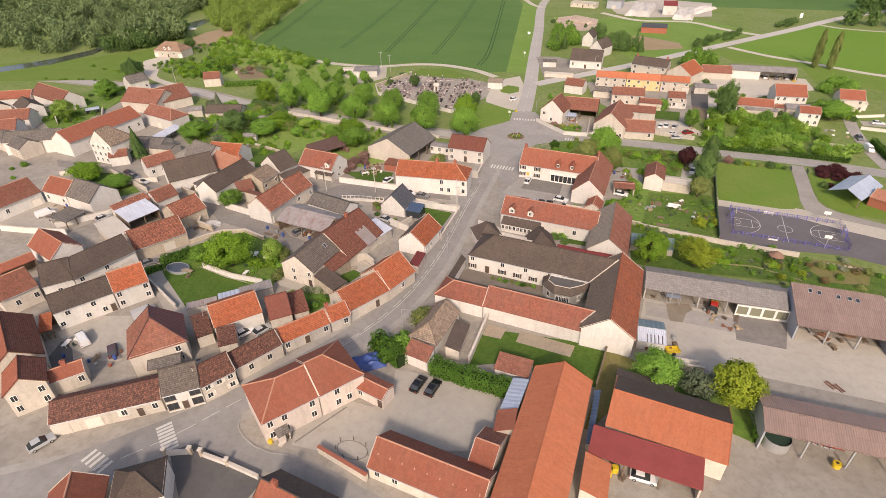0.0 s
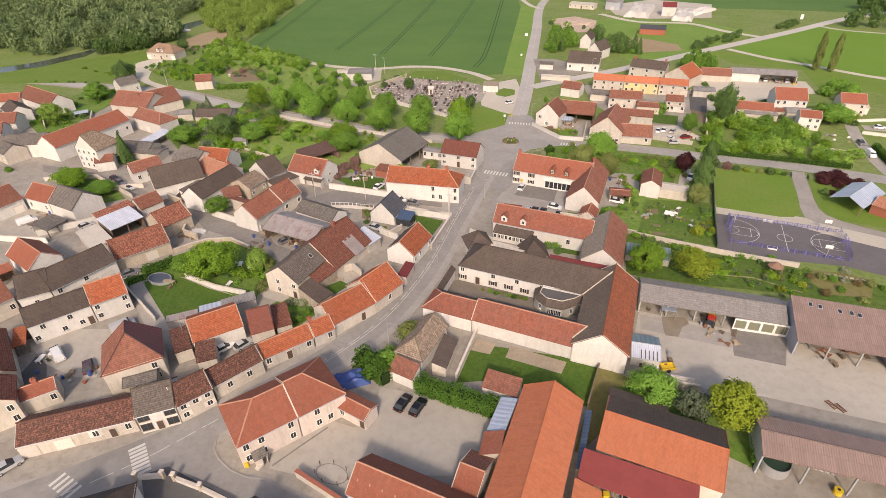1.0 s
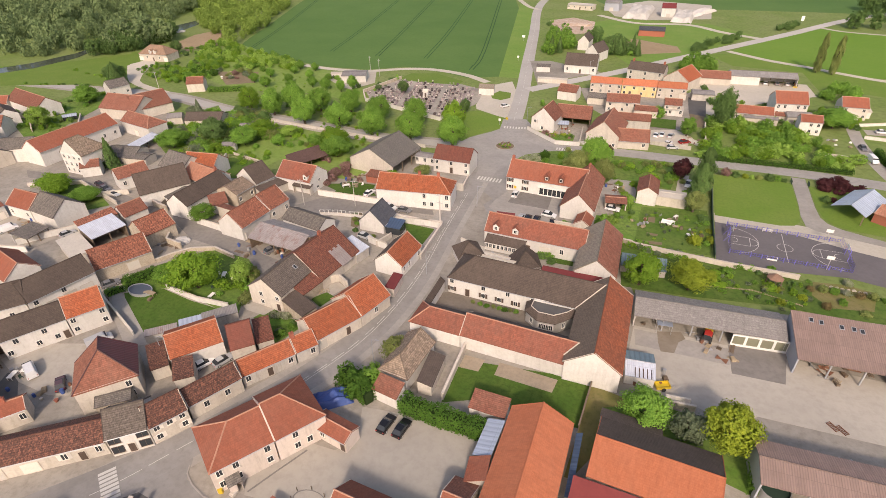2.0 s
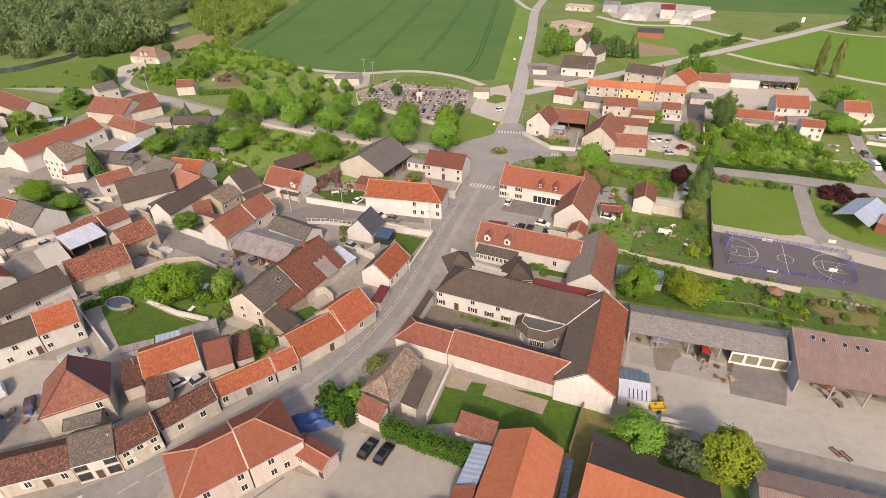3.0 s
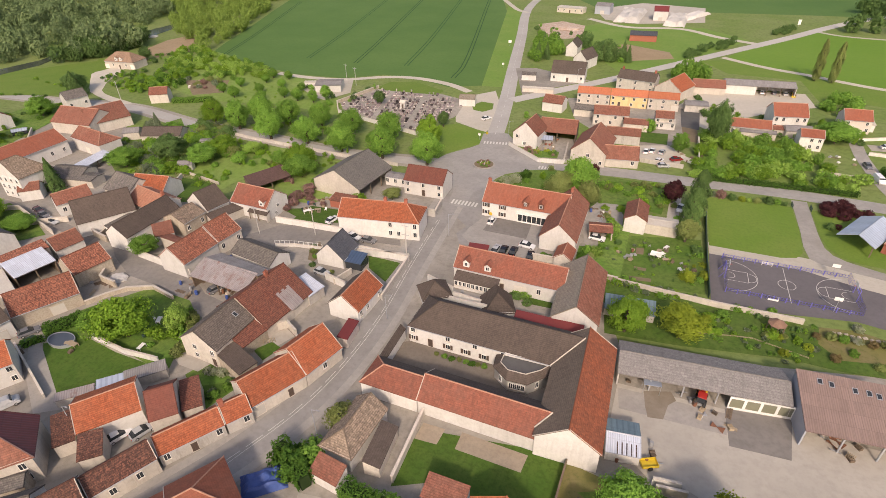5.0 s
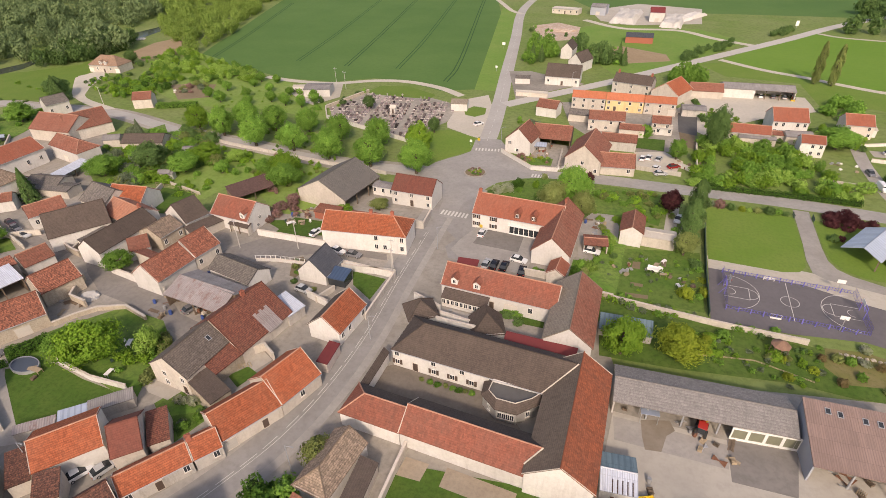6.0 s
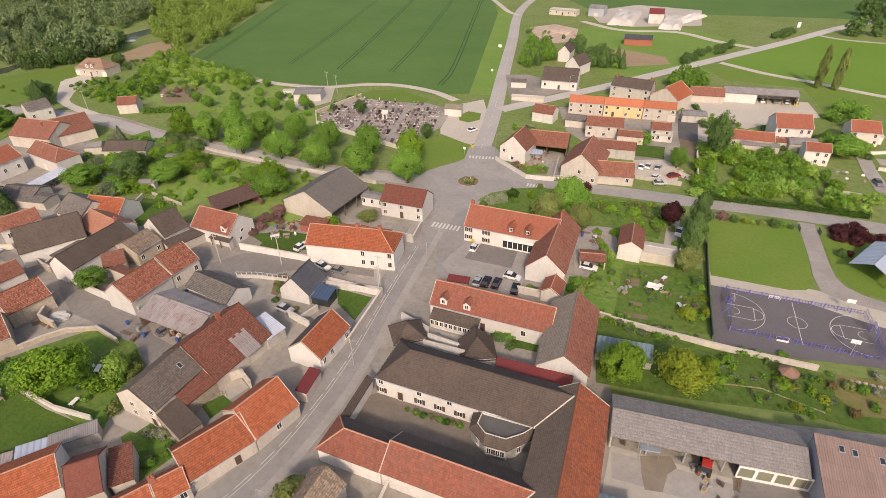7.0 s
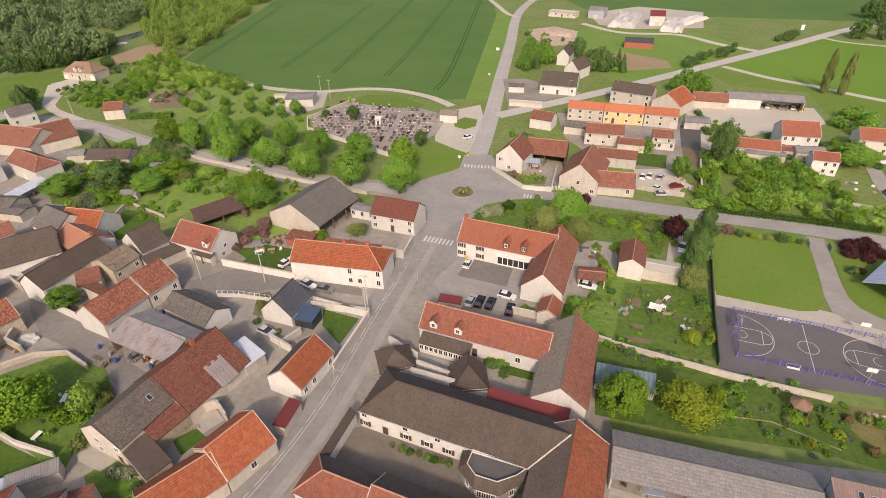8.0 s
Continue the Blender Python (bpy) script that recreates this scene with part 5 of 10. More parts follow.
def tractor(x, y, ang, col="paint_red"):
    ob = thing("tractor", x, y, ang, 0.05, "small red farm tractor with front loader", "tractor")
    boxy(ob, "bonnet", col, 0.2, -0.4, 0.7, 2.0, 0.4, 1.4, 0.1)
    boxy(ob, "chassis", "grey_paint", -1.3, -0.35, 0.5, 1.9, 0.35, 0.75)
    boxy(ob, "cab", "glass", -1.2, -0.65, 0.9, 0.2, 0.65, 2.3, 0.1)
    boxy(ob, "cab_roof", col, -1.3, -0.72, 2.3, 0.3, 0.72, 2.42, 0.04)
    for sx, r in ((-0.8, 0.75), (1.5, 0.48)):
        for sy in (-1, 1):
            w = rod(ob, "wheel", "rubber", (sx, sy * 0.55, r), (sx, sy * 0.95, r), r, r, 16)
            rod(w, "rim", "paint_yellow", (sx, sy * 0.9, r), (sx, sy * 0.97, r), r * 0.55, r * 0.5, 10)
    for sy in (-1, 1):
        rod(ob, "loader_arm", "paint_yellow", (0.3, sy * 0.5, 1.5), (2.9, sy * 0.5, 0.5), 0.08)
    boxy(ob, "bucket", "paint_yellow", 2.7, -0.8, 0.1, 3.3, 0.8, 0.6, 0.05)


def tank(x, y, r=2.2, h=2.0):
    ob = thing("water_tank", x, y, 0, 0, "round dark green open water tank", "tank")
    ring_bm = bmesh.new()
    n = 28
    rings = []
    for s, z in ((1, 0), (1, h), (0.95, h), (0.95, h - 0.4)):
        rings.append([ring_bm.verts.new((r * s * math.cos(2 * math.pi * k / n), r * s * math.sin(2 * math.pi * k / n), z)) for k in range(n)])
    for a, b in zip(rings, rings[1:]):
        for k in range(n):
            ring_bm.faces.new((a[k], a[(k + 1) % n], b[(k + 1) % n], b[k]))
    part("shell", ring_bm, "grey_paint", ob)
    bm = bmesh.new()
    bm.faces.new([bm.verts.new((r * 0.96 * math.cos(2 * math.pi * k / n), r * 0.96 * math.sin(2 * math.pi * k / n), h - 0.35)) for k in range(n)])
    part("cover", bm, "tank_green", ob)


def heap(x, y, r, h, mat="chalk", label="white heap of chalk rubble in the storage yard", ang=0.0, long=1.0):
    bm = bmesh.new()
    bmesh.ops.create_icosphere(bm, subdivisions=4, radius=1.0)
    for v in bm.verts:
        k = 1 + 0.25 * noise.noise(v.co * 1.7 + Vector((x, y, 0))) + 0.1 * noise.noise(v.co * 5 + Vector((x, y, 0)))
        v.co = Vector((v.co.x * r * k * long, v.co.y * r * k, max(-0.05, v.co.z) * h * k))
    ob = part("rubble_mound", bm, mat, None)
    ob.matrix_basis = pose(x, y, 0, 0, 0, ang)
    return tagged(ob, label, "heap")


def spoil_bank(x, y, ang, lx, ly, h):
    """A flat-topped bank of white spoil with ragged shoulders."""
    bm = bmesh.new()
    n, m = 26, 30
    g = [[None] * (m + 1) for _ in range(n + 1)]
    for i in range(n + 1):
        for j in range(m + 1):
            u, v = i / n * 2 - 1, j / m * 2 - 1
            e = max(abs(u), abs(v)) + 0.12 * noise.noise(Vector((u * 3 + x, v * 3 + y, 0)))
            z = h * min(1.0, max(0.0, (1.0 - e) / 0.22)) * (0.8 + 0.35 * noise.noise(Vector((u * 2.2 + x, v * 2.2, 5)))) + 0.02
            g[i][j] = bm.verts.new((u * lx / 2, v * ly / 2, z))
    for i in range(n):
        for j in range(m):
            bm.faces.new((g[i][j], g[i + 1][j], g[i + 1][j + 1], g[i][j + 1]))
    ob = part("spoil_bank", bm, "chalk", None)
    ob.matrix_basis = pose(x, y, 0.04, 0, 0, ang)
    return tagged(ob, "flat-topped bank of white chalk spoil in the storage yard", "heap")


def implement(x, y, ang):
    """A red plough: beam, hitch and a row of shares."""
    ob = thing("plough", x, y, ang, 0.05, "red farm plough parked beside the open shed", "plough")
    rod(ob, "beam", "paint_red", (-1.6, -0.5, 0.9), (1.6, 0.5, 0.9), 0.09)
    rod(ob, "hitch", "paint_red", (1.6, 0.5, 0.9), (2.3, 0.3, 1.2), 0.07)
    for k in range(4):
        f = -1.3 + 0.8 * k
        rod(ob, "shank", "paint_red", (f, f * 0.31, 0.9), (f - 0.25, f * 0.31 + 0.1, 0.25), 0.05)
        boxy(ob, "share", "steel", f - 0.55, f * 0.31, 0.03, f + 0.05, f * 0.31 + 0.3, 0.32, 0.04)


def roller(x, y, ang):
    ob = thing("fuel_tank", x, y, ang, 0.05, "small yellow fuel drum with a dark cap", "drum")
    rod(ob, "drum", "paint_yellow", (0, 0, 0), (0, 0, 0.9), 0.62, 0.62, 18)
    rod(ob, "cap", "rubber", (0, 0, 0.9), (0, 0, 1.0), 0.22, 0.2, 10)


def grating(x, y, ang):
    """A rusty loading grid lying flat."""
    ob = thing("loading_grid", x, y, ang, 0.135, "rusty steel loading grid on the yard", "grid")
    for s in (-1, 1):
        boxy(ob, "side_rail", "rust", -1.0, s * 0.38 - 0.05, 0, 1.0, s * 0.38 + 0.05, 0.12)
    for k in range(7):
        boxy(ob, "bar", "rust", -0.95 + 0.3 * k, -0.33, 0.02, -0.85 + 0.3 * k, 0.33, 0.09)


def shop_front(x, y, ang, W, u0, u1):
    """A glazed shop window with a white canopy band on a house's front."""
    ob = thing("shop_front", x, y, ang, 0.05, "glazed shop front under a white canopy band", "shop front")
    f = -W / 2 + 0.3
    boxy(ob, "canopy_band", "paint_white", u0, f - 0.9, 2.9, u1, f, 3.2, 0.03)
    n = 6
    for k in range(n):
        a, b = u0 + 0.2 + (u1 - u0 - 0.4) * k / n, u0 + 0.2 + (u1 - u0 - 0.4) * (k + 1) / n
        bm = bmesh.new()
        box(bm, a, f - 0.1, 0, a + 0.08, f, 2.85)
        box(bm, b - 0.08, f - 0.1, 0, b, f, 2.85)
        box(bm, a + 0.08, f - 0.1, 0, b - 0.08, f, 0.45)
        box(bm, a + 0.08, f - 0.1, 2.65, b - 0.08, f, 2.85)
        d = part("window", bm, "paint_white", ob)
        boxy(d, "pane", "glass", a + 0.08, f - 0.05, 0.45, b - 0.08, f - 0.02, 2.65)


def gate_pillar(x, y, ang, h=1.7):
    ob = thing("gate_pillar", x, y, ang, 0.03, "pale stone gate pillar with a flat cap", "pillar")
    boxy(ob, "shaft", "stone", -0.28, -0.28, 0, 0.28, 0.28, h, 0.03)
    boxy(ob, "cap", "mortar", -0.38, -0.38, h, 0.38, 0.38, h + 0.14, 0.04)


def roof_vents(x, y, ang, L, W, he, hr, n):
    """A row of clay vent tiles half way up a roof's front slope."""
    tilt = math.degrees(math.atan2(hr - he, W / 2))
    at = pose(x, y, 0, 0, 0, ang)
    def cap(b):
        tube(b, (0, -0.16, 0.0), (0, 0.16, 0.05), 0.12, 0.08, 8)
    for k in range(n):
        ob = new("roof_vent", shared(("roof_vent",), cap, "ridge_tile"))
        ob.matrix_basis = at @ pose(-L / 2 + L * (k + 0.6) / n, -W / 4, (he + hr) / 2 + 0.04, tilt, 0, 0)
        tagged(ob, "small pale clay vent tile on a red roof", "vent", "vents on the long roof")


def porch(x, y, ang):
    """A small lean-to over a side door."""
    ob = thing("porch", x, y, ang, 0.03, "small tiled porch against the pinkish house", "porch")
    bm = bmesh.new()
    slope(bm, [(-1.1, -1.0, 2.1), (1.1, -1.0, 2.1), (1.1, 0.9, 2.8), (-1.1, 0.9, 2.8)], 0, 0.1)
    part("roof", bm, "greytile", ob)
    for sx in (-0.95, 0.85):
        boxy(ob, "side_wall", "pink", sx, -0.85, 0, sx + 0.1, 0.85, 2.1)
    boxy(ob, "front_panel", "pink", -0.85, -0.85, 0, 0.2, -0.75, 2.0)


def canopy(x, y, ang, lx, ly, h):
    """A pale sheet on four legs."""
    ob = thing("canopy", x, y, ang, 0.1, "pale blue plastic canopy over stored goods", "canopy")
    boxy(ob, "sheet", "bluesheet", -lx / 2, -ly / 2, h, lx / 2, ly / 2, h + 0.08, 0.03)
    for sx in (-1, 1):
        for sy in (-1, 1):
            rod(ob, "leg", "steel", (sx * (lx / 2 - 0.1), sy * (ly / 2 - 0.1), 0), (sx * (lx / 2 - 0.1), sy * (ly / 2 - 0.1), h), 0.05)


def clutter(x, y, spread, n, seed, kinds=("crate", "plank", "barrel", "pot", "sack")):
    """Loose things lying about a yard, each on its own, with its parts."""
    rng = random.Random(seed)
    leg = lambda w, d, h, t: [("leg", lambda b, sx=sx, sy=sy: box(b, sx * w - t, sy * d - t, 0, sx * w + t, sy * d + t, h)) for sx in (-1, 1) for sy in (-1, 1)]
    slab = lambda *a: (lambda b: box(b, *a))
    build = {
        "crate": ("crate", [("base", slab(-0.5, -0.35, 0.0, 0.5, 0.35, 0.08))] + [("slat", slab(-0.5 + 0.22 * k, -0.37, 0.08, -0.4 + 0.22 * k, 0.37, 0.6)) for k in range(5)], ("wood", "plank_pale"), "weathered wooden crate lying in the yard", "crate"),
        "plank": ("plank_stack", [("plank", slab(-1.4 + 0.1 * (k % 3), -0.5 + 0.23 * (k % 4), 0.1 * (k // 4), 1.4 - 0.15 * (k % 2), -0.3 + 0.23 * (k % 4), 0.09 + 0.1 * (k // 4))) for k in range(6)], ("plank_pale", "wood"), "stack of loose planks on the ground", "planks"),
        "barrel": ("barrel", [("", lambda b: (tube(b, (0, 0, 0), (0, 0, 0.45), 0.28, 0.33, 12), tube(b, (0, 0, 0.45), (0, 0, 0.9), 0.33, 0.28, 12)))], ("tarp_blue", "grey_paint", "rust"), "standing metal drum in the yard", "barrel"),
        "pot": ("plant_pot", [("", lambda b: tube(b, (0, 0, 0), (0, 0, 0.5), 0.25, 0.38, 10))], ("brick_red", "mortar", "grey_paint"), "terracotta plant pot on the ground", "pot"),
        "sack": ("sack_pile", [("sack", slab(-0.5, -0.35, 0.0, 0.5, 0.35, 0.28)), ("sack", slab(-0.35, -0.45, 0.28, 0.4, 0.2, 0.5))], ("paint_white", "mortar", "grey_paint"), "stacked pale sacks on the ground", "sacks"),
        "table": ("garden_table", [("tabletop", slab(-0.9, -0.45, 0.68, 0.9, 0.45, 0.74))] + leg(0.8, 0.38, 0.68, 0.04), ("paint_white", "plank_pale"), "pale garden table on the grass", "table"),
        "chair": ("garden_chair", [("seat", slab(-0.25, -0.25, 0.4, 0.25, 0.25, 0.46)), ("backrest", slab(-0.25, 0.2, 0.46, 0.25, 0.26, 0.9))] + leg(0.21, 0.21, 0.4, 0.03), ("paint_white", "grey_paint", "tank_green"), "plastic garden chair standing outside", "chair"),
        "bin": ("rubbish_bin", [("body", slab(-0.3, -0.35, 0.0, 0.3, 0.35, 0.95)), ("lid", slab(-0.33, -0.38, 0.95, 0.33, 0.38, 1.05))], ("tank_green", "grey_paint", "paint_yellow"), "plastic wheeled rubbish bin", "bin"),
        "scrap": ("scrap_pile", [("bar", lambda b, k=k: tube(b, (-0.9, 0.1 * k - 0.3, 0.06 + 0.05 * k), (0.9, 0.25 - 0.12 * k, 0.5 - 0.06 * k), 0.06, 0.06, 6)) for k in range(7)], ("rust", "steel"), "tangle of rusty metal bars", "scrap"),
    }
    for _ in range(n):
        kd = rng.choice(kinds)
        name, pieces, mats, label, cat = build[kd]
        mt = rng.choice(mats)
        at = pose(x + rng.uniform(-spread, spread), y + rng.uniform(-spread, spread), 0.035, 0, 0, rng.uniform(0, 360)) @ Matrix.Scale(rng.uniform(0.8, 1.25), 4)
        if len(pieces) == 1:
            ob = new(name, shared((kd, mt), pieces[0][1], mt))
        else:
            ob = new(name)
            for k, (nm, fn) in enumerate(pieces):
                hang(nm, shared((kd, nm, k, mt), fn, mt), ob)
        ob.matrix_basis = at
        tagged(ob, label, cat)


def trailer(x, y, ang, col="paint_yellow", label="small yellow farm trailer parked in the yard"):
    """Small farm trailer: bed, sides, drawbar and two wheels."""
    ob = thing("farm_trailer", x, y, ang, 0.1, label, "trailer")
    boxy(ob, "bed", col, -1.3, -0.8, 0.55, 1.3, 0.8, 0.65)
    for nm, a in (("side_board", (-1.3, -0.8, 0.65, 1.3, -0.74, 1.05)), ("side_board", (-1.3, 0.74, 0.65, 1.3, 0.8, 1.05)), ("end_board", (-1.3, -0.74, 0.65, -1.24, 0.74, 1.05)), ("end_board", (1.24, -0.74, 0.65, 1.3, 0.74, 1.05))):
        boxy(ob, nm, col, *a)
    rod(ob, "drawbar", "steel", (1.2, 0, 0.6), (2.4, 0, 0.3), 0.06)
    for sy in (-0.95, 0.8):
        bm = bmesh.new()
        tube(bm, (0, sy, 0.4), (0, sy + 0.15, 0.4), 0.4, 0.4, 14)
        part("wheel", bm, "rubber", ob)
    return ob


def bar_panel(b, w, h, n, rails):
    """One welded panel: upright bars between level rails, as a single mesh."""
    bar = min(0.09, w / (1.9 * n))
    xs = [-w / 2 + i * (w - bar) / (n - 1) + e for i in range(n) for e in (0, bar)]
    zs = [z + e for z in rails for e in (0, 0.09)]
    vs = [[b.verts.new((u, 0, z)) for z in zs] for u in xs]
    for i in range(len(xs) - 1):
        for j in range(len(zs) - 1):
            if i % 2 == 0 or j % 2 == 0:
                b.faces.new((vs[i][j], vs[i + 1][j], vs[i + 1][j + 1], vs[i][j + 1]))
    bmesh.ops.solidify(b, geom=b.faces[:], thickness=0.05)


def tramlines(line, z=0.11):
    bm = bmesh.new()
    for off in (-0.95, 0.95):
        ps = smooth_line(line, 8.0)
        ns = normals_of(ps)
        rows = [(bm.verts.new((*(p + n * (off - 0.3)), z)), bm.verts.new((*(p + n * (off + 0.3)), z))) for p, n in zip(ps, ns)]
        for a, b in zip(rows, rows[1:]):
            bm.faces.new((a[0], b[0], b[1], a[1]))
    return tagged(part("wheel_track", bm, "croptrack", None), "pair of dark wheel tracks through the crop", "track", "", "structure")


def picket_rail(line, h=1.0, gap=1.6, mat="paint_white"):
    """A light fence of posts and two rails."""
    ob = thing("fence", line[0][0], line[0][1], 0, 0, "light metal railing fence", "fence")
    post = shared(("post", "rail", h, mat), lambda b: box(b, -0.05, -0.05, 0, 0.05, 0.05, h), mat)
    ps = [Vector(p) - Vector(line[0]) for p in line]
    for a, b in zip(ps, ps[1:]):
        k = max(1, int((b - a).length / gap))
        for i in range(k + 1):
            q = a + (b - a) * i / k
            hang("post", post, ob, pose(q.x, q.y, 0.0))
        for z in (0.45, 0.95):
            rod(ob, "rail", mat, (*a, h * z + 0.05), (*b, h * z + 0.05), 0.035, 0.035, 5)


def gazebo(x, y, r=1.8):
    ob = thing("gazebo", x, y, 0, 0, "small wooden garden gazebo with brown shingled roof", "gazebo")
    bm = bmesh.new()
    top = bm.verts.new((0, 0, 3.3))
    ring = [bm.verts.new((r * math.cos(k * math.pi / 4), r * math.sin(k * math.pi / 4), 2.2)) for k in range(8)]
    for k in range(8):
        bm.faces.new((ring[k], ring[(k + 1) % 8], top))
    part("roof", bm, "brickwood", ob)
    for k in range(8):
        a = k * math.pi / 4
        rod(ob, "post", "wood", (r * 0.9 * math.cos(a), r * 0.9 * math.sin(a), 0), (r * 0.9 * math.cos(a), r * 0.9 * math.sin(a), 2.25), 0.07)


# ground
area('village_ground', 'gravel', 0.0213, [(-123.3, 2.8), (-376.2, 94.5), (-277.8, 167.1), (-193.2, 177.0), (-164.6, 150.9), (-117.3, 135.5), (-87.6, 145.5), (-72.0, 168.3), (-52.0, 172.8), (-24.6, 177.8), (-5.1, 165.5), (0.9, 128.1), (6.9, 111.7), (56.8, 121.7), (87.6, 118.5), (69.1, 74.8), (-5.3, 9.6)], 'pale gravel and worn asphalt of the village yards', 'ground')
area('field', 'crop', 0.0226, [(-238.9, 277.6), (-249.6, 304.0), (-266.8, 352.6), (-290.1, 414.0), (-312.1, 475.0), (-391.8, 785.5), (-191.3, 824.3), (-122.0, 493.2), (-107.6, 449.7), (-83.7, 334.9), (-70.4, 270.0), (-85.5, 262.7), (-105.7, 271.5), (-123.6, 272.4), (-141.0, 260.8), (-168.3, 259.8), (-208.4, 271.9)], 'dark green crop field with wheel tracks', 'field')
area('field', 'crop', 0.0239, [(-38.5, 471.9), (-72.8, 532.4), (-49.3, 778.9), (392.9, 857.3), (196.7, 549.3), (136.8, 493.7), (101.6, 492.0), (32.4, 486.0)], 'dark green crop field on the far slope', 'field')
area('meadow', 'meadow', 0.0252, [(37.9, 355.5), (44.7, 368.7), (91.7, 434.7), (121.7, 423.1), (171.4, 403.3), (140.8, 323.9), (95.6, 318.6), (71.8, 332.5), (52.4, 342.3)], 'bright green meadow beside the road', 'field')
area('meadow', 'lawn', 0.0265, [(25.3, 344.3), (38.3, 350.3), (71.3, 329.7), (94.8, 315.4), (134.9, 308.7), (122.4, 276.4), (88.7, 291.0), (70.1, 288.3), (67.6, 320.2), (36.7, 323.6)], 'mown green grass below the farm track', 'field')
area('grass', 'verge', 0.0278, [(-33.6, 430.0), (27.4, 429.5), (52.8, 399.6), (15.0, 336.1), (-11.6, 309.0), (-21.1, 325.4), (-51.6, 407.9)], 'rough grass between the far yards', 'ground')
area('roadside_verge', 'verge', 0.0291, [(-113.0, 473.5), (-97.0, 452.0), (-94.6, 440.0), (-81.8, 377.0), (-67.2, 300.0), (-61.5, 270.0), (-71.1, 268.6)], 'light green roadside grass verge', 'ground')
area('farm_yard', 'track', 0.0304, [(15.3, 281.3), (20.8, 290.2), (35.0, 296.9), (66.3, 299.3), (67.5, 284.3), (53.6, 279.9), (34.7, 260.1), (25.3, 261.7), (23.5, 270.4)], 'pale dusty yard before the sheds', 'ground')
area('soil_patch', 'tilled', 0.0317, [(-31.6, 362.4), (-14.4, 371.2), (9.4, 358.4), (12.0, 345.0), (-8.5, 334.3)], 'bare tan tilled soil', 'ground')
area('building_site', 'rubble', 0.033, [(-76.0, 413.7), (-62.0, 428.0), (-45.0, 416.7), (-42.0, 380.4), (-61.3, 370.2)], 'churned reddish earth with rubble', 'ground')
area('pale_yard', 'yard', 0.0343, [(-47.3, 478.4), (-14.3, 515.0), (31.0, 502.8), (29.5, 447.0), (-12.6, 432.1), (-34.8, 440.7)], 'pale gravel storage yard', 'ground')
area('cemetery_ground', 'gravel', 0.0356, [(-123.6, 226.0), (-119.0, 243.1), (-116.1, 251.7), (-85.2, 252.1), (-69.1, 245.9), (-69.1, 225.8), (-75.0, 211.7), (-76.5, 203.0), (-89.4, 207.0), (-116.8, 215.4)], 'pale gravel of the walled cemetery', 'ground')
area('lawn', 'lawn', 0.0369, [(-117.5, 251.3), (-115.2, 261.8), (-103.0, 265.5), (-85.2, 256.6), (-86.2, 250.3), (-111.5, 249.2)], 'strip of mown grass behind the graves', 'lawn')
area('parking', 'track', 0.0382, [(-68.7, 225.9), (-71.8, 253.4), (-62.8, 263.6), (-55.4, 245.5), (-51.3, 219.4), (-52.6, 213.8), (-66.8, 220.9)], 'pale gravel parking beside the cemetery', 'ground')
area('lawn', 'lawn', 0.0395, [(-72.0, 214.8), (-65.6, 219.0), (-50.4, 213.5), (-50.9, 202.8), (-59.8, 190.3), (-62.3, 178.7), (-69.3, 180.3), (-72.3, 194.0)], 'mown grass beside the roundabout', 'lawn')
blob('lawn', 'lawn', 0.0408, [(-66.8, 241.3), (-64.4, 247.4), (-58.7, 246.5), (-57.1, 239.3), (-60.3, 235.1), (-64.6, 236.3)], 'small oval of mown grass', 'lawn')
blob('rough_grass', 'slope_grass', 0.0421, [(-251.7, 286.2), (-231.4, 283.4), (-182.7, 257.3), (-161.4, 254.6), (-131.0, 235.6), (-115.9, 213.8), (-145.6, 217.1), (-181.8, 212.6), (-216.3, 224.9), (-236.3, 251.0)], 'bright rough grass on the slope below the field', 'ground')
area('house_plots', 'gravel', 0.0434, [(-30.5, 263.5), (17.5, 270.4), (18.7, 223.8), (3.9, 219.0), (-8.8, 221.7), (-22.7, 237.8)], 'pale gravel yards and drives between houses', 'ground')
area('hall_yard', 'track', 0.0447, [(-151.6, 240.7), (-146.2, 254.8), (-135.4, 262.5), (-125.5, 241.1), (-131.7, 228.3), (-139.0, 231.0)], 'pale concrete yard around a flat-roofed hall', 'ground')
strip('track', 'track', 0.046, 4, [(-177.4, 258.9), (-159.9, 256.8), (-139.6, 258.6), (-121.6, 268.5), (-105.7, 271.5), (-87.2, 267.0), (-73.7, 258.7)], 'pale gravel track along the field', 'track')
strip('track', 'track', 0.0473, 4, [(36.0, 354.9), (54.6, 340.1), (71.6, 331.5), (85.0, 323.1), (100.9, 315.1), (133.5, 305.1)], 'pale gravel farm track', 'track')
strip('track', 'track', 0.0486, 3, [(93.2, 435.1), (109.3, 425.1), (153.9, 419.3)], 'pale gravel track along the meadow', 'track')
strip('track', 'track', 0.0499, 5, [(-46.0, 441.5), (-18.6, 420.2), (14.5, 422.7), (35.7, 404.5), (56.2, 391.4)], 'pale gravel track to the storage yard', 'track')
strip('pavement', 'pavement', 0.0512, 9.6, [(-91.4, 12.4), (-83.5, 19.7), (-73.1, 27.2), (-65.9, 36.8), (-61.1, 45.3), (-55.8, 55.0), (-49.9, 66.2), (-45.5, 78.0), (-43.4, 90.1), (-43.0, 105.4), (-44.5, 124.8), (-45.8, 147.2), (-47.0, 170.3)], 'pale worn pavement along the street', 'pavement')
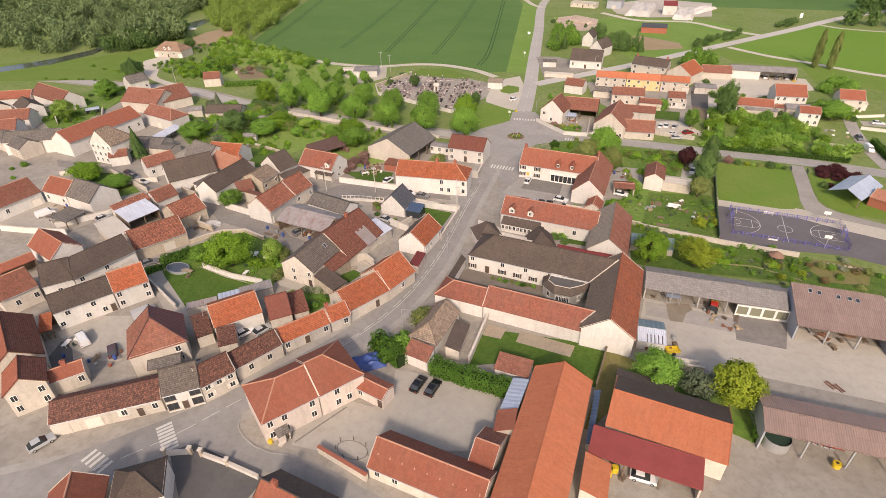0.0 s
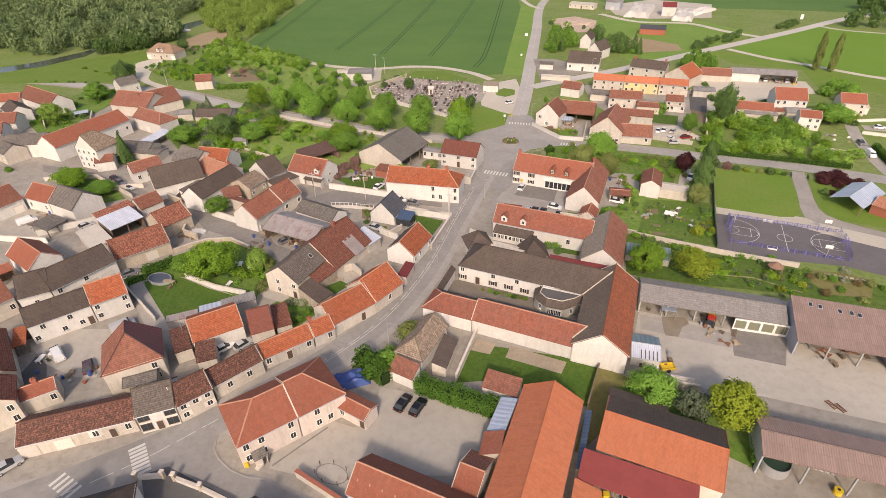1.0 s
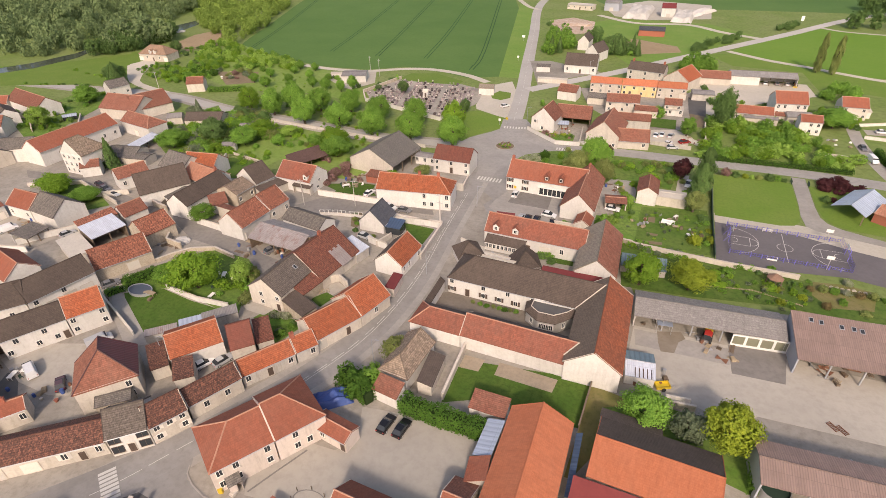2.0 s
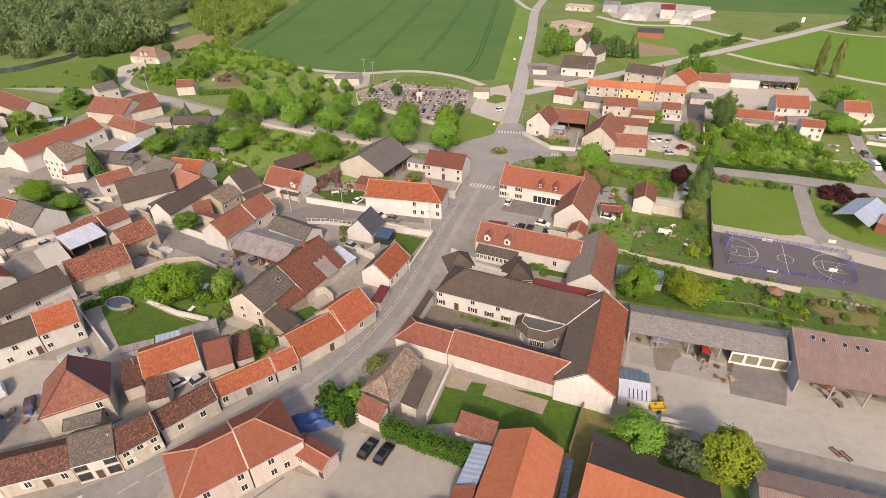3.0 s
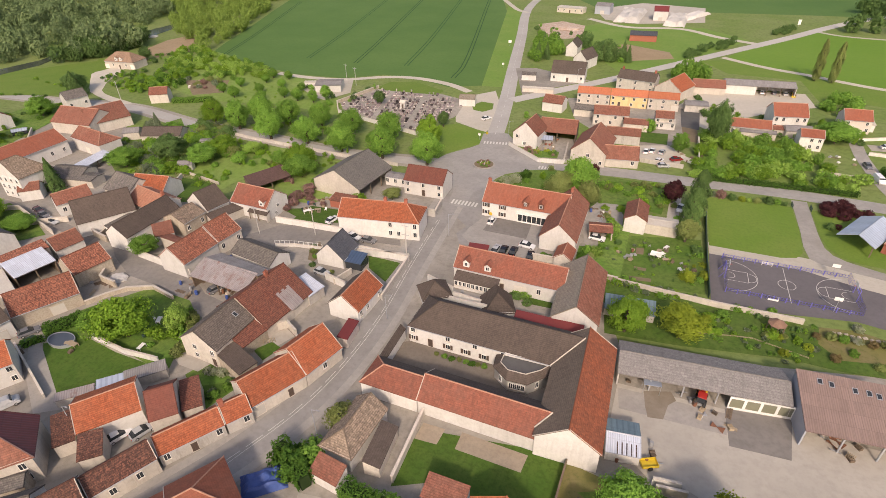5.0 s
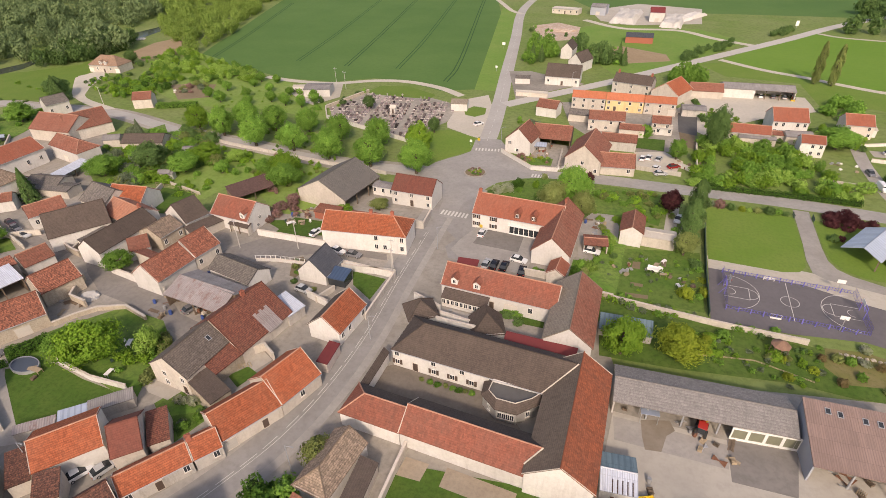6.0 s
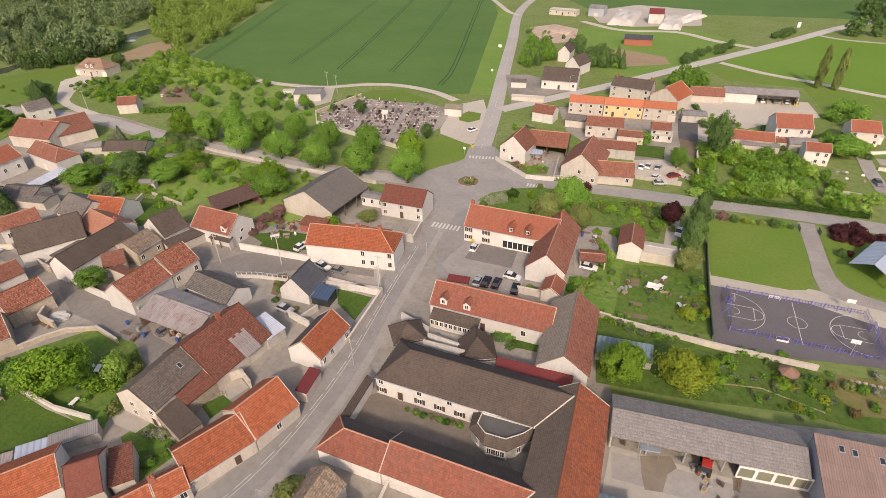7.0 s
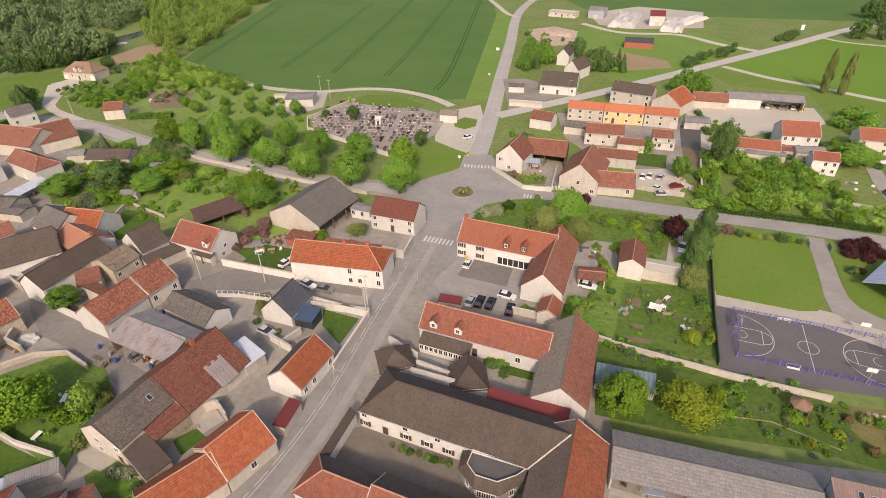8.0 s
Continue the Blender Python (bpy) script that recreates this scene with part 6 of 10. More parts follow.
strip('street', 'asphalt', 0.0525, 6.4, [(-91.4, 12.4), (-83.5, 19.7), (-73.1, 27.2), (-65.9, 36.8), (-61.1, 45.3), (-55.8, 55.0), (-49.9, 66.2), (-45.5, 78.0), (-43.4, 90.1), (-43.0, 105.4), (-44.5, 124.8), (-45.8, 147.2), (-47.2, 174.5)], 'worn grey asphalt village street', 'road')
strip('street', 'road_pale', 0.0538, 6.4, [(-46.4, 187.1), (-48.3, 212.7), (-54.6, 251.7), (-64.0, 300.0), (-78.6, 377.0), (-91.5, 440.0), (-97.0, 484.0), (-97.0, 540.0), (-90.0, 640.0)], 'grey asphalt road leading out between fields', 'road')
strip('track', 'track', 0.0545, 4, [(-92.0, 452.0), (-100.0, 459.0), (-107.0, 470.0), (-122.0, 499.0), (-160.0, 570.0)], 'pale track turning off along the field', 'track')
strip('pavement', 'gravel', 0.0551, 9.5, [(-45.7, 180.5), (-68.0, 181.1), (-93.2, 179.0), (-129.1, 182.7), (-166.1, 185.8), (-208.7, 193.7), (-251.8, 189.6), (-303.5, 185.8), (-355.5, 172.9)], 'pale gravel shoulders of the avenue road', 'pavement')
strip('street', 'road_pale', 0.0564, 5.5, [(-45.7, 180.5), (-68.0, 181.1), (-93.2, 179.0), (-129.1, 182.7), (-166.1, 185.8), (-208.7, 193.7), (-251.8, 189.6), (-303.5, 185.8), (-355.5, 172.9)], 'grey asphalt road beside the row of trees', 'road')
strip('street', 'asphalt', 0.0577, 6.5, [(-42.3, 185.4), (-31.2, 189.1), (-7.1, 193.4), (18.8, 194.2), (42.4, 195.1), (64.6, 194.0), (84.5, 191.7)], 'grey asphalt side road past gardens', 'road')
strip('street', 'road_pale', 0.059, 6.5, [(-52.4, 253.1), (-37.7, 270.6), (-13.2, 299.7), (15.0, 336.1), (42.3, 371.4), (74.0, 412.4), (111.9, 464.1), (152.6, 507.3)], 'grey asphalt road towards the woods', 'road')
blob('roundabout_apron', 'asphalt', 0.0603, [(-62.3, 178.7), (-59.5, 189.6), (-51.1, 201.9), (-52.7, 212.3), (-43.9, 215.1), (-38.2, 205.2), (-28.5, 195.8), (-25.1, 188.5), (-35.8, 181.3), (-39.4, 167.6), (-38.8, 156.1), (-45.9, 156.5), (-49.3, 169.0)], 'asphalt of the small roundabout junction', 'road')
area('junction', 'asphalt', 0.0519, [(-86.0, 20.0), (-72.0, 36.5), (-62.0, 49.0), (-57.2, 45.0), (-55.6, 41.8), (-50.0, 40.6), (-44.0, 41.4), (-36.0, 41.0), (-20.0, 38.6), (-20.0, 34.0), (-46.0, 37.2), (-58.0, 37.2), (-64.0, 33.6), (-72.0, 24.0), (-80.0, 14.0)], 'worn grey asphalt of the street corner', 'road')
area('side_lane', 'lane', 0.0616, [(-92.2, 118.3), (-91.6, 123.0), (-86.1, 130.2), (-77.2, 133.7), (-63.1, 134.0), (-51.3, 134.2), (-50.1, 131.8), (-61.2, 130.8), (-68.8, 128.6), (-76.2, 123.8), (-78.5, 119.9), (-82.8, 113.3)], 'dark asphalt courtyard lane', 'road')
area('side_lane', 'lane', 0.0629, [(-127.3, 111.0), (-120.9, 109.9), (-91.0, 102.7), (-84.2, 98.7), (-74.8, 97.2), (-75.8, 92.3), (-83.7, 94.0), (-95.2, 97.2), (-107.2, 98.3), (-117.2, 103.3)], 'dark asphalt back lane between the gardens', 'road')
area('parking', 'asphalt', 0.0642, [(-38.7, 142.4), (-36.2, 149.2), (-34.6, 153.6), (-20.9, 152.0), (-16.6, 140.2), (-36.1, 137.7)], 'grey asphalt parking in front of the houses', 'road')
area('forecourt', 'darktar', 0.0655, [(-63.8, 34.6), (-61.0, 37.4), (-45.8, 36.3), (-46.1, 32.5), (-42.3, 27.7), (-50.7, 24.5)], 'dark asphalt forecourt', 'road')
area('old_lane', 'lane', 0.0668, [(-193.2, 113.9), (-173.9, 115.5), (-145.7, 111.6), (-129.8, 108.4), (-129.0, 104.7), (-145.1, 108.2), (-168.3, 111.3), (-187.2, 110.0)], 'grey asphalt lane past old houses', 'road')
area('court_surface', 'court', 0.0681, [(23.8, 155.1), (32.6, 154.8), (44.3, 154.3), (55.7, 153.0), (67.7, 152.0), (62.0, 134.8), (51.7, 136.8), (38.1, 134.7), (23.6, 134.2)], 'dark tarmac of the fenced sports court', 'pavement')
area('court_path', 'track', 0.0694, [(23.7, 159.3), (31.9, 159.9), (45.1, 159.4), (57.0, 158.0), (68.6, 154.9), (66.2, 147.6), (55.0, 150.1), (44.1, 153.5), (23.8, 154.0)], 'pale gravel path beside the court', 'pavement')
area('lawn', 'lawn', 0.0707, [(24.2, 185.0), (46.1, 186.4), (46.0, 172.0), (45.6, 165.0), (45.3, 161.6), (43.6, 158.8), (40.0, 157.6), (23.9, 157.9)], 'mown green lawn beside the sports court', 'lawn')
area('park_path', 'pavement', 0.072, [(46.6, 191.0), (50.6, 191.0), (50.5, 181.5), (50.4, 172.0), (50.7, 166.0), (52.0, 162.8), (54.6, 160.8), (60.0, 158.8), (68.0, 156.4), (67.0, 153.9), (55.0, 156.2), (48.6, 157.6), (46.4, 159.4), (45.9, 165.0), (46.3, 172.0)], 'grey tarmac path through the park', 'pavement')
area('lawn', 'lawn', 0.0733, [(50.9, 186.0), (68.0, 186.4), (70.0, 159.6), (57.4, 160.8), (53.6, 162.6), (51.4, 166.3), (50.8, 172.0)], 'mown green lawn around the pavilion', 'lawn')

# lawns and gardens in the village
area('lawn', 'lawn_deep', 0.0746, [(-99.6, 70.4), (-104.6, 74.2), (-97.0, 78.6), (-88.0, 77.4), (-80.6, 77.2), (-74.1, 76.0), (-84.0, 69.6), (-88.6, 64.8)], 'mown back garden lawn', 'lawn')
area('garden_ground', 'garden', 0.0759, [(-110.2, 77.6), (-105.6, 86.1), (-97.9, 96.3), (-85.9, 95.6), (-79.3, 91.0), (-78.5, 85.9), (-73.8, 76.1), (-85.4, 78.0), (-96.5, 79.3), (-102.5, 74.1)], 'green garden ground under trees', 'garden')
area('garden_ground', 'garden', 0.0772, [(-70.4, 77.4), (-68.8, 81.6), (-58.5, 79.1), (-61.0, 71.7)], 'overgrown green garden corner', 'garden')
area('lawn', 'lawn_deep', 0.0785, [(-56.0, 125.1), (-47.0, 124.8), (-47.1, 116.6), (-53.3, 120.3)], 'small walled lawn beside the street', 'lawn')
area('lawn', 'lawn_deep', 0.0798, [(-91.0, 138.4), (-78.8, 143.1), (-70.9, 136.8), (-81.0, 134.4)], 'small garden lawn with sheds', 'lawn')
area('lawn', 'lawn_deep', 0.0811, [(-14.8, 124.4), (-9.1, 124.5), (-8.8, 120.0), (-14.0, 119.9)], 'small courtyard lawn', 'lawn')
area('lawn', 'lawn_deep', 0.0824, [(-23.5, 70.0), (-24.1, 77.8), (-22.8, 81.4), (3.7, 85.1), (3.1, 73.3), (-12.0, 71.4), (-18.4, 72.5)], 'mown lawn behind the long barn', 'lawn')
area('patio', 'slab', 0.0837, [(-23.3, 82.7), (-19.3, 82.7), (-19.6, 79.4), (-23.5, 79.2)], 'pale slab terrace on the lawn', 'pavement')
area('patio', 'slab', 0.085, [(-16.4, 83.1), (-5.0, 82.5), (-5.4, 79.1), (-16.5, 79.6)], 'pale slab terrace on the lawn', 'pavement')
area('rough_grass', 'dry_grass', 0.0863, [(1.0, 83.4), (8.0, 82.3), (9.0, 78.5), (5.4, 72.2), (0.8, 63.0), (-0.2, 63.0), (0.4, 72.3)], 'rough grass between the barns', 'ground')
area('garden_ground', 'garden', 0.0876, [(3.4, 78.8), (12.4, 82.8), (27.0, 82.2), (27.2, 69.6), (23.5, 70.5), (14.1, 74.0)], 'rough green garden between barns', 'garden')
area('garden_ground', 'garden_deep', 0.0889, [(-3.2, 158.1), (4.0, 155.9), (22.0, 159.9), (22.5, 136.1), (5.8, 135.1), (0.1, 136.6)], 'green vegetable garden', 'garden')
area('soil_patch', 'tilled', 0.0902, [(-286.9, 276.0), (-292.7, 301.7), (-287.0, 323.3), (-247.9, 287.3), (-261.5, 279.6), (-263.9, 264.4)], "bare brown earth at the wood's edge", 'ground')
area('soil_patch', 'soil', 0.0915, [(-215.3, 233.7), (-193.3, 240.4), (-182.7, 223.3), (-194.2, 215.9)], 'bare brown earth plot', 'ground')
area('meadow', 'lawn', 0.0928, [(-366.4, 187.5), (-308.1, 229.4), (-292.9, 249.0), (-296.1, 255.0), (-264.7, 242.4), (-261.3, 219.6), (-244.8, 200.2), (-259.5, 195.6), (-329.7, 169.9)], 'mown green grass around a detached house', 'lawn')
area('driveway', 'track', 0.0941, [(-272.4, 228.2), (-272.3, 242.2), (-263.0, 240.9), (-250.7, 218.5), (-237.5, 202.5), (-244.7, 204.0), (-259.1, 215.9)], 'pale gravel driveway', 'road')
area('river', 'river', 0.0954, [(-408.0, 140.0), (-343.0, 195.0), (-331.0, 216.0), (-327.0, 240.0), (-335.0, 275.0), (-330.0, 310.0), (-328.0, 341.4), (-316.7, 334.0), (-312.5, 314.0), (-324.0, 282.0), (-326.0, 258.0), (-316.0, 232.2), (-319.4, 207.5), (-332.8, 187.8), (-395.0, 130.0)], 'grey-green slow river among trees', 'water')
area('courtyard', 'courtpave', 0.0967, [(-34.8, 99.5), (-32.0, 101.9), (-14.8, 101.9), (-4.2, 90.7), (-34.9, 92.3)], 'dark brown paved farm courtyard', 'pavement')
area('yard', 'yard', 0.098, [(6.4, 90.7), (6.9, 103.1), (25.3, 103.2), (36.0, 103.7), (43.9, 102.6), (52.4, 102.6), (76.6, 101.9), (70.1, 85.5), (48.6, 86.8), (28.7, 86.1), (26.0, 81.9), (18.4, 85.0), (13.3, 84.8)], 'pale concrete farm yard', 'pavement')
area('concrete_apron', 'pavement', 0.0993, [(7.0, 102.0), (25.5, 102.3), (24.9, 97.5), (7.7, 97.2)], 'pale concrete apron before the shed', 'pavement')
area('workshop_apron', 'lane', 0.1006, [(24.9, 103.4), (35.4, 104.4), (34.2, 95.8), (25.2, 95.4)], 'dark asphalt apron before the workshop doors', 'pavement')
blob('wet_stain', 'mud', 0.1019, [(11.5, 102.7), (11.9, 99.4), (12.5, 96.9), (15.0, 97.3), (15.7, 100.8), (17.0, 102.3), (16.1, 104.2), (13.5, 103.4)], 'brown wet mud patch on the yard', 'ground')
area('driveway', 'pavement', 0.1032, [(-109.7, 75.0), (-105.1, 74.1), (-85.3, 63.2), (-89.3, 60.7), (-99.3, 66.6)], 'grey concrete side drive', 'road')
area('car_lot', 'track', 0.1045, [(2.5, 218.5), (12.3, 221.7), (18.2, 215.2), (15.8, 204.7), (3.8, 206.4)], 'pale gravel car lot', 'ground')
area('house_plots', 'gravel', 0.1058, [(-25.7, 254.9), (-0.9, 262.7), (15.5, 252.8), (17.4, 241.5), (1.4, 229.8), (-20.4, 235.7)], 'pale gravel yards between houses', 'ground')
area('house_plots', 'gravel', 0.1071, [(-63.5, 302.8), (-53.1, 305.9), (-24.5, 292.0), (-38.8, 275.6), (-49.8, 261.0)], 'pale gravel forecourts', 'ground')
area('house_plots', 'gravel', 0.1084, [(-32.9, 218.7), (-17.3, 216.6), (-17.6, 197.4), (-28.9, 197.6)], 'pale gravel farm court', 'ground')
strip('house_lane', 'pavement', 0.1097, 4.2, [(73.4, 245.0), (72.6, 232.0), (72.8, 222.0), (73.4, 210.0), (75.4, 197.0)], 'pale lane between the houses', 'road')
blob('driveway', 'track', 0.111, [(-273.5, 231.0), (-269.0, 242.1), (-260.1, 237.6), (-251.0, 217.9), (-237.1, 205.2), (-211.7, 198.0), (-222.1, 196.4), (-247.9, 206.6)], 'pale gravel driveway', 'road')
blob('garden_ground', 'slope_grass', 0.1123, [(-138.1, 151.7), (-140.7, 169.4), (-119.1, 176.5), (-95.1, 172.9), (-85.3, 170.0), (-81.7, 148.7), (-89.4, 143.2), (-107.4, 153.9), (-115.4, 149.2), (-116.0, 143.3), (-125.1, 141.3)], 'bright green back gardens', 'garden')
area('yard', 'pavement', 0.1129, [(-9.8, 169.5), (-0.5, 174.0), (2.2, 166.3), (2.6, 157.6), (-6.0, 148.7)], 'worn concrete yard behind the houses', 'pavement')
area('driveway', 'track', 0.1133, [(14.0, 181.0), (17.2, 182.0), (16.2, 165.8), (13.3, 166.2)], 'pale gravel drive to the cottage', 'road')
area('vegetable_bed', 'soil', 0.1136, [(6.9, 142.2), (9.7, 142.2), (9.6, 141.0), (6.9, 140.9)], 'small tilled vegetable bed', 'garden')
area('vegetable_bed', 'soil', 0.1149, [(6.1, 137.8), (11.0, 138.3), (10.9, 136.9), (6.1, 136.4)], 'small tilled vegetable bed', 'garden')
area('vegetable_bed', 'soil', 0.1162, [(6.8, 150.8), (8.6, 151.0), (8.6, 148.0), (6.8, 147.9)], 'small tilled vegetable bed', 'garden')
area('vegetable_bed', 'soil', 0.1175, [(16.5, 244.9), (22.0, 243.0), (22.5, 227.3), (17.4, 227.9)], 'brown tilled vegetable bed', 'garden')
area('yard_patch', 'darktar', 0.1188, [(-103.3, 42.1), (-105.3, 47.4), (-102.2, 47.3), (-97.9, 44.1), (-99.5, 41.1)], 'grey paved terrace', 'pavement')
area('garden_ground', 'garden', 0.1201, [(-250.1, 146.9), (-253.8, 163.3), (-253.3, 179.5), (-240.6, 193.1), (-225.3, 170.8), (-218.7, 146.3), (-218.8, 132.3)], 'green gardens behind the mansion', 'garden')
area('garden_ground', 'garden', 0.1214, [(-174.6, 151.0), (-183.0, 169.2), (-176.3, 189.6), (-156.8, 172.9), (-135.7, 148.1), (-142.3, 143.6), (-157.9, 140.6)], 'green garden under dense trees', 'garden')
area('garden_ground', 'garden', 0.1227, [(-173.5, 108.2), (-172.3, 114.3), (-161.2, 112.5), (-144.1, 104.8), (-148.1, 100.2), (-161.7, 100.2)], 'small green walled garden', 'garden')
area('garden_ground', 'garden_deep', 0.124, [(0.4, 136.3), (5.8, 134.5), (24.9, 131.9), (35.1, 132.6), (49.0, 131.3), (62.6, 130.6), (59.2, 121.2), (46.1, 119.9), (36.5, 120.2), (16.4, 117.0), (3.0, 115.9)], 'long green garden behind the shed', 'garden')
area('soil_patch', 'dry_grass', 0.1253, [(44.0, 132.4), (50.9, 133.5), (56.4, 132.2), (54.3, 124.8), (46.1, 123.1), (42.9, 126.8)], 'dry brownish grass bank', 'ground')
area('farm_yard', 'track', 0.1266, [(15.3, 267.1), (21.8, 285.2), (36.6, 294.5), (64.6, 296.9), (67.6, 280.8), (51.0, 270.3), (36.1, 255.6), (33.2, 239.4), (25.0, 242.2), (17.4, 249.7)], 'pale dusty yard between the houses', 'ground')
area('yard', 'yard', 0.1279, [(-110.3, 49.3), (-108.0, 55.0), (-97.8, 58.7), (-91.3, 53.4), (-88.7, 47.4), (-92.5, 46.1), (-100.8, 46.4)], 'pale worn courtyard', 'pavement')
area('yard', 'yard', 0.1292, [(-45.2, 42.8), (-46.8, 45.4), (-44.0, 50.2), (-41.6, 54.4), (-36.2, 54.6), (-34.0, 58.0), (-36.3, 64.2), (-29.0, 65.2), (-13.4, 64.6), (-13.1, 58.2), (-14.9, 52.8), (-23.2, 49.7), (-30.3, 49.4), (-31.0, 42.4), (-39.0, 43.6)], 'pale gravel parking yard', 'pavement')
area('forecourt', 'pavement', 0.1298, [(-34.6, 151.4), (-36.2, 146.4), (-36.8, 141.6), (-33.4, 138.6), (-16.6, 136.6), (-16.4, 154.2), (-33.2, 156.0)], 'pale worn asphalt before the house and parked cars', 'road')
area('street_corner', 'asphalt', 0.061, [(-41.2, 150.2), (-41.6, 166.0), (-38.4, 172.0), (-32.0, 172.4), (-33.0, 158.0), (-35.0, 151.6), (-37.0, 146.4)], 'grey asphalt corner round the house', 'road')
area('garden_ground', 'garden', 0.1301, [(-37.6, 171.2), (-36.0, 175.8), (-33.4, 180.8), (-29.2, 186.4), (-23.6, 188.8), (-15.0, 190.0), (4.4, 189.4), (14.0, 188.6), (12.0, 170.0), (3.6, 172.4), (-5.6, 171.6), (-8.8, 163.6), (-32.4, 163.2)], 'green garden behind the house', 'garden')
area('garden_ground', 'garden', 0.1303, [(-6.9, 136.8), (-6.9, 147.0), (-1.6, 147.2), (0.2, 158.4), (4.6, 158.0), (4.2, 136.4)], 'overgrown green garden beside the barn', 'garden')
for tx, ty, tr, lf in ((-4.6, 144.6, 1.3, 'leaf_green'), (-2.6, 144.2, 1.5, 'leaf_fresh'), (-5.6, 141.6, 1.2, 'leaf_hedge'), (-1.4, 147.6, 1.0, 'leaf_green'), (0.4, 157.2, 1.9, 'leaf_fresh'), (0.6, 153.6, 1.3, 'leaf_green'), (-3.6, 141.6, 1.2, 'leaf_olive'), (2.2, 151.0, 0.9, 'leaf_dark'), (-13.4, 138.6, 0.9, 'leaf_dark'), (-14.6, 139.2, 0.8, 'leaf_green')):
    tree(tx, ty, tr * 1.7, tr, 'bush', lf, where='beside the barn and its parked van')
area('parking_bay', 'lane', 0.1305, [(-32.4, 146.0), (-20.4, 145.6), (-20.7, 153.1), (-31.7, 153.8)], 'darker asphalt bay before the house', 'road')
area('garden_ground', 'garden', 0.1318, [(-32.5, 202.7), (-22.7, 204.2), (-22.4, 198.6), (-30.1, 197.2)], 'planted front garden of the farm', 'garden')
area('lawn', 'lawn_deep', 0.1331, [(2.1, 232.0), (12.1, 232.8), (12.0, 222.1), (2.8, 222.2)], 'small back garden lawn', 'lawn')
area('parking', 'darktar', 0.1344, [(16.0, 263.7), (23.3, 261.1), (22.8, 240.2), (16.5, 242.2)], 'dark asphalt parking behind the houses', 'road')

# road paint
marking([(-73.1, 27.2), (-65.9, 36.8), (-61.1, 45.3), (-55.8, 55.0), (-49.9, 66.2), (-45.5, 78.0), (-43.4, 90.1), (-43.0, 105.4), (-44.5, 124.8), (-45.8, 147.2)], 0.11, 3.0, 1.3, 0.0)
marking([(-52.0, 60.9), (-49.9, 66.2), (-45.5, 78.0), (-43.4, 90.1), (-43.0, 105.4), (-44.5, 124.8), (-45.8, 147.2)], 0.09, 50, 0, -0.6)
marking([(-48.3, 212.7), (-54.6, 251.7), (-64.0, 300.0), (-78.6, 377.0), (-91.5, 440.0)], 0.14, 3.0, 3.0, 0.0)
zebra(-46.0, 158.7, -37.8, 158.7, 2.6, 8)
zebra(-50.3, 204.0, -40.4, 205.8, 2.2, 9)
zebra(-27.0, 189.7, -21.2, 189.8, 2.2, 6)
zebra(-68.9, 38.5, -63.7, 34.9, 2.6, 8)
zebra(-76.3, 29.4, -70.9, 28.6, 2.6, 5)

# street row
house(-79.6, 38.0, 38.5, 17.7, 6.8, 3.3, 5.3, roof='mossy', wall='cream', front='g.g.sdw')
house(-69.7, 45.4, 41.0, 6.4, 7.5, 4.6, 7.7, roof='mottlegrey', wall='white', front='bdb/b.b', label='white timbered house with grey tiled roof beside the street')
house(-65.9, 49.0, 60.9, 6.4, 5.9, 4.3, 7.0, roof='mossy', wall='cream', front='s.s/sss')
house(-62.8, 56.6, 63.6, 9.8, 5.2, 3.6, 5.8, roof='mossy', wall='cream', front='.w.w.')
house(-58.2, 66.1, 55.7, 10.5, 5.3, 3.0, 5.0, roof='orange', wall='grey', front='w.d.w')
house(-53.9, 72.4, 55.1, 4.6, 5.3, 3.0, 5.1, ch=(0.1,), roof='orange', wall='grey', front='.w')
house(-52.4, 79.8, 63.2, 10.9, 8.3, 3.2, 6.4, roof='orange', wall='cream', front='g..d.')
house(-49.6, 88.5, 73.5, 9.0, 9.7, 3.2, 7.0, roof='orange', wall='cream', front='.w.')
house(-49.2, 106.8, 86.2, 10.3, 7.9, 3.3, 6.6, roof='orange', roof2='brown', wall='white', front='ww.w')
house(-62.6, 121.7, 90.3, 7.6, 8.0, 2.6, 6.6, roof='slate', wall='white', front='.')

# farm compound
# south range: roof2 brown puts the north slopes' shade into the tile colour
house(-30.6, 87.8, -2.2, 11.3, 7.1, 3.5, 5.8, roof='rose', roof2='brown', wall='white', hip='l')
house(-13.7, 87.5, -2.3, 22.6, 7.8, 3.6, 6.3, roof='rose', roof2='brown', wall='white')
house(0.5, 95.0, 90.4, 24.1, 10.7, 4.6, 8.5, roof='barn', wall='white', roof2='brownlight')
house(-16.7, 104.6, -2.1, 33.9, 10.3, 4.4, 8.2, hip='l', roof='brown', wall='white', front='s.d.s.s.s.d.ss..../w...w..w..w.w.....', shutter='darkwood')
house(-19.4, 126.1, -1.9, 25.6, 8.2, 4.0, 7.5, roof='rose', wall='white', front='.....d.g.w..', dorm=(0.12, 0.32))
house(-3.3, 122.1, -88.5, 19.1, 9.7, 4.2, 8.0, roof='palegrey', wall='white', roof2='oldred')
house(-33.7, 114.4, 125.9, 6.0, 6.8, 2.6, 5.5, roof='brown', wall='white', hip='lr')
house(-19.3, 114.5, 114.0, 6.0, 7.0, 2.5, 5.6, roof='brown', wall='white', hip='l')
house(-7.9, 111.3, -0.9, 13.9, 2.8, 3.1, 3.8, shape='mono', roof='redsheet', wall='white')

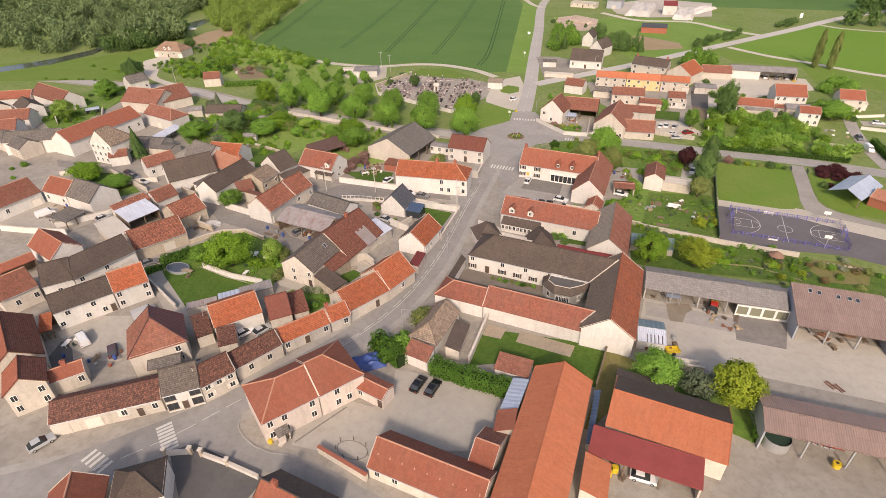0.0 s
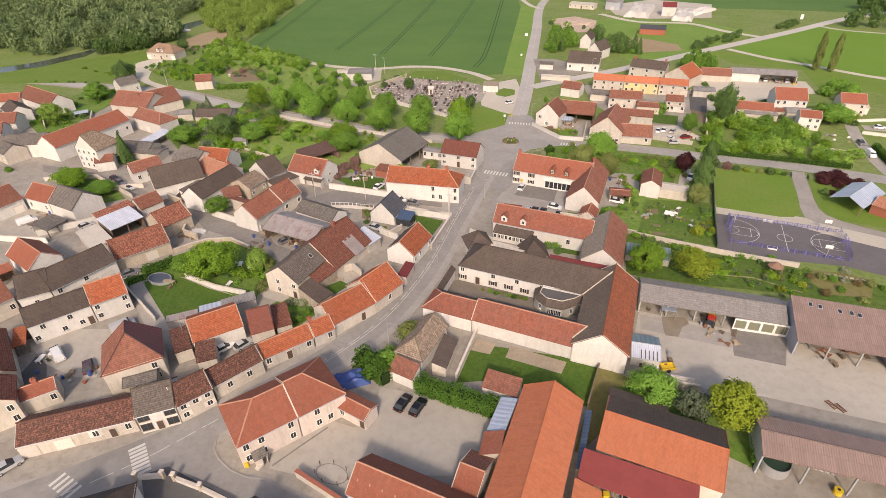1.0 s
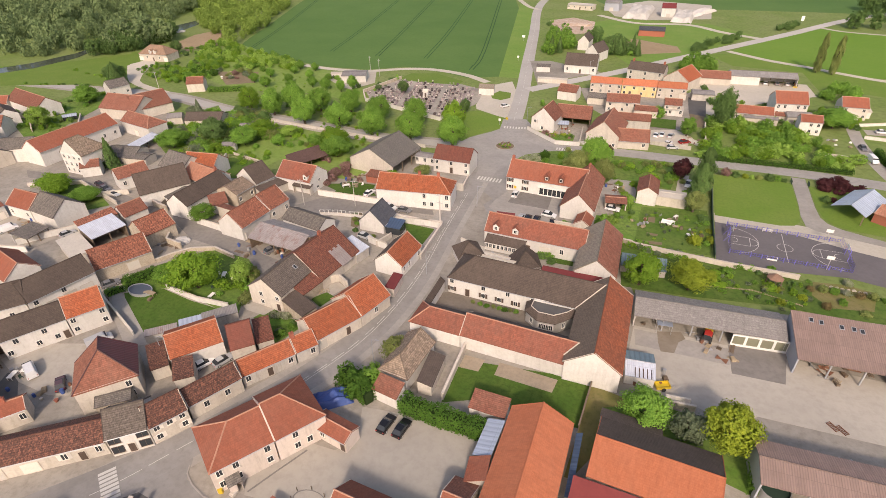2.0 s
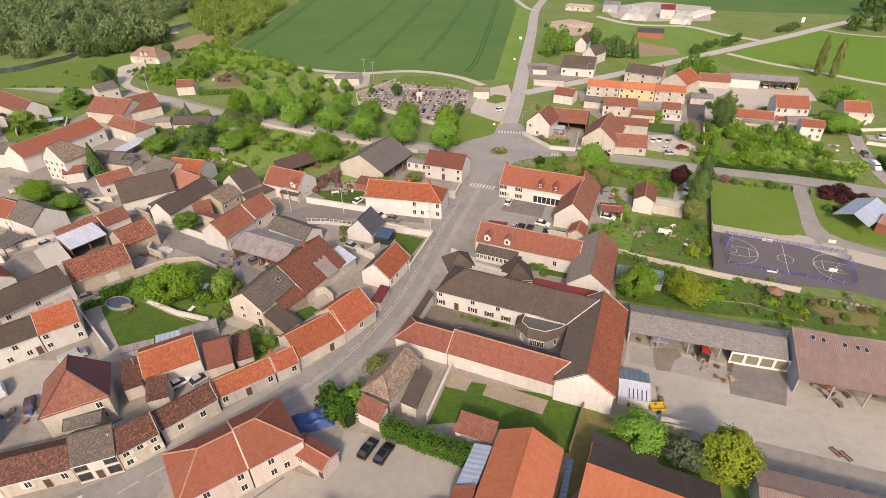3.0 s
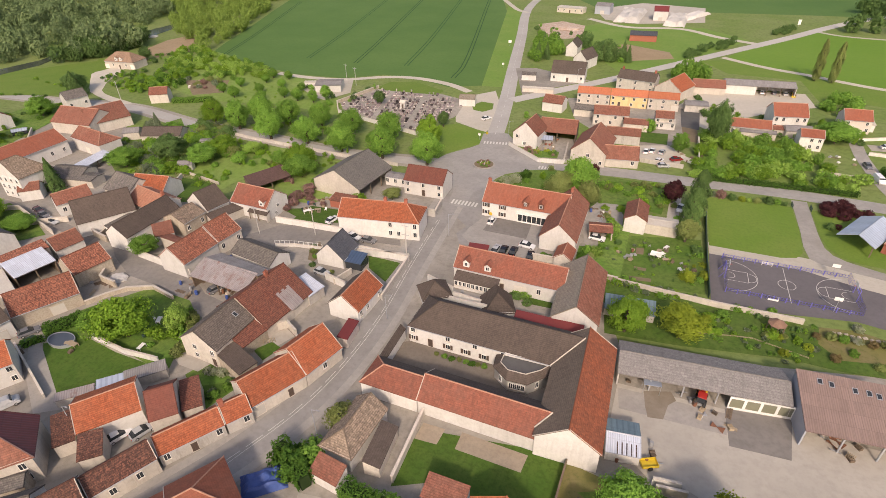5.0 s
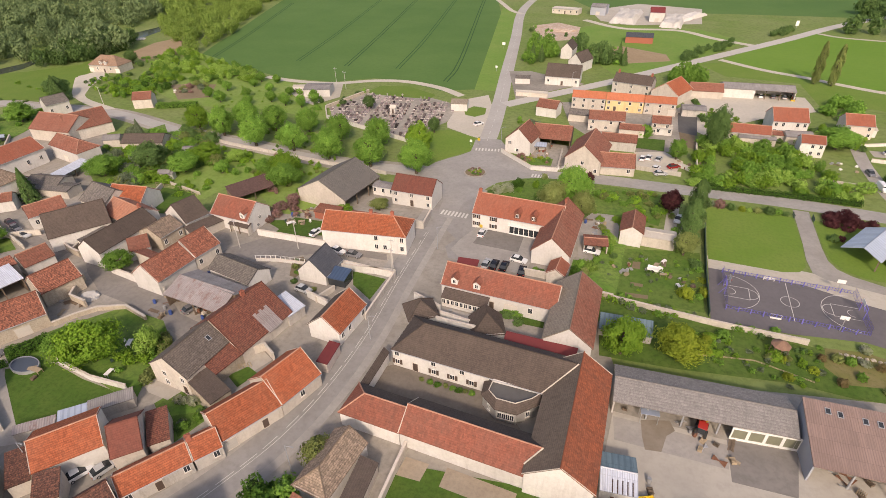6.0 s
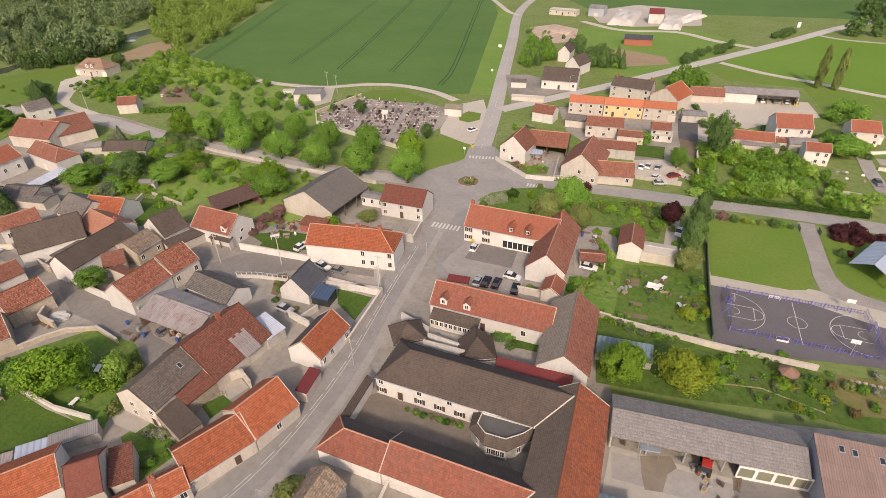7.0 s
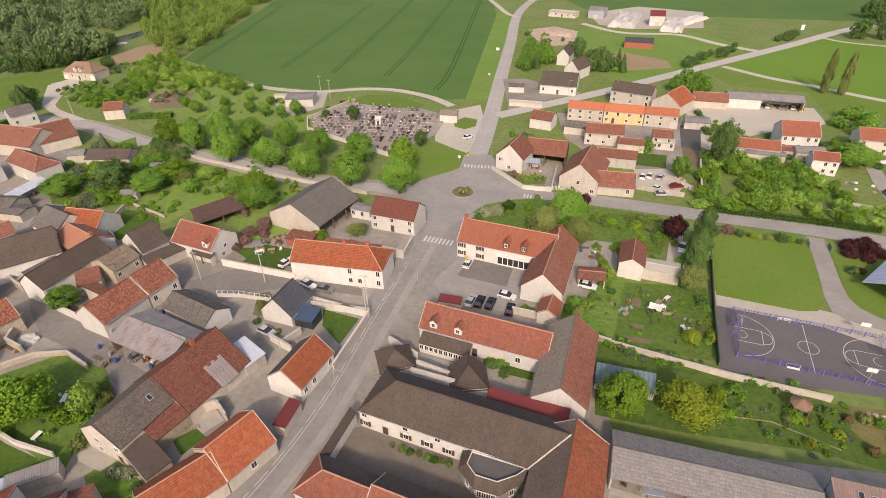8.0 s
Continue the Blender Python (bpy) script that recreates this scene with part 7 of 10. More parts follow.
# along the upper street
house(-23.2, 158.2, -1.8, 23.6, 10.2, 4.6, 8.4, roof='red', wall='white', front='s.s......./s.s.......', ch=(0.03,), dorm=(0.52, 0.7), cheek='oldred', shutter='darkwood')
shop_front(-23.2, 158.2, -1.8, 10.2, -1.6, 6.6)
house(-11.9, 153.0, 89.4, 21.4, 9.6, 3.6, 8.0, roof='oldred', wall='white', ch=(0.86,))
house(5.4, 162.3, -90.5, 9.3, 6.0, 4.0, 5.7, roof='oldred', wall='white')
house(-58.0, 138.2, 8.7, 22.3, 9.1, 5.3, 8.6, roof='orange', wall='white', hip='r', front='......ww.w/......w..w', ch=(0.55, 0.8))
house(-54.9, 162.9, -0.2, 12.7, 8.7, 4.6, 7.9, roof='plumred', wall='white', front='s.d.s/s.s.s')
house(-78.6, 159.3, 82.4, 17.7, 17.6, 4.0, 8.6, roof='greyslab', wall='cream', bays='f')
house(-25.5, 217.1, 2.4, 13.3, 10.4, 3.9, 7.3, roof='oldred', wall='wood', bays='f')
house(-34.5, 209.5, 81.4, 10.0, 9.7, 4.8, 9.2, roof='oldred', wall='white', left='.s./s..')
house(-11.6, 204.4, 84.6, 16.0, 12.0, 4.4, 9.4, roof='oldred', wall='cream', left='.w.w/.w.')
house(-2.3, 201.9, 7.7, 11.0, 8.6, 2.9, 6.0, roof='oldred', wall='cream', front='..w')

# west block
house(-108.3, 56.4, 58.3, 11.6, 7.3, 4.8, 7.5, roof='brown', wall='white', front='w..w.wd/.w..w..')
house(-103.6, 64.7, 57.3, 7.4, 8.2, 4.8, 7.8, roof='orange', wall='white', front='w..w/w..w')
house(-118.0, 68.6, 75.0, 14.4, 9.2, 4.4, 7.7, roof='brown', wall='white', front='g.g.g.g./w.w..')
house(-121.4, 61.0, 49.8, 6.3, 9.5, 4.4, 7.9, roof='brown', wall='white', front='.w.')
house(-126.8, 53.8, 72.9, 7.5, 9.1, 4.4, 7.7, roof='oldred', wall='cream', front='.w.w')
house(-114.4, 83.1, 60.5, 13.0, 9.4, 3.5, 6.9, roof='mottled', wall='stone', front='..g.')
house(-116.8, 95.8, 74.3, 8.8, 8.5, 3.8, 6.9, roof='mottled', wall='stone')
house(-128.2, 90.2, 74.0, 9.0, 7.4, 3.9, 5.0, shape='mono', roof='metal', wall='wood', bays='f')
house(-133.0, 92.6, 74.0, 10.0, 3.4, 4.2, 5.3, shape='mono', roof='mottled', wall='cream')
house(-129.0, 82.2, -22.5, 12.4, 5.6, 3.1, 3.4, shape='mono', roof='flat', wall='cream')
house(-133.9, 69.6, -13.3, 12.5, 8.0, 4.0, 7.1, roof='red', wall='white')
house(-172.2, 80.5, 81.5, 19.9, 9.7, 4.0, 7.8, roof='oldred', wall='white', front='w.w.g')
house(-161.3, 94.1, -1.6, 10.2, 8.4, 4.0, 7.2, roof='red', wall='white', front='w.w')
house(-150.5, 94.3, -6.0, 11.4, 9.7, 4.0, 7.7, roof='greytile', wall='white')
house(-81.8, 51.8, 138.2, 9.0, 10.6, 5.3, 9.7, roof='sheetred', wall='cream', hip='l', roof2='oldred', hipmat='oldred', left='..w/..w')
house(-74.2, 65.0, 51.1, 9.9, 9.1, 4.2, 6.7, roof='orange', wall='white')
house(-66.0, 69.0, 44.9, 4.7, 8.5, 4.0, 7.0, roof='plumred', wall='cream')
house(-77.5, 58.8, 50.2, 3.3, 6.2, 3.1, 4.4, shape='mono', roof='mossy', wall='cream')
house(-70.4, 58.0, 41.2, 3.7, 4.3, 3.0, 4.5, shape='mono', roof='mossy', wall='cream')
house(-96.1, 107.9, 84.5, 10.7, 8.9, 4.0, 7.5, roof='mottled', wall='white', front='..')
house(-95.2, 117.3, 80.9, 7.6, 9.3, 4.0, 7.6, roof='mottled', wall='cream', front='w.w')
house(-80.5, 101.8, -4.4, 16.1, 5.4, 3.5, 5.3, shape='mono', roof='rustsheet', wall='wood', bays='f')
house(-79.7, 106.4, 172.9, 16.7, 4.6, 3.7, 5.2, shape='mono', roof='fibro', wall='wood')
house(-79.5, 113.7, -9.3, 13.3, 7.0, 3.1, 5.1, roof='greytile', wall='white')
house(-69.1, 86.7, 85.6, 10.7, 9.7, 4.6, 8.0, roof='mottlegrey', wall='cream', left='.w.d/.w.w', sky=((0.78, 0.45),))
house(-67.1, 98.9, 81.2, 13.9, 14.8, 3.0, 8.4, roof='barnred', wall='cream', ch=(0.62,))
roof_patch(-67.1, 98.9, 81.2, 13.9, 14.8, 3.0, 8.4, 0.5, 0.77, -0.05, 0.5, 'rustsheet', 'patch of rusty pale sheets on a barn roof')
house(-63.1, 88.3, 78.4, 6.5, 3.4, 2.9, 4.4, shape='mono', roof='barnred', wall='stone')
house(-61.5, 82.3, 72.4, 4.2, 7.2, 2.4, 3.6, shape='mono', roof='brown', wall='stone', label='low stone store with dark brown roof')
house(-117.8, 115.0, 87.5, 17.5, 8.0, 4.4, 7.5, roof='brown', wall='white')
house(-133.4, 116.2, 54.8, 14.6, 11.5, 4.2, 8.8, roof='brown', wall='white')
house(-124.3, 124.9, -12.1, 13.0, 9.0, 4.2, 7.2, roof='salmon', wall='white', ch=(0.95,))
house(-96.3, 135.9, -2.9, 13.0, 9.5, 4.0, 7.7, roof='rose', wall='white', front='..w', right='.w.w/.w.', dorm=(0.85,))
house(-109.1, 129.6, 74.0, 7.0, 10.6, 4.0, 8.1, roof='brown', wall='white', front='w.w')
house(-103.6, 149.6, 62.0, 12.6, 6.0, 2.6, 4.4, shape='mono', roof='plumbrown', wall='wood', bays='f')

# north-west group
house(-193.1, 133.4, 86.4, 30.4, 10.2, 5.3, 8.8, roof='red', wall='white', front='..g..ww')
house(-172.8, 122.4, 88.6, 10.0, 10.4, 7.2, 12.2, roof='lichen', hip='r', wall='white', left='wwww/wwww/wwww', label='tall white mansion with pedimented front and grey roof')
house(-180.5, 154.0, -10.3, 17.5, 8.5, 4.8, 7.7, roof='oldred', wall='white', hip='r', front='.g.')
house(-201.5, 205.0, 30.0, 8.0, 7.0, 4.0, 6.4, roof='oldred', wall='cream')
house(-265.6, 245.2, 6.0, 18.5, 10.5, 3.8, 7.8, roof='tanroof', wall='cream', hip='lr', front='g.w.d.w.g', dorm=(0.42, 0.58))
house(-268.0, 153.5, 29.0, 15.0, 7.5, 3.6, 6.2, roof='red', wall='white')
house(-248.5, 158.5, -12.0, 27.0, 10.5, 4.4, 8.2, roof='oldred', wall='white', left='.w.w')
house(-245.2, 143.2, -21.0, 13.0, 8.5, 5.0, 7.6, roof='brown', wall='white', front='w.w')

# south side of the street
house(-50.4, 48.3, 56.1, 10.1, 10.3, 5.5, 8.8, roof='red', wall='pink', hip='l', front='ww.w/ww.w')
house(-45.4, 56.2, 56.4, 8.7, 10.9, 5.5, 9.0, roof='red', wall='pink', front='.ww./.w..', hip='r')
house(-37.4, 57.1, -9.9, 7.5, 4.0, 2.8, 3.7, roof='red', wall='pink', front='.w..d')
house(-5.6, 51.6, -90.3, 37.1, 10.4, 4.4, 7.4, roof='orangebarn', wall='cream')
house(-20.8, 45.0, -3.4, 18.9, 7.5, 3.1, 6.0, roof='red', wall='cream', front='ww....')
roof_vents(-20.8, 45.0, -3.4, 18.9, 7.5, 3.1, 6.0, 9)
house(12.3, 66.7, -3.5, 18.2, 11.8, 4.4, 6.8, roof='orangebarn', roof2='brown', wall='cream')
house(8.3, 74.3, 176.5, 9.8, 2.9, 3.25, 4.42, shape='mono', roof='brown', wall='cream', label='dark tiled lean-to against the small barn')
house(9.4, 58.0, -1.9, 16.6, 5.2, 3.7, 4.4, shape='mono', roof='redsteel', wall='cream', bays='f')
house(39.0, 73.3, 2.7, 25.4, 8.3, 4.8, 5.9, roof='pinksheet', wall='metal', bays='f')
house(20.3, 107.8, 4.0, 28.3, 8.9, 3.3, 4.8, roof='asbestos', wall='block', bays='f')
house(43.5, 105.2, 3.1, 16.8, 11.3, 4.0, 6.6, shape='mono', roof='pinksheet', wall='metal', bays='f', sky=((0.2, 0.8), (0.3, 0.78), (0.5, 0.75), (0.62, 0.75), (0.7, 0.73)))

# north-east
house(-18.9, 260.6, 3.6, 13.5, 6.9, 4.8, 6.7, roof='orangebarn', wall='cream', front='w.w.w.w/w.w.w.w')
house(-4.7, 261.3, 2.7, 14.7, 6.9, 4.8, 6.7, roof='orangebarn', wall='yellow', front='wd.w.w/w.w.w.w')
house(8.7, 262.0, 2.9, 12.0, 6.9, 4.8, 6.6, roof='orangebarn', wall='cream', front='w.w.g/w.w.w')
house(-2.9, 284.7, -11.9, 16.8, 8.5, 5.3, 8.3, ch=(0.08, 0.92), roof='brown', wall='grey', front='w.w.w/w.w.w')
house(12.7, 280.3, 65.3, 14.0, 12.1, 4.4, 8.5, roof='orange', wall='cream')
house(46.8, 295.5, 4.7, 28.1, 9.4, 4.0, 5.4, roof='fibro', wall='white', bays='f', closed=0.45)
house(26.5, 290.4, 5.2, 13.5, 8.5, 3.1, 5.5, roof='oldred', wall='cream')
house(39.2, 242.4, 2.0, 13.5, 7.0, 3.5, 5.6, roof='red', wall='cream', front='w.w.w.w')
house(52.3, 255.0, 8.2, 11.9, 10.4, 5.3, 8.8, roof='red', wall='white', front='w.w.w/ww.ww')
house(57.0, 234.8, 1.8, 7.4, 6.3, 4.8, 6.6, roof='red', wall='white', front='.ww/.ww')
house(74.9, 258.6, 2.7, 9.2, 8.8, 4.8, 7.6, roof='red', wall='pink', front='ww.w/w.w')
house(-9.5, 238.3, 6.4, 13.2, 7.3, 4.4, 6.8, roof='oldred', wall='cream', front='w.w.w/w.ww')
house(9.7, 240.0, 4.8, 6.7, 6.0, 4.4, 6.3, roof='oldred', wall='cream', front='w.w/w.w')
house(-34.7, 292.3, 2.0, 15.9, 12.4, 4.0, 8.4, roof='brown', wall='white', front='w.d.w')
house(-30.7, 316.7, 68.6, 12.0, 7.8, 4.8, 8.8, roof='brown', wall='white')
house(-40.3, 340.3, 86.3, 12.0, 6.7, 4.8, 8.2, roof='brown', wall='white')

# further houses and sheds
house(-60.4, 26.8, 40.0, 7.5, 7.0, 4.5, 7.2, roof='brown', wall='white', hip='lr')
house(-65.7, 20.2, 130.0, 9.0, 8.0, 4.5, 7.6, roof='red', wall='cream')
house(-37.3, 32.6, 175.2, 10.8, 7.3, 3.5, 6.2, roof='brown', roof2='red', wall='cream', ch=(0.75,))
house(-108.2, 40.7, 151.5, 15.4, 9.3, 4.4, 8.0, roof='barnred', roof2='red', wall='cream')
house(-96.0, 35.1, 145.9, 7.1, 6.9, 5.3, 8.0, roof='barnred', roof2='red', wall='cream', left='w.w/w.w')
house(-92.6, 40.0, 52.9, 5.9, 4.4, 3.5, 4.8, roof='red', wall='cream', front='..w', ch=(0.5,))
house(-110.1, 48.6, 49.9, 2.4, 5.6, 2.6, 3.4, shape='mono', roof='orange', wall='wood', bays='flr', kind='awning')
house(-136.8, 61.1, 72.3, 7.7, 3.9, 3.5, 4.8, roof='red', wall='wood', bays='f')
house(-147.6, 83.4, 92.0, 6.5, 6.2, 2.7, 3.4, shape='mono', roof='greytile', wall='white', bays='flr', label='open carport with grey-brown tiled lean-to roof')
house(-129.9, 100.8, 73.8, 6.8, 6.5, 3.5, 5.9, roof='oldred', wall='white')
house(-149.2, 118.7, 64.5, 9.5, 6.5, 4.0, 6.5, roof='oldred', wall='white', front='w.w')
house(-109.9, 121.0, 85.1, 7.3, 8.5, 4.0, 6.1, roof='lichen', wall='stone', front='w.w')
house(-110.4, 113.9, 50.1, 4.9, 4.6, 3.0, 4.5, shape='mono', roof='oldred', wall='white')
house(-60.9, 106.0, 75.3, 4.6, 5.9, 2.8, 4.2, shape='mono', roof='metal', wall='block')
house(-45.7, 97.0, 94.8, 5.8, 2.3, 2.5, 2.8, shape='mono', roof='redsheet', wall='pink', label='small red annex beside the street')
house(-32.6, 75.8, 84.6, 11.1, 6.4, 3.3, 5.8, roof='lichen', wall='white', hip='l')
house(-27.2, 74.6, 93.9, 8.1, 3.0, 2.6, 3.4, shape='mono', roof='brown', wall='cream')
house(-32.6, 67.5, -8.7, 5.3, 3.0, 2.8, 4.2, shape='mono', roof='oldred', wall='white')
house(-14.6, 70.3, -1.5, 6.6, 3.7, 2.8, 3.8, shape='mono', roof='oldred', wall='white')
house(-12.6, 63.6, -92.2, 7.5, 3.0, 3.0, 3.8, shape='mono', roof='bluesheet', wall='cream')
house(-12.6, 57.4, -83.4, 4.4, 3.4, 3.0, 4.5, shape='mono', roof='red', wall='cream')
house(-13.8, 51.2, -3.3, 4.2, 9.0, 2.6, 5.2, roof='red', wall='cream', roof2='oldred')
house(0.9, 63.9, -89.0, 11.7, 1.0, 2.8, 3.2, shape='mono', roof='darkblue', wall='cream')
house(2.8, 52.1, 91.0, 6.6, 4.1, 3.1, 4.4, shape='mono', roof='orangebarn', wall='cream')
house(7.0, 123.7, 3.4, 10.3, 4.0, 2.2, 3.2, shape='mono', roof='tealsheet', wall='block', label='low glazed lean-to with blue-green ribbed roof')

# veranda and wings
house(-26.1, 120.9, -2.4, 10.4, 2.4, 2.5, 3.6, shape='mono', roof='brown', wall='white', front='wwwwwwwwww', label='glazed white veranda with dark tiled lean-to roof')
area('terrace', 'pavement', 0.1448, [(-31.0, 119.4), (-21.0, 119.2), (-16.6, 117.0), (-16.6, 115.6), (-30.4, 115.9)], 'pale paved terrace before the veranda', 'pavement')
house(-35.2, 96.0, 89.9, 9.9, 1.1, 2.6, 3.6, shape='mono', roof='brown', wall='white')

# far north
house(-62.0, 463.0, -10.0, 20.0, 9.0, 3.6, 3.8, roof='flat', wall='cream', front='w.w.d.w.w', label='roofless unfinished pale block building')
house(-39.0, 466.0, -6.0, 11.0, 12.0, 5.6, 7.0, roof='fibro', wall='metal', front='.g.')
house(0.6, 452.0, 3.0, 9.5, 12.0, 6.0, 8.4, roof='redsheet', wall='white', front='.g.')
house(-6.5, 385.0, 2.0, 15.5, 9.0, 3.5, 5.1, roof='slate', wall='brick_red', label='unfinished brick house with grey roof sheets')
house(-32.8, 247.2, -8.0, 8.6, 7.6, 3.8, 6.0, roof='oldred', wall='white')
house(-19.7, 244.5, 0.0, 9.0, 6.0, 3.0, 4.3, roof='greytile', wall='cream')
house(0.1, 234.4, 3.0, 9.0, 6.0, 3.0, 4.1, roof='oldred', wall='cream')
house(-3.3, 221.1, 3.0, 12.0, 7.0, 3.5, 5.1, roof='oldred', wall='block')
house(21.4, 263.5, 5.0, 9.0, 7.0, 3.0, 3.6, roof='fibro', wall='grey')
house(11.0, 239.4, 5.0, 6.0, 5.0, 2.8, 3.3, roof='flat', wall='white', front='w.w')
house(54.8, 244.7, 10.0, 9.0, 6.0, 3.0, 4.1, roof='fibro', wall='cream')
house(49.1, 245.2, 5.0, 8.0, 5.0, 2.6, 3.2, roof='oldred', wall='cream')
house(41.7, 239.5, 3.0, 12.0, 4.0, 2.4, 2.9, roof='fibro', wall='cream')
house(77.1, 259.3, 5.0, 9.0, 5.0, 2.8, 3.3, roof='flat', wall='white')
house(-52.7, 286.0, 10.0, 7.0, 5.0, 2.8, 3.5, roof='greytile', wall='white')
house(-44.3, 267.8, 5.0, 14.0, 3.0, 2.0, 2.3, roof='flat', wall='cream')
house(-68.9, 241.9, 10.0, 7.0, 5.0, 3.2, 4.4, roof='palegrey', wall='white', kind='chapel')
house(-137.1, 242.9, 20.0, 12.0, 10.0, 3.4, 4.1, roof='fibro', wall='white', kind='hall')
house(-147.7, 243.6, 20.0, 6.0, 3.0, 2.6, 2.8, roof='flat', wall='white')
house(-138.0, 150.9, 20.0, 4.0, 3.0, 2.4, 3.1, roof='fibro', wall='cream', kind='garden_shed')
house(-163.6, 168.9, 20.0, 15.0, 8.0, 3.4, 5.5, roof='brown', wall='cream')
house(-144.5, 169.5, 20.0, 5.0, 3.0, 2.4, 2.8, roof='fibro', wall='white', kind='garden_shed')
house(-169.0, 142.5, 96.3, 12.6, 3.2, 2.6, 3.6, shape='mono', roof='metal', wall='white', bays='f', label='lean-to with pale ribbed translucent roof')
house(-56.6, 120.3, 0.5, 4.5, 4.1, 2.3, 2.9, shape='mono', roof='darkblue', wall='glass', label='small glazed conservatory with blue-grey roof')
house(-177.6, 166.8, 30.0, 6.0, 5.0, 3.0, 4.2, roof='fibro', wall='cream', kind='garden_shed')
house(-262.0, 139.5, -15.0, 16.0, 8.0, 4.5, 7.0, roof='brown', wall='cream')
house(-237.9, 133.1, 30.0, 12.0, 9.0, 4.5, 7.5, roof='oldred', wall='white')
house(-232.2, 122.2, 35.0, 14.0, 9.0, 4.5, 7.5, roof='oldred', wall='white', front='w.w')
house(-207.3, 119.0, 30.0, 20.0, 8.0, 5.0, 7.7, roof='greytile', wall='white')
house(-213.0, 115.4, -12.0, 20.0, 8.0, 4.2, 6.5, roof='greytile', wall='cream', front='w.w.w')
house(-176.4, 126.6, 20.0, 9.0, 8.0, 4.0, 6.7, roof='oldred', wall='white')
house(-138.8, 130.3, -10.1, 11.4, 10.8, 3.7, 7.3, roof='greytile', wall='cream')
house(-132.0, 133.0, 8.0, 11.8, 9.5, 3.7, 7.1, roof='orange', wall='white')
house(-136.5, 151.2, 20.0, 3.0, 2.5, 2.2, 2.7, roof='fibro', wall='white', kind='garden_shed')
house(12.0, 160.9, 0.0, 8.0, 5.0, 3.0, 3.4, roof='flat', wall='cream')
house(-9.4, 138.6, 87.0, 5.6, 4.6, 2.5, 4.1, roof='red', wall='cream')
house(-2.7, 153.6, 10.0, 6.0, 5.0, 2.6, 3.2, roof='oldred', wall='cream', bays='f', kind='car_port')
house(8.7, 89.4, 6.4, 5.4, 6.8, 2.4, 3.2, roof='metal', roof2='tealsheet', wall='white', label='low white store with pale blue metal roof')
# dark bars added on the roof in place of its open gaps
for k in range(5):
    batten = thing("batten", 8.7, 89.4, 6.4, 0, "dark bar standing in for a gap in the store roof", "batten", "battens on the store roof")
    rod(batten, "board", "darkwood", (-0.9 + 0.72 * k, -3.4, 2.45), (-0.9 + 0.72 * k, -1.5, 2.9), 0.09, 0.09, 6)

# mortar valleys where the farm roofs meet
for vp, vq in (((-5.1, 98.9, 4.5), (0.0, 104.0, 8.3)), ((-4.8, 84.6, 4.7), (-2.5, 87.0, 6.4))):
    bm = bmesh.new()
    tube(bm, vp, vq, 0.12, 0.12, 6)
    tagged(part("trim", bm, "mortar", None), "pale mortar valley between two farm roofs", "trim", "", "structure")

# bay of the farmhouse
bay([(-15.4, 99.7), (-15.1, 96.6), (-12.0, 94.2), (-8.2, 94.3), (-4.9, 97.9), (-4.7, 99.7)], [(-13.7, 99.3), (-13.8, 97.0), (-12.1, 95.6), (-8.8, 95.6), (-6.4, 97.6), (-5.2, 99.3)])
house(-204.3, 168.7, 4.5, 19.1, 13.8, 4.4, 8.6, roof='oldred', wall='cream')
house(-199.4, 174.2, 64.7, 14.9, 15.5, 4.0, 8.4, roof='oldred', wall='cream')
house(-231.4, 186.5, 70.0, 9.0, 8.0, 5.0, 7.7, roof='greytile', wall='white', front='w.w')
house(-102.0, 127.9, 68.6, 9.5, 3.6, 2.6, 3.4, shape='mono', roof='brown', wall='cream')
house(-93.1, 131.1, -2.7, 6.6, 1.9, 2.6, 3.2, shape='mono', roof='brown', wall='cream', bays='f')
house(-125.2, 113.8, 83.9, 8.0, 2.4, 2.8, 3.6, shape='mono', roof='greytile', wall='white')
house(-121.5, 118.7, 65.3, 4.9, 1.7, 2.6, 3.4, shape='mono', roof='oldred', wall='white')
house(-104.6, 111.6, 172.7, 7.0, 3.0, 2.8, 3.6, shape='mono', roof='oldred', wall='cream')
house(-167.7, 133.8, 10.0, 12.0, 7.0, 3.0, 4.3, roof='greytile', wall='cream')
house(-162.4, 131.8, 8.0, 13.0, 6.0, 2.6, 3.1, roof='greytile', wall='cream')
house(-168.2, 119.7, 40.0, 6.0, 5.0, 3.4, 5.1, roof='oldred', wall='white')
house(-74.6, 145.9, 0.1, 7.5, 4.0, 2.4, 3.0, shape='mono', roof='oldred', wall='brick_red')
house(-56.8, 146.8, -5.8, 10.2, 2.2, 2.2, 2.8, shape='mono', roof='oldred', wall='cream')
house(-65.7, 164.0, 0.0, 7.0, 4.0, 3.0, 3.4, roof='fibro', wall='white', front='w.w.w')
house(-77.1, 61.2, 50.0, 4.0, 3.0, 2.4, 2.9, roof='mottled', wall='cream')
house(-77.8, 49.0, 40.0, 6.0, 4.0, 2.8, 3.5, roof='greytile', wall='stone')
house(-80.0, 69.8, 44.0, 4.6, 2.4, 2.2, 2.7, shape='mono', roof='bluesheet', wall='block', label='pale blue sheet lean-to along the lawn')
house(-76.0, 74.1, 46.5, 7.2, 2.6, 2.3, 2.8, shape='mono', roof='fibro', wall='block', label='grey corrugated lean-to along the lawn')
house(-84.2, 65.8, 42.0, 6.4, 1.8, 2.0, 2.4, shape='mono', roof='rustsheet', wall='block', label='rusty pale lean-to along the lawn')
house(-63.2, 72.2, 45.0, 3.4, 6.6, 2.9, 4.0, shape='mono', roof='barnred', wall='cream')

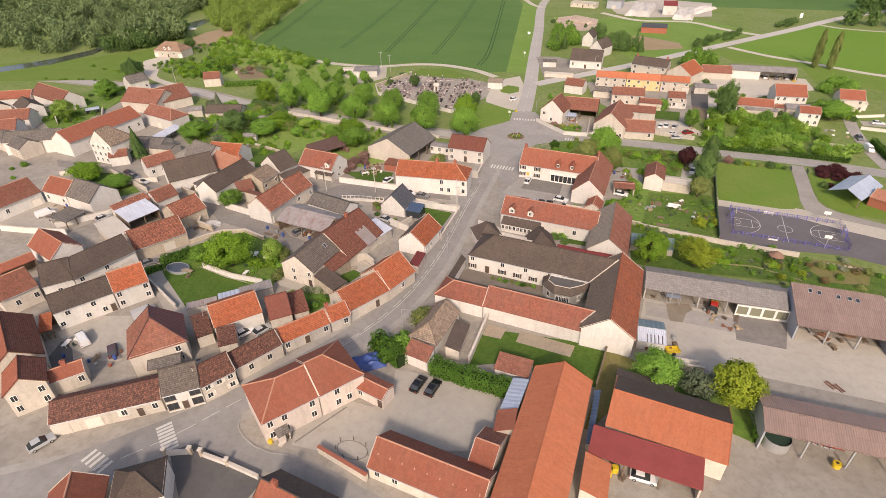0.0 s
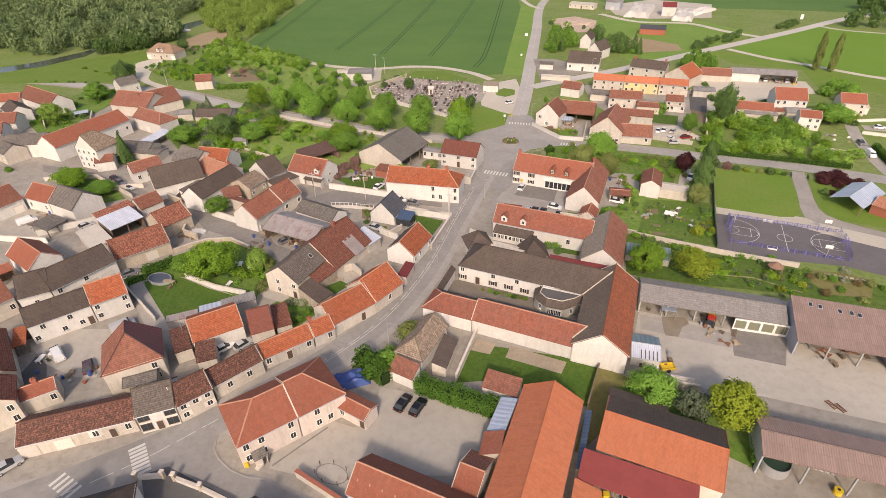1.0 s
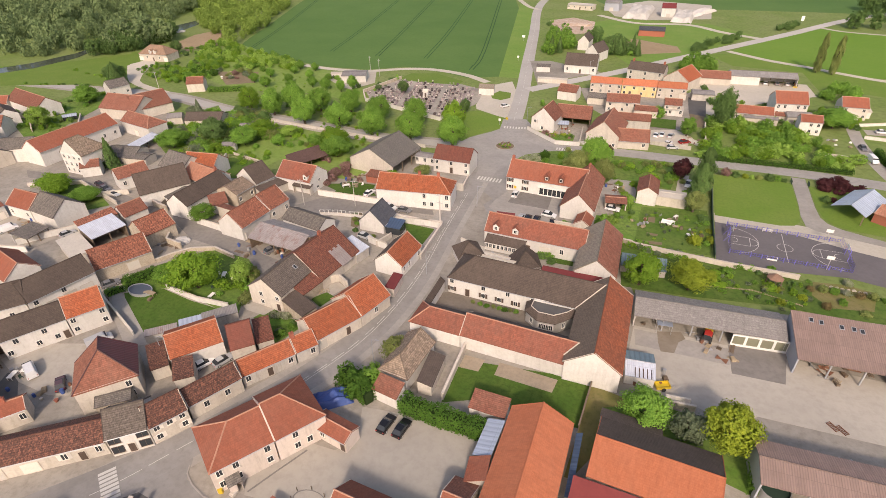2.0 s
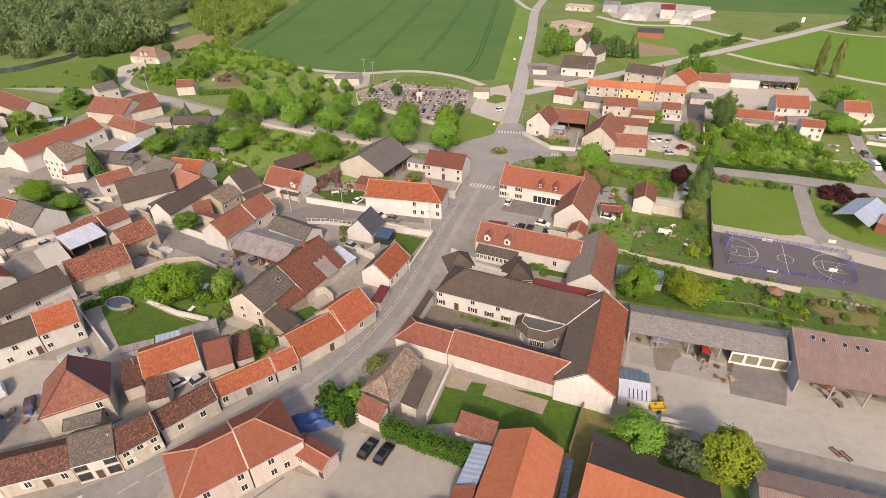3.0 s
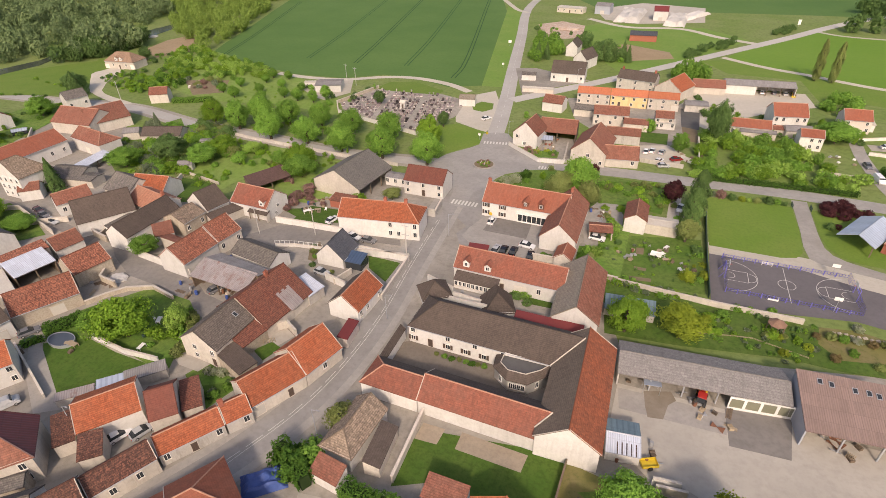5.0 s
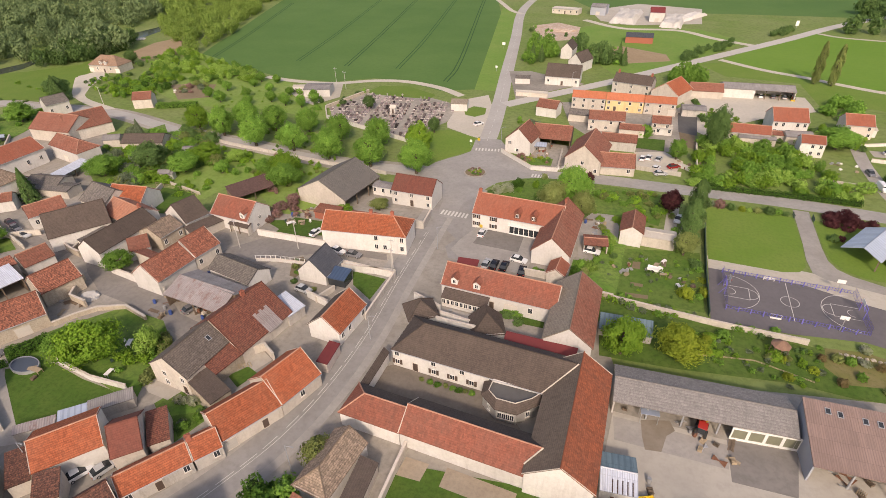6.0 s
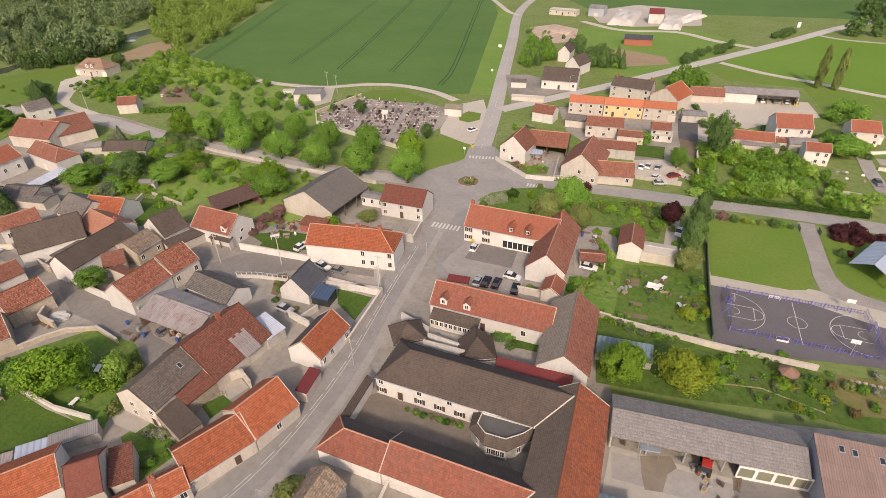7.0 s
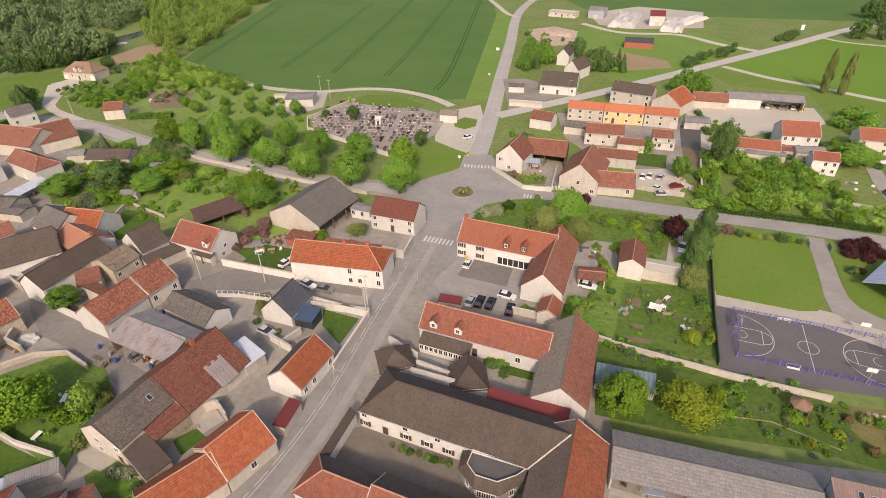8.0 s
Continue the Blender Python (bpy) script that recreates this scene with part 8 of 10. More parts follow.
# park pavilion
house(60.4, 172.6, 57.0, 14.5, 8.6, 2.9, 4.9, roof='bluesheet', wall='brick_red', bays='flb', label='park pavilion with pale grey glazed roof', kind='pavilion')
house(68.3, 168.2, -33.0, 9.0, 7.0, 2.8, 4.4, roof='salmon', wall='brick_red', label='low brick-red park building with salmon tiles')
house(-29.9, 134.4, 4.7, 5.1, 2.0, 2.4, 2.9, shape='mono', roof='redsheet', wall='cream')
house(-60.1, 146.7, 4.8, 15.0, 2.0, 2.3, 3.0, shape='mono', roof='oldred', wall='cream', label='long low store with red-brown tiled roof')

# avenue of trees
tree(-157.1, 188.3, 11.1, 4.5, 'broad', 'leaf_bright', group='avenue trees', where='in the avenue beside the road', bare=0.06)
tree(-144.6, 187.2, 11.8, 5.0, 'broad', 'leaf_green', group='avenue trees', where='in the avenue beside the road', bare=0.06)
tree(-141.5, 197.1, 11.4, 5.4, 'broad', 'leaf_green', group='avenue trees', where='in the avenue beside the road', bare=0.06)
tree(-126.6, 182.6, 12.1, 5.7, 'broad', 'leaf_green', group='avenue trees', where='in the avenue beside the road', bare=0.06)
tree(-128.7, 197.8, 10.5, 5.0, 'broad', 'leaf_green', group='avenue trees', where='in the avenue beside the road', bare=0.06)
tree(-110.9, 183.1, 10.5, 5.5, 'broad', 'leaf_green', group='avenue trees', where='in the avenue beside the road', bare=0.06)
tree(-115.1, 199.9, 10.3, 4.6, 'broad', 'leaf_green', group='avenue trees', where='in the avenue beside the road', bare=0.06)
tree(-95.2, 180.6, 11.5, 5.7, 'broad', 'leaf_green', group='avenue trees', where='in the avenue beside the road', bare=0.06)
tree(-99.5, 195.9, 10.9, 4.8, 'broad', 'leaf_green', group='avenue trees', where='in the avenue beside the road', bare=0.06)
tree(-78.9, 179.8, 11.5, 5.4, 'broad', 'leaf_green', group='avenue trees', where='in the avenue beside the road', bare=0.06)
tree(-83.0, 194.5, 11.8, 5.2, 'broad', 'leaf_green', group='avenue trees', where='in the avenue beside the road', bare=0.06)
tree(-62.3, 179.6, 12.1, 5.4, 'broad', 'leaf_green', group='avenue trees', where='in the avenue beside the road', bare=0.06)
tree(-66.7, 193.1, 12.8, 4.9, 'broad', 'leaf_bright', group='avenue trees', where='in the avenue beside the road', bare=0.06)
tree(-69.7, 214.5, 6.3, 2.6, 'broad', 'leaf_dark')
tree(-101.7, 165.0, 8.2, 5.0, 'broad', 'leaf_bright')
tree(-105.0, 230.4, 6.5, 2.7, 'broad', 'leaf_dark', where='in the cemetery')

# garden trees
tree(-11.6, 173.0, 13.4, 5.0, 'broad', 'leaf_green')
tree(-16.4, 168.6, 9.8, 4.6, 'broad', 'leaf_olive', bare=0.08)
tree(-8.4, 168.2, 8.6, 3.6, 'broad', 'leaf_olive', bare=0.08)
tree(-9.0, 187.6, 5.2, 1.8, 'broad', 'leaf_purple', bare=0.06)
for tx, ty, tr, lf in ((-34.2, 175.0, 1.7, 'leaf_blossom'), (-31.4, 176.8, 1.9, 'leaf_blossom'), (-29.0, 181.0, 1.9, 'leaf_hedge'), (-35.6, 172.6, 1.2, 'leaf_dark'), (-28.0, 178.0, 1.0, 'leaf_green'), (-26.0, 168.4, 1.0, 'leaf_brown'), (-24.0, 168.0, 0.9, 'leaf_pink')):
    tree(tx, ty, tr * 1.6, tr, 'bush', lf, where='in the garden behind the house')
tree(27.6, 229.0, 16.2, 4.4, 'broad', 'leaf_dark', bare=0.04)
tree(14.5, 178.3, 7.2, 3.3, 'broad', 'leaf_purple')
tree(15.8, 216.6, 7.6, 3.1, 'broad', 'leaf_green', bare=0.04)
tree(6.7, 117.8, 8.7, 4.6, 'broad', 'leaf_bright')
tree(17.2, 119.6, 7.8, 4.7, 'broad', 'leaf_yellow')
tree(18.1, 157.6, 6.9, 3.1, 'broad', 'leaf_olive')
tree(18.6, 140.6, 3.2, 1.7, 'bush', 'leaf_yellow')
tree(66.5, 241.8, 7.8, 6.9, 'broad', 'leaf_green')
tree(67.1, 245.5, 6.2, 4.0, 'broad', 'leaf_green')
tree(19.4, 166.8, 11.0, 2.6, 'poplar', 'leaf_dark', label='dense dark green columnar evergreen beside the park')
tree(20.4, 172.8, 13.5, 2.6, 'poplar', 'leaf_dark', label='tall dark green columnar evergreen beside the park')
tree(73.2, 321.9, 18.1, 1.8, 'poplar', 'leaf_olive', where='alone in the meadow')
tree(79.7, 320.7, 17.5, 1.8, 'poplar', 'leaf_olive', where='alone in the meadow')
tree(10.4, 77.8, 7.3, 4.3, 'broad', 'leaf_green')
tree(23.0, 77.0, 9.8, 4.8, 'broad', 'leaf_yellow')
tree(17.2, 76.8, 6.2, 3.3, 'broad', 'leaf_grey')
tree(-89.6, 82.0, 9.6, 5.9, 'broad', 'leaf_bright', bare=0.06)
tree(-98.9, 81.2, 4.6, 2.9, 'broad', 'leaf_green', bare=0.04)
tree(-81.4, 87.6, 6.0, 2.6, 'broad', 'leaf_fresh', bare=0.02)
tree(-168.5, 106.0, 6.0, 5.3, 'broad', 'leaf_bright')
tree(-152.7, 104.7, 4.7, 4.1, 'broad', 'leaf_green')
tree(-226.6, 144.4, 9.4, 4.8, 'broad', 'leaf_fresh')
tree(-235.8, 173.6, 6.2, 5.5, 'broad', 'leaf_green')
tree(-39.3, 67.6, 4.6, 3.5, 'bush', 'leaf_hedge', label='broad clipped green hedge bush beside the tarpaulin')
tree(-37.4, 70.0, 4.2, 2.6, 'bush', 'leaf_green')
tree(-36.2, 77.3, 5.3, 2.6, 'broad', 'leaf_olive')
tree(-250.8, 202.4, 9.3, 6.4, 'broad', 'leaf_dark')
tree(-109.7, 106.9, 5.9, 3.5, 'broad', 'leaf_green')
tree(-148.2, 155.6, 9.3, 6.0, 'broad', 'leaf_dark')
tree(-173.9, 172.8, 5.8, 2.9, 'broad', 'leaf_grey')
tree(-135.6, 156.7, 7.0, 5.7, 'broad', 'leaf_green')
tree(-159.0, 145.9, 7.0, 5.9, 'broad', 'leaf_green')
tree(-97.1, 158.4, 7.7, 5.6, 'broad', 'leaf_green')
tree(-134.6, 166.2, 6.3, 5.5, 'broad', 'leaf_bright')
tree(-265.1, 258.6, 7.9, 3.4, 'broad', 'leaf_dark')

# bushes
thicket([(-163.2, 145.3), (-166.3, 163.3), (-176.8, 177.2), (-160.9, 187.8), (-136.4, 177.7), (-129.3, 164.5), (-138.5, 155.4), (-134.8, 145.5), (-149.3, 140.6)], 110, 3, 1.2, 3.2, ['leaf_green', 'leaf_olive', 'leaf_dark', 'leaf_bright', 'leaf_grey'])
thicket([(21.0, 197.6), (22.6, 231.9), (33.1, 237.7), (52.4, 234.9), (60.1, 219.4), (68.2, 208.5), (66.0, 199.5), (44.4, 199.5), (23.2, 197.0)], 120, 5, 1.4, 3.2, ['leaf_green', 'leaf_bright', 'leaf_fresh', 'leaf_green'], mass=True, where='over the neglected gardens')
thicket([(21.6, 132.0), (29.8, 134.5), (37.2, 135.4), (43.7, 132.9), (44.0, 122.8), (36.5, 120.2), (32.1, 123.2), (21.7, 121.9)], 14, 7, 0.7, 1.5, ['leaf_green', 'leaf_olive', 'leaf_bright', 'leaf_yellow'])
thicket([(14.4, 125.9), (24.9, 131.0), (37.0, 133.9), (43.6, 132.2), (44.0, 122.8), (33.3, 120.1), (20.7, 119.1)], 44, 37, 0.3, 0.9, ['leaf_green', 'leaf_dark', 'leaf_bright', 'leaf_grey'], mass=True)
thicket([(0.0, 137.4), (3.5, 136.0), (15.2, 135.1), (21.3, 135.7), (20.2, 133.0), (6.2, 130.4), (0.6, 133.3)], 40, 38, 0.4, 1.2, ['leaf_green', 'leaf_bright', 'leaf_grey'], mass=True)
thicket([(-133.2, 146.0), (-131.5, 159.7), (-114.9, 148.7), (-123.9, 139.1)], 18, 39, 0.5, 1.3, ['leaf_green', 'leaf_bright'])
thicket([(-140.2, 176.5), (-117.7, 174.7), (-109.1, 169.1), (-119.1, 158.0), (-129.6, 162.4)], 30, 40, 0.5, 1.8, ['leaf_green', 'leaf_bright'], mass=True)
thicket([(22.1, 162.1), (23.5, 162.6), (23.1, 136.3), (20.3, 136.9), (16.2, 147.7)], 12, 41, 0.5, 1.5, ['leaf_green', 'leaf_dark', 'leaf_yellow'], mass=True)
thicket([(-261.4, 224.1), (-256.1, 235.1), (-239.1, 250.1), (-216.3, 224.9), (-225.4, 206.2)], 80, 42, 0.7, 1.7, ['leaf_green', 'leaf_bright', 'leaf_dark'], mass=True)
thicket([(-152.7, 244.4), (-131.0, 235.6), (-120.9, 246.3), (-113.2, 252.6), (-119.3, 225.4), (-126.2, 219.9)], 14, 43, 0.7, 2.0, ['leaf_green', 'leaf_dark'], mass=True)
thicket([(53.7, 190.3), (63.8, 191.0), (65.7, 184.1), (60.8, 182.4), (54.2, 183.9)], 14, 8, 1.2, 2.0, ['leaf_purple'], where='beside the park pavilion')
for tx, ty, tr, lf in ((27.6, 186.4, 1.5, 'leaf_pink'), (30.6, 186.2, 1.2, 'leaf_dark'), (33.4, 186.0, 0.9, 'leaf_yellow'), (35.2, 186.2, 0.8, 'leaf_fresh'), (37.3, 186.4, 1.0, 'leaf_olive'), (40.2, 186.8, 1.35, 'leaf_dark'), (42.5, 187.0, 1.0, 'leaf_green'), (44.3, 187.0, 0.8, 'leaf_dark'), (25.6, 186.6, 1.0, 'leaf_grey'), (53.6, 176.5, 1.2, 'leaf_dark'), (55.6, 177.3, 0.9, 'leaf_purple')):
    tree(tx, ty, tr * 1.7, tr, 'bush', lf, where='along the park edge')
hedge([(25.3, 197.4), (37.3, 198.1), (50.7, 198.8), (64.7, 199.2)], 1.3, 1.2, leaf='leaf_hedge', label='rough dark hedge along the side road', ragged=0.25)
thicket([(-31.6, 178.3), (-21.3, 190.5), (-7.7, 186.3), (-6.7, 178.6), (-11.4, 171.0), (-27.4, 174.7)], 12, 10, 0.7, 2.0, ['leaf_green', 'leaf_olive', 'leaf_bright'], mass=True)
thicket([(-6.0, 185.2), (13.0, 188.4), (16.0, 180.3), (12.1, 170.8), (0.7, 178.1), (-5.3, 179.1)], 40, 11, 0.5, 1.6, ['leaf_green', 'leaf_olive', 'leaf_bright'], mass=True)
thicket([(-221.8, 231.7), (-264.3, 276.3), (-256.5, 291.2), (-229.3, 274.6), (-188.9, 265.2), (-174.3, 250.6), (-187.8, 240.1), (-214.2, 243.1)], 170, 12, 1.2, 3.0, ['leaf_fresh', 'leaf_bright', 'leaf_green', 'leaf_fresh'], mass=True, where='on the overgrown slope below the field')
thicket([(-223.0, 207.0), (-244.1, 224.9), (-228.6, 243.4), (-208.7, 227.2), (-210.4, 214.7)], 70, 17, 1.0, 2.4, ['leaf_green', 'leaf_bright', 'leaf_hedge'], mass=True, where='beside the driveway')
thicket([(-222.0, 238.0), (-199.0, 241.0), (-184.0, 228.0), (-197.0, 219.0)], 12, 18, 0.8, 1.8, ['leaf_grey', 'leaf_pink', 'leaf_olive'], where='in a rough plot')
thicket([(-182.0, 250.0), (-150.0, 247.0), (-128.0, 232.0), (-140.0, 215.0), (-176.0, 210.0)], 40, 19, 0.3, 0.7, ['leaf_fresh', 'leaf_bright'], mass=True, where='in the rough orchard grass')
for tx, ty, th, tr in ((-180.7, 233.4, 5.0, 2.4), (-166.0, 228.5, 4.6, 2.3), (-172.6, 242.5, 4.4, 2.1), (-174.3, 250.6, 5.2, 2.6), (-150.8, 225.8, 5.4, 2.6), (-142.2, 223.6, 6.2, 2.7), (-134.3, 224.0, 6.0, 2.4),
                       (-131.4, 229.8, 6.6, 2.7), (-160.5, 238.0, 4.6, 2.2), (-172.8, 219.0, 5.6, 2.8), (-182.7, 223.3, 5.0, 2.6), (-158.6, 219.8, 4.8, 2.3), (-148.5, 236.5, 4.2, 2.0), (-165.5, 250.8, 4.6, 2.3)):
    tree(tx, ty, th, tr, 'broad', 'leaf_green', where='in the orchard on the slope', bare=0.1)
thicket([(-112.5, 168.0), (-116.9, 179.4), (-93.9, 174.2), (-90.3, 165.7), (-93.9, 149.2), (-101.0, 153.3)], 30, 13, 0.6, 1.7, ['leaf_green', 'leaf_bright', 'leaf_pink'], mass=True)
thicket([(-85.0, 93.5), (-76.7, 86.6), (-74.9, 76.6), (-75.9, 83.8), (-78.1, 89.2)], 14, 14, 0.8, 1.6, ['leaf_green', 'leaf_olive'])
thicket([(-69.4, 78.6), (-67.1, 81.3), (-59.6, 78.7), (-60.9, 73.3)], 5, 15, 0.5, 1.2, ['leaf_green', 'leaf_dark', 'leaf_grey'])
thicket([(-102.5, 82.9), (-99.5, 86.8), (-91.0, 89.8), (-76.6, 86.8), (-75.1, 82.3), (-82.3, 81.0)], 24, 16, 0.8, 1.6, ['leaf_green', 'leaf_bright'], mass=True)

# far woods
wood('wood', [(p[0], p[1], 10 + 7 * q, 4 + 3.5 * q) for p, q in zip(*wood_spots([(-961.0, 396.5), (-483.4, 503.3), (-350.3, 365.0), (-331.8, 314.1), (-284.8, 270.3), (-302.9, 243.8), (-318.9, 236.9), (-429.3, 182.7)], 650, 21))], 'leaf_wood', 'grey-green mixed woodland along the river', 330, 0.12)
wood('wood', [(p[0], p[1], 7 + 5 * q, 3 + 2 * q) for p, q in zip(*wood_spots([(-309.0, 232.0), (-297.0, 252.4), (-293.0, 281.0), (-311.0, 303.5), (-324.0, 281.0), (-318.0, 255.0)], 70, 20))], 'leaf_dark', 'dense dark green trees along the river bank', 430, 0.105)
wood('wood', [(p[0], p[1], 6 + 5 * q, 2.5 + 2.5 * q) for p, q in zip(*wood_spots([(-389.7, 400.8), (-392.3, 523.7), (-341.4, 517.0), (-287.2, 403.2), (-260.5, 333.9), (-248.5, 287.1), (-276.8, 299.0)], 260, 22))], 'leaf_budding', 'yellow-green budding trees beside the field', 330, 0.12)
wood('wood', [(p[0], p[1], 8 + 5 * q, 4 + 2 * q) for p, q in zip(*wood_spots([(107.5, 436.1), (128.1, 510.7), (179.3, 606.4), (251.2, 610.1), (179.0, 422.8), (122.4, 426.0)], 60, 23))], 'leaf_dark', 'dark green copse beside the road')
wood('wood', [(p[0], p[1], 6 + 4 * q, 2.5 + 1.5 * q) for p, q in zip(*wood_spots([(-63.0, 322.0), (-63.0, 365.0), (-50.0, 352.0), (-44.0, 336.0), (-52.0, 316.0)], 26, 24))], 'leaf_green', 'green trees beside white houses')
wood('wood', [(p[0], p[1], 5 + 3 * q, 2 + 1.5 * q) for p, q in zip(*wood_spots([(-28.0, 326.0), (-40.0, 370.0), (-34.0, 372.0), (-18.0, 347.0), (-9.0, 332.0), (-14.0, 324.0)], 26, 25))], 'leaf_dark', 'dark green garden trees behind the houses')
wood('wood', [(p[0], p[1], 2.5 + 2 * q, 1.5 + q) for p, q in zip(*wood_spots([(16.2, 355.8), (44.0, 397.1), (46.8, 388.7), (18.9, 345.6)], 26, 26))], 'leaf_dark', 'dark hedge row beside the road')
wood('wood', [(p[0], p[1], 2 + 2 * q, 1.5 + q) for p, q in zip(*wood_spots([(61.1, 411.6), (81.9, 447.6), (80.1, 431.5), (63.1, 403.9)], 12, 27))], 'leaf_dark', 'dark hedge beside the far road')
wood('wood', [(p[0], p[1], 6 + 3 * q, 3 + q) for p, q in zip(*wood_spots([(12.0, 305.0), (18.0, 318.0), (27.0, 316.0), (25.0, 304.0)], 12, 28))], 'leaf_green', 'green trees behind the sheds')
wood('wood', [(p[0], p[1], 3 + 3 * q, 2 + q) for p, q in zip(*wood_spots([(67.5, 284.3), (82.9, 295.6), (85.5, 278.0), (71.5, 267.9)], 16, 29))], 'leaf_green', 'green bushes behind the red-roofed houses')

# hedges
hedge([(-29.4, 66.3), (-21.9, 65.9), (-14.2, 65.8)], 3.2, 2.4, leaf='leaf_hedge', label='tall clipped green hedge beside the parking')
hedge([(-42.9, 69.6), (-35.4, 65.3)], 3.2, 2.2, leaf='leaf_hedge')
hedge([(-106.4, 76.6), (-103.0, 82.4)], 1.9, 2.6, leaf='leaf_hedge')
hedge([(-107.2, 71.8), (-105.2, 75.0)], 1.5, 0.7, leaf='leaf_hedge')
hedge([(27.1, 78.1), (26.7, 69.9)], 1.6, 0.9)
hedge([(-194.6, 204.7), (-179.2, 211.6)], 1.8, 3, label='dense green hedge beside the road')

# garden walls
garden_wall([(-29.4, 66.4), (-13.0, 65.5)], 1.9, 0.35, 'white')
garden_wall([(-44.8, 110.2), (-45.4, 126.7)], 1.6, 0.3, 'grey')
garden_wall([(-45.4, 126.7), (-58.6, 124.7)], 1.8, 0.3, 'white')
garden_wall([(-88.0, 131.5), (-67.6, 132.4)], 1.8, 0.35, 'white')
garden_wall([(3.7, 134.1), (14.2, 133.2), (25.0, 132.5), (32.8, 132.4), (41.1, 132.4)], 1.25, 0.35, 'cream')
garden_wall([(-40.8, 204.4), (-28.0, 193.9), (-19.7, 194.8), (-20.9, 210.9)], 1.4, 0.3, 'white')
garden_wall([(-116.8, 215.4), (-89.4, 207.0), (-76.5, 203.0), (-74.5, 211.9)], 1.5, 0.35, 'white')
garden_wall([(-116.8, 215.4), (-123.6, 226.0), (-116.1, 251.7)], 1.3, 0.35, 'stone')
garden_wall([(-156.9, 183.7), (-136.2, 180.2), (-97.8, 177.0), (-71.2, 175.8)], 1.1, 0.3, 'grey')
garden_wall([(-40.3, 43.3), (-30.3, 41.4)], 1.6, 0.5, 'cream', cap='brick_red', label='cream garden wall with brick-red coping beside the yard')
garden_wall([(-63.6, 34.0), (-60.4, 35.5)], 0.9, 0.4, 'white')
garden_wall([(-57.6, 35.9), (-52.8, 36.0), (-46.6, 35.7)], 0.9, 0.4, 'white')
for gx, gy in ((-60.0, 35.6), (-58.0, 35.9), (-52.8, 36.0), (-63.8, 33.9)):
    gate_pillar(gx, gy, 15.0)
garden_wall([(-96.1, 78.9), (-86.0, 77.8), (-77.7, 78.3)], 1.3, 0.25, 'white')
garden_wall([(-111.3, 105.4), (-92.2, 103.1)], 2.0, 0.3, 'white')
garden_wall([(-23.9, 84.2), (-23.7, 77.6), (-23.5, 70.6)], 1.8, 0.35, 'cream')

# parked cars
car(-30.5, 62.0, 83, 'car_black')
car(-27.6, 62.1, 83, 'car_black')
car(-85.2, 28.1, 70, 'car_silver')
car(-100.9, 49.0, 155, 'car_white', kind='van')
car(-92.3, 48.7, 143, 'car_purple')
car(-95.5, 60.0, 63, 'car_silver', kind='van')
car(9.8, 56.7, 1, 'car_white')
car(-19.3, 141.9, -6, 'car_white')
car(-26.3, 137.8, 86, 'car_silver')
car(-24.4, 138.0, 90, 'car_black')
car(-22.0, 138.2, 89, 'car_black')
car(-17.5, 137.6, 93, 'car_black')
car(-31.3, 151.0, 88, 'car_white')
car(-58.8, 130.8, -0, 'car_grey')
car(-63.4, 131.1, -15, 'car_white')
car(-62.9, 114.5, -8, 'car_silver')
car(-3.1, 151.4, -5, 'car_white')
car(5.4, 213.0, 85, 'car_white')
car(7.4, 214.3, 84, 'car_white')
car(9.8, 206.2, 68, 'car_white')
car(11.4, 202.6, 18, 'car_silver')
car(15.2, 209.2, 33, 'car_red')
car(10.5, 214.0, 77, 'car_silver')
car(-56.1, 227.0, 55, 'car_white')
car(72.2, 222.5, -82, 'car_grey')
car(72.8, 212.1, -80, 'car_white', kind='van')
car(16.8, 174.6, -99, 'car_white')
car(-140.6, 88.2, 74, 'car_silver')
car(-110.0, 75.4, 61, 'car_grey')
car(-153.9, 111.9, -11, 'car_grey')
car(-148.2, 110.3, -10, 'car_silver')
car(-70.4, 62.4, 66, 'car_white')
car(-67.4, 64.4, 70, 'car_silver')

# street things and yards
roundabout(-44.5, 186.2)
court_fence(26.7, 138.9, 53.0, 153.0)
graveyard([(-121.3, 225.4), (-116.5, 240.9), (-113.7, 249.3), (-84.5, 248.7), (-70.9, 244.0), (-70.7, 227.6), (-76.4, 213.4), (-78.1, 205.5), (-90.0, 209.0), (-116.0, 216.8)], 12)
utility_pole(-47.3, 129.4)
utility_pole(-73.9, 129.1)
utility_pole(-88.6, 124.7)
utility_pole(-45.6, 125.7)
utility_pole(-221.1, 200.2)
utility_pole(-128.3, 251.9)
utility_pole(-135.5, 256.0)
street_lamp(-39.2, 74.2)
street_lamp(-42.6, 210.7)
street_lamp(-41.0, 105.0)
street_lamp(-78.6, 60.7)
street_lamp(-40.1, 140.7)
street_lamp(-29.8, 286.3)
road_sign(-31.0, 148.5, 0, 'paint_yellow', 4.6, 0.8, 0.9)
road_sign(-50.1, 208.2, 0, 'paint_yellow')
road_sign(-52.4, 206.1, 0, 'paint_white')
road_sign(-78.6, 348.0, 0, 'paint_white', 3.4, 1.8, 1.5)
road_sign(-69.7, 300.9, 0, 'paint_white', 2.8, 1.0, 1.0)
road_sign(84.4, 448.3, 20, 'paint_white', 4.5, 2.0, 3.0)
tarp(-42.3, 63.9, 40)
ring_pool(-35.3, 45.5, 2.8, 1.7, 0.16, 'darktar', 'lane', 'dark ornamental pond with low kerb and posts', 'pond', 7)
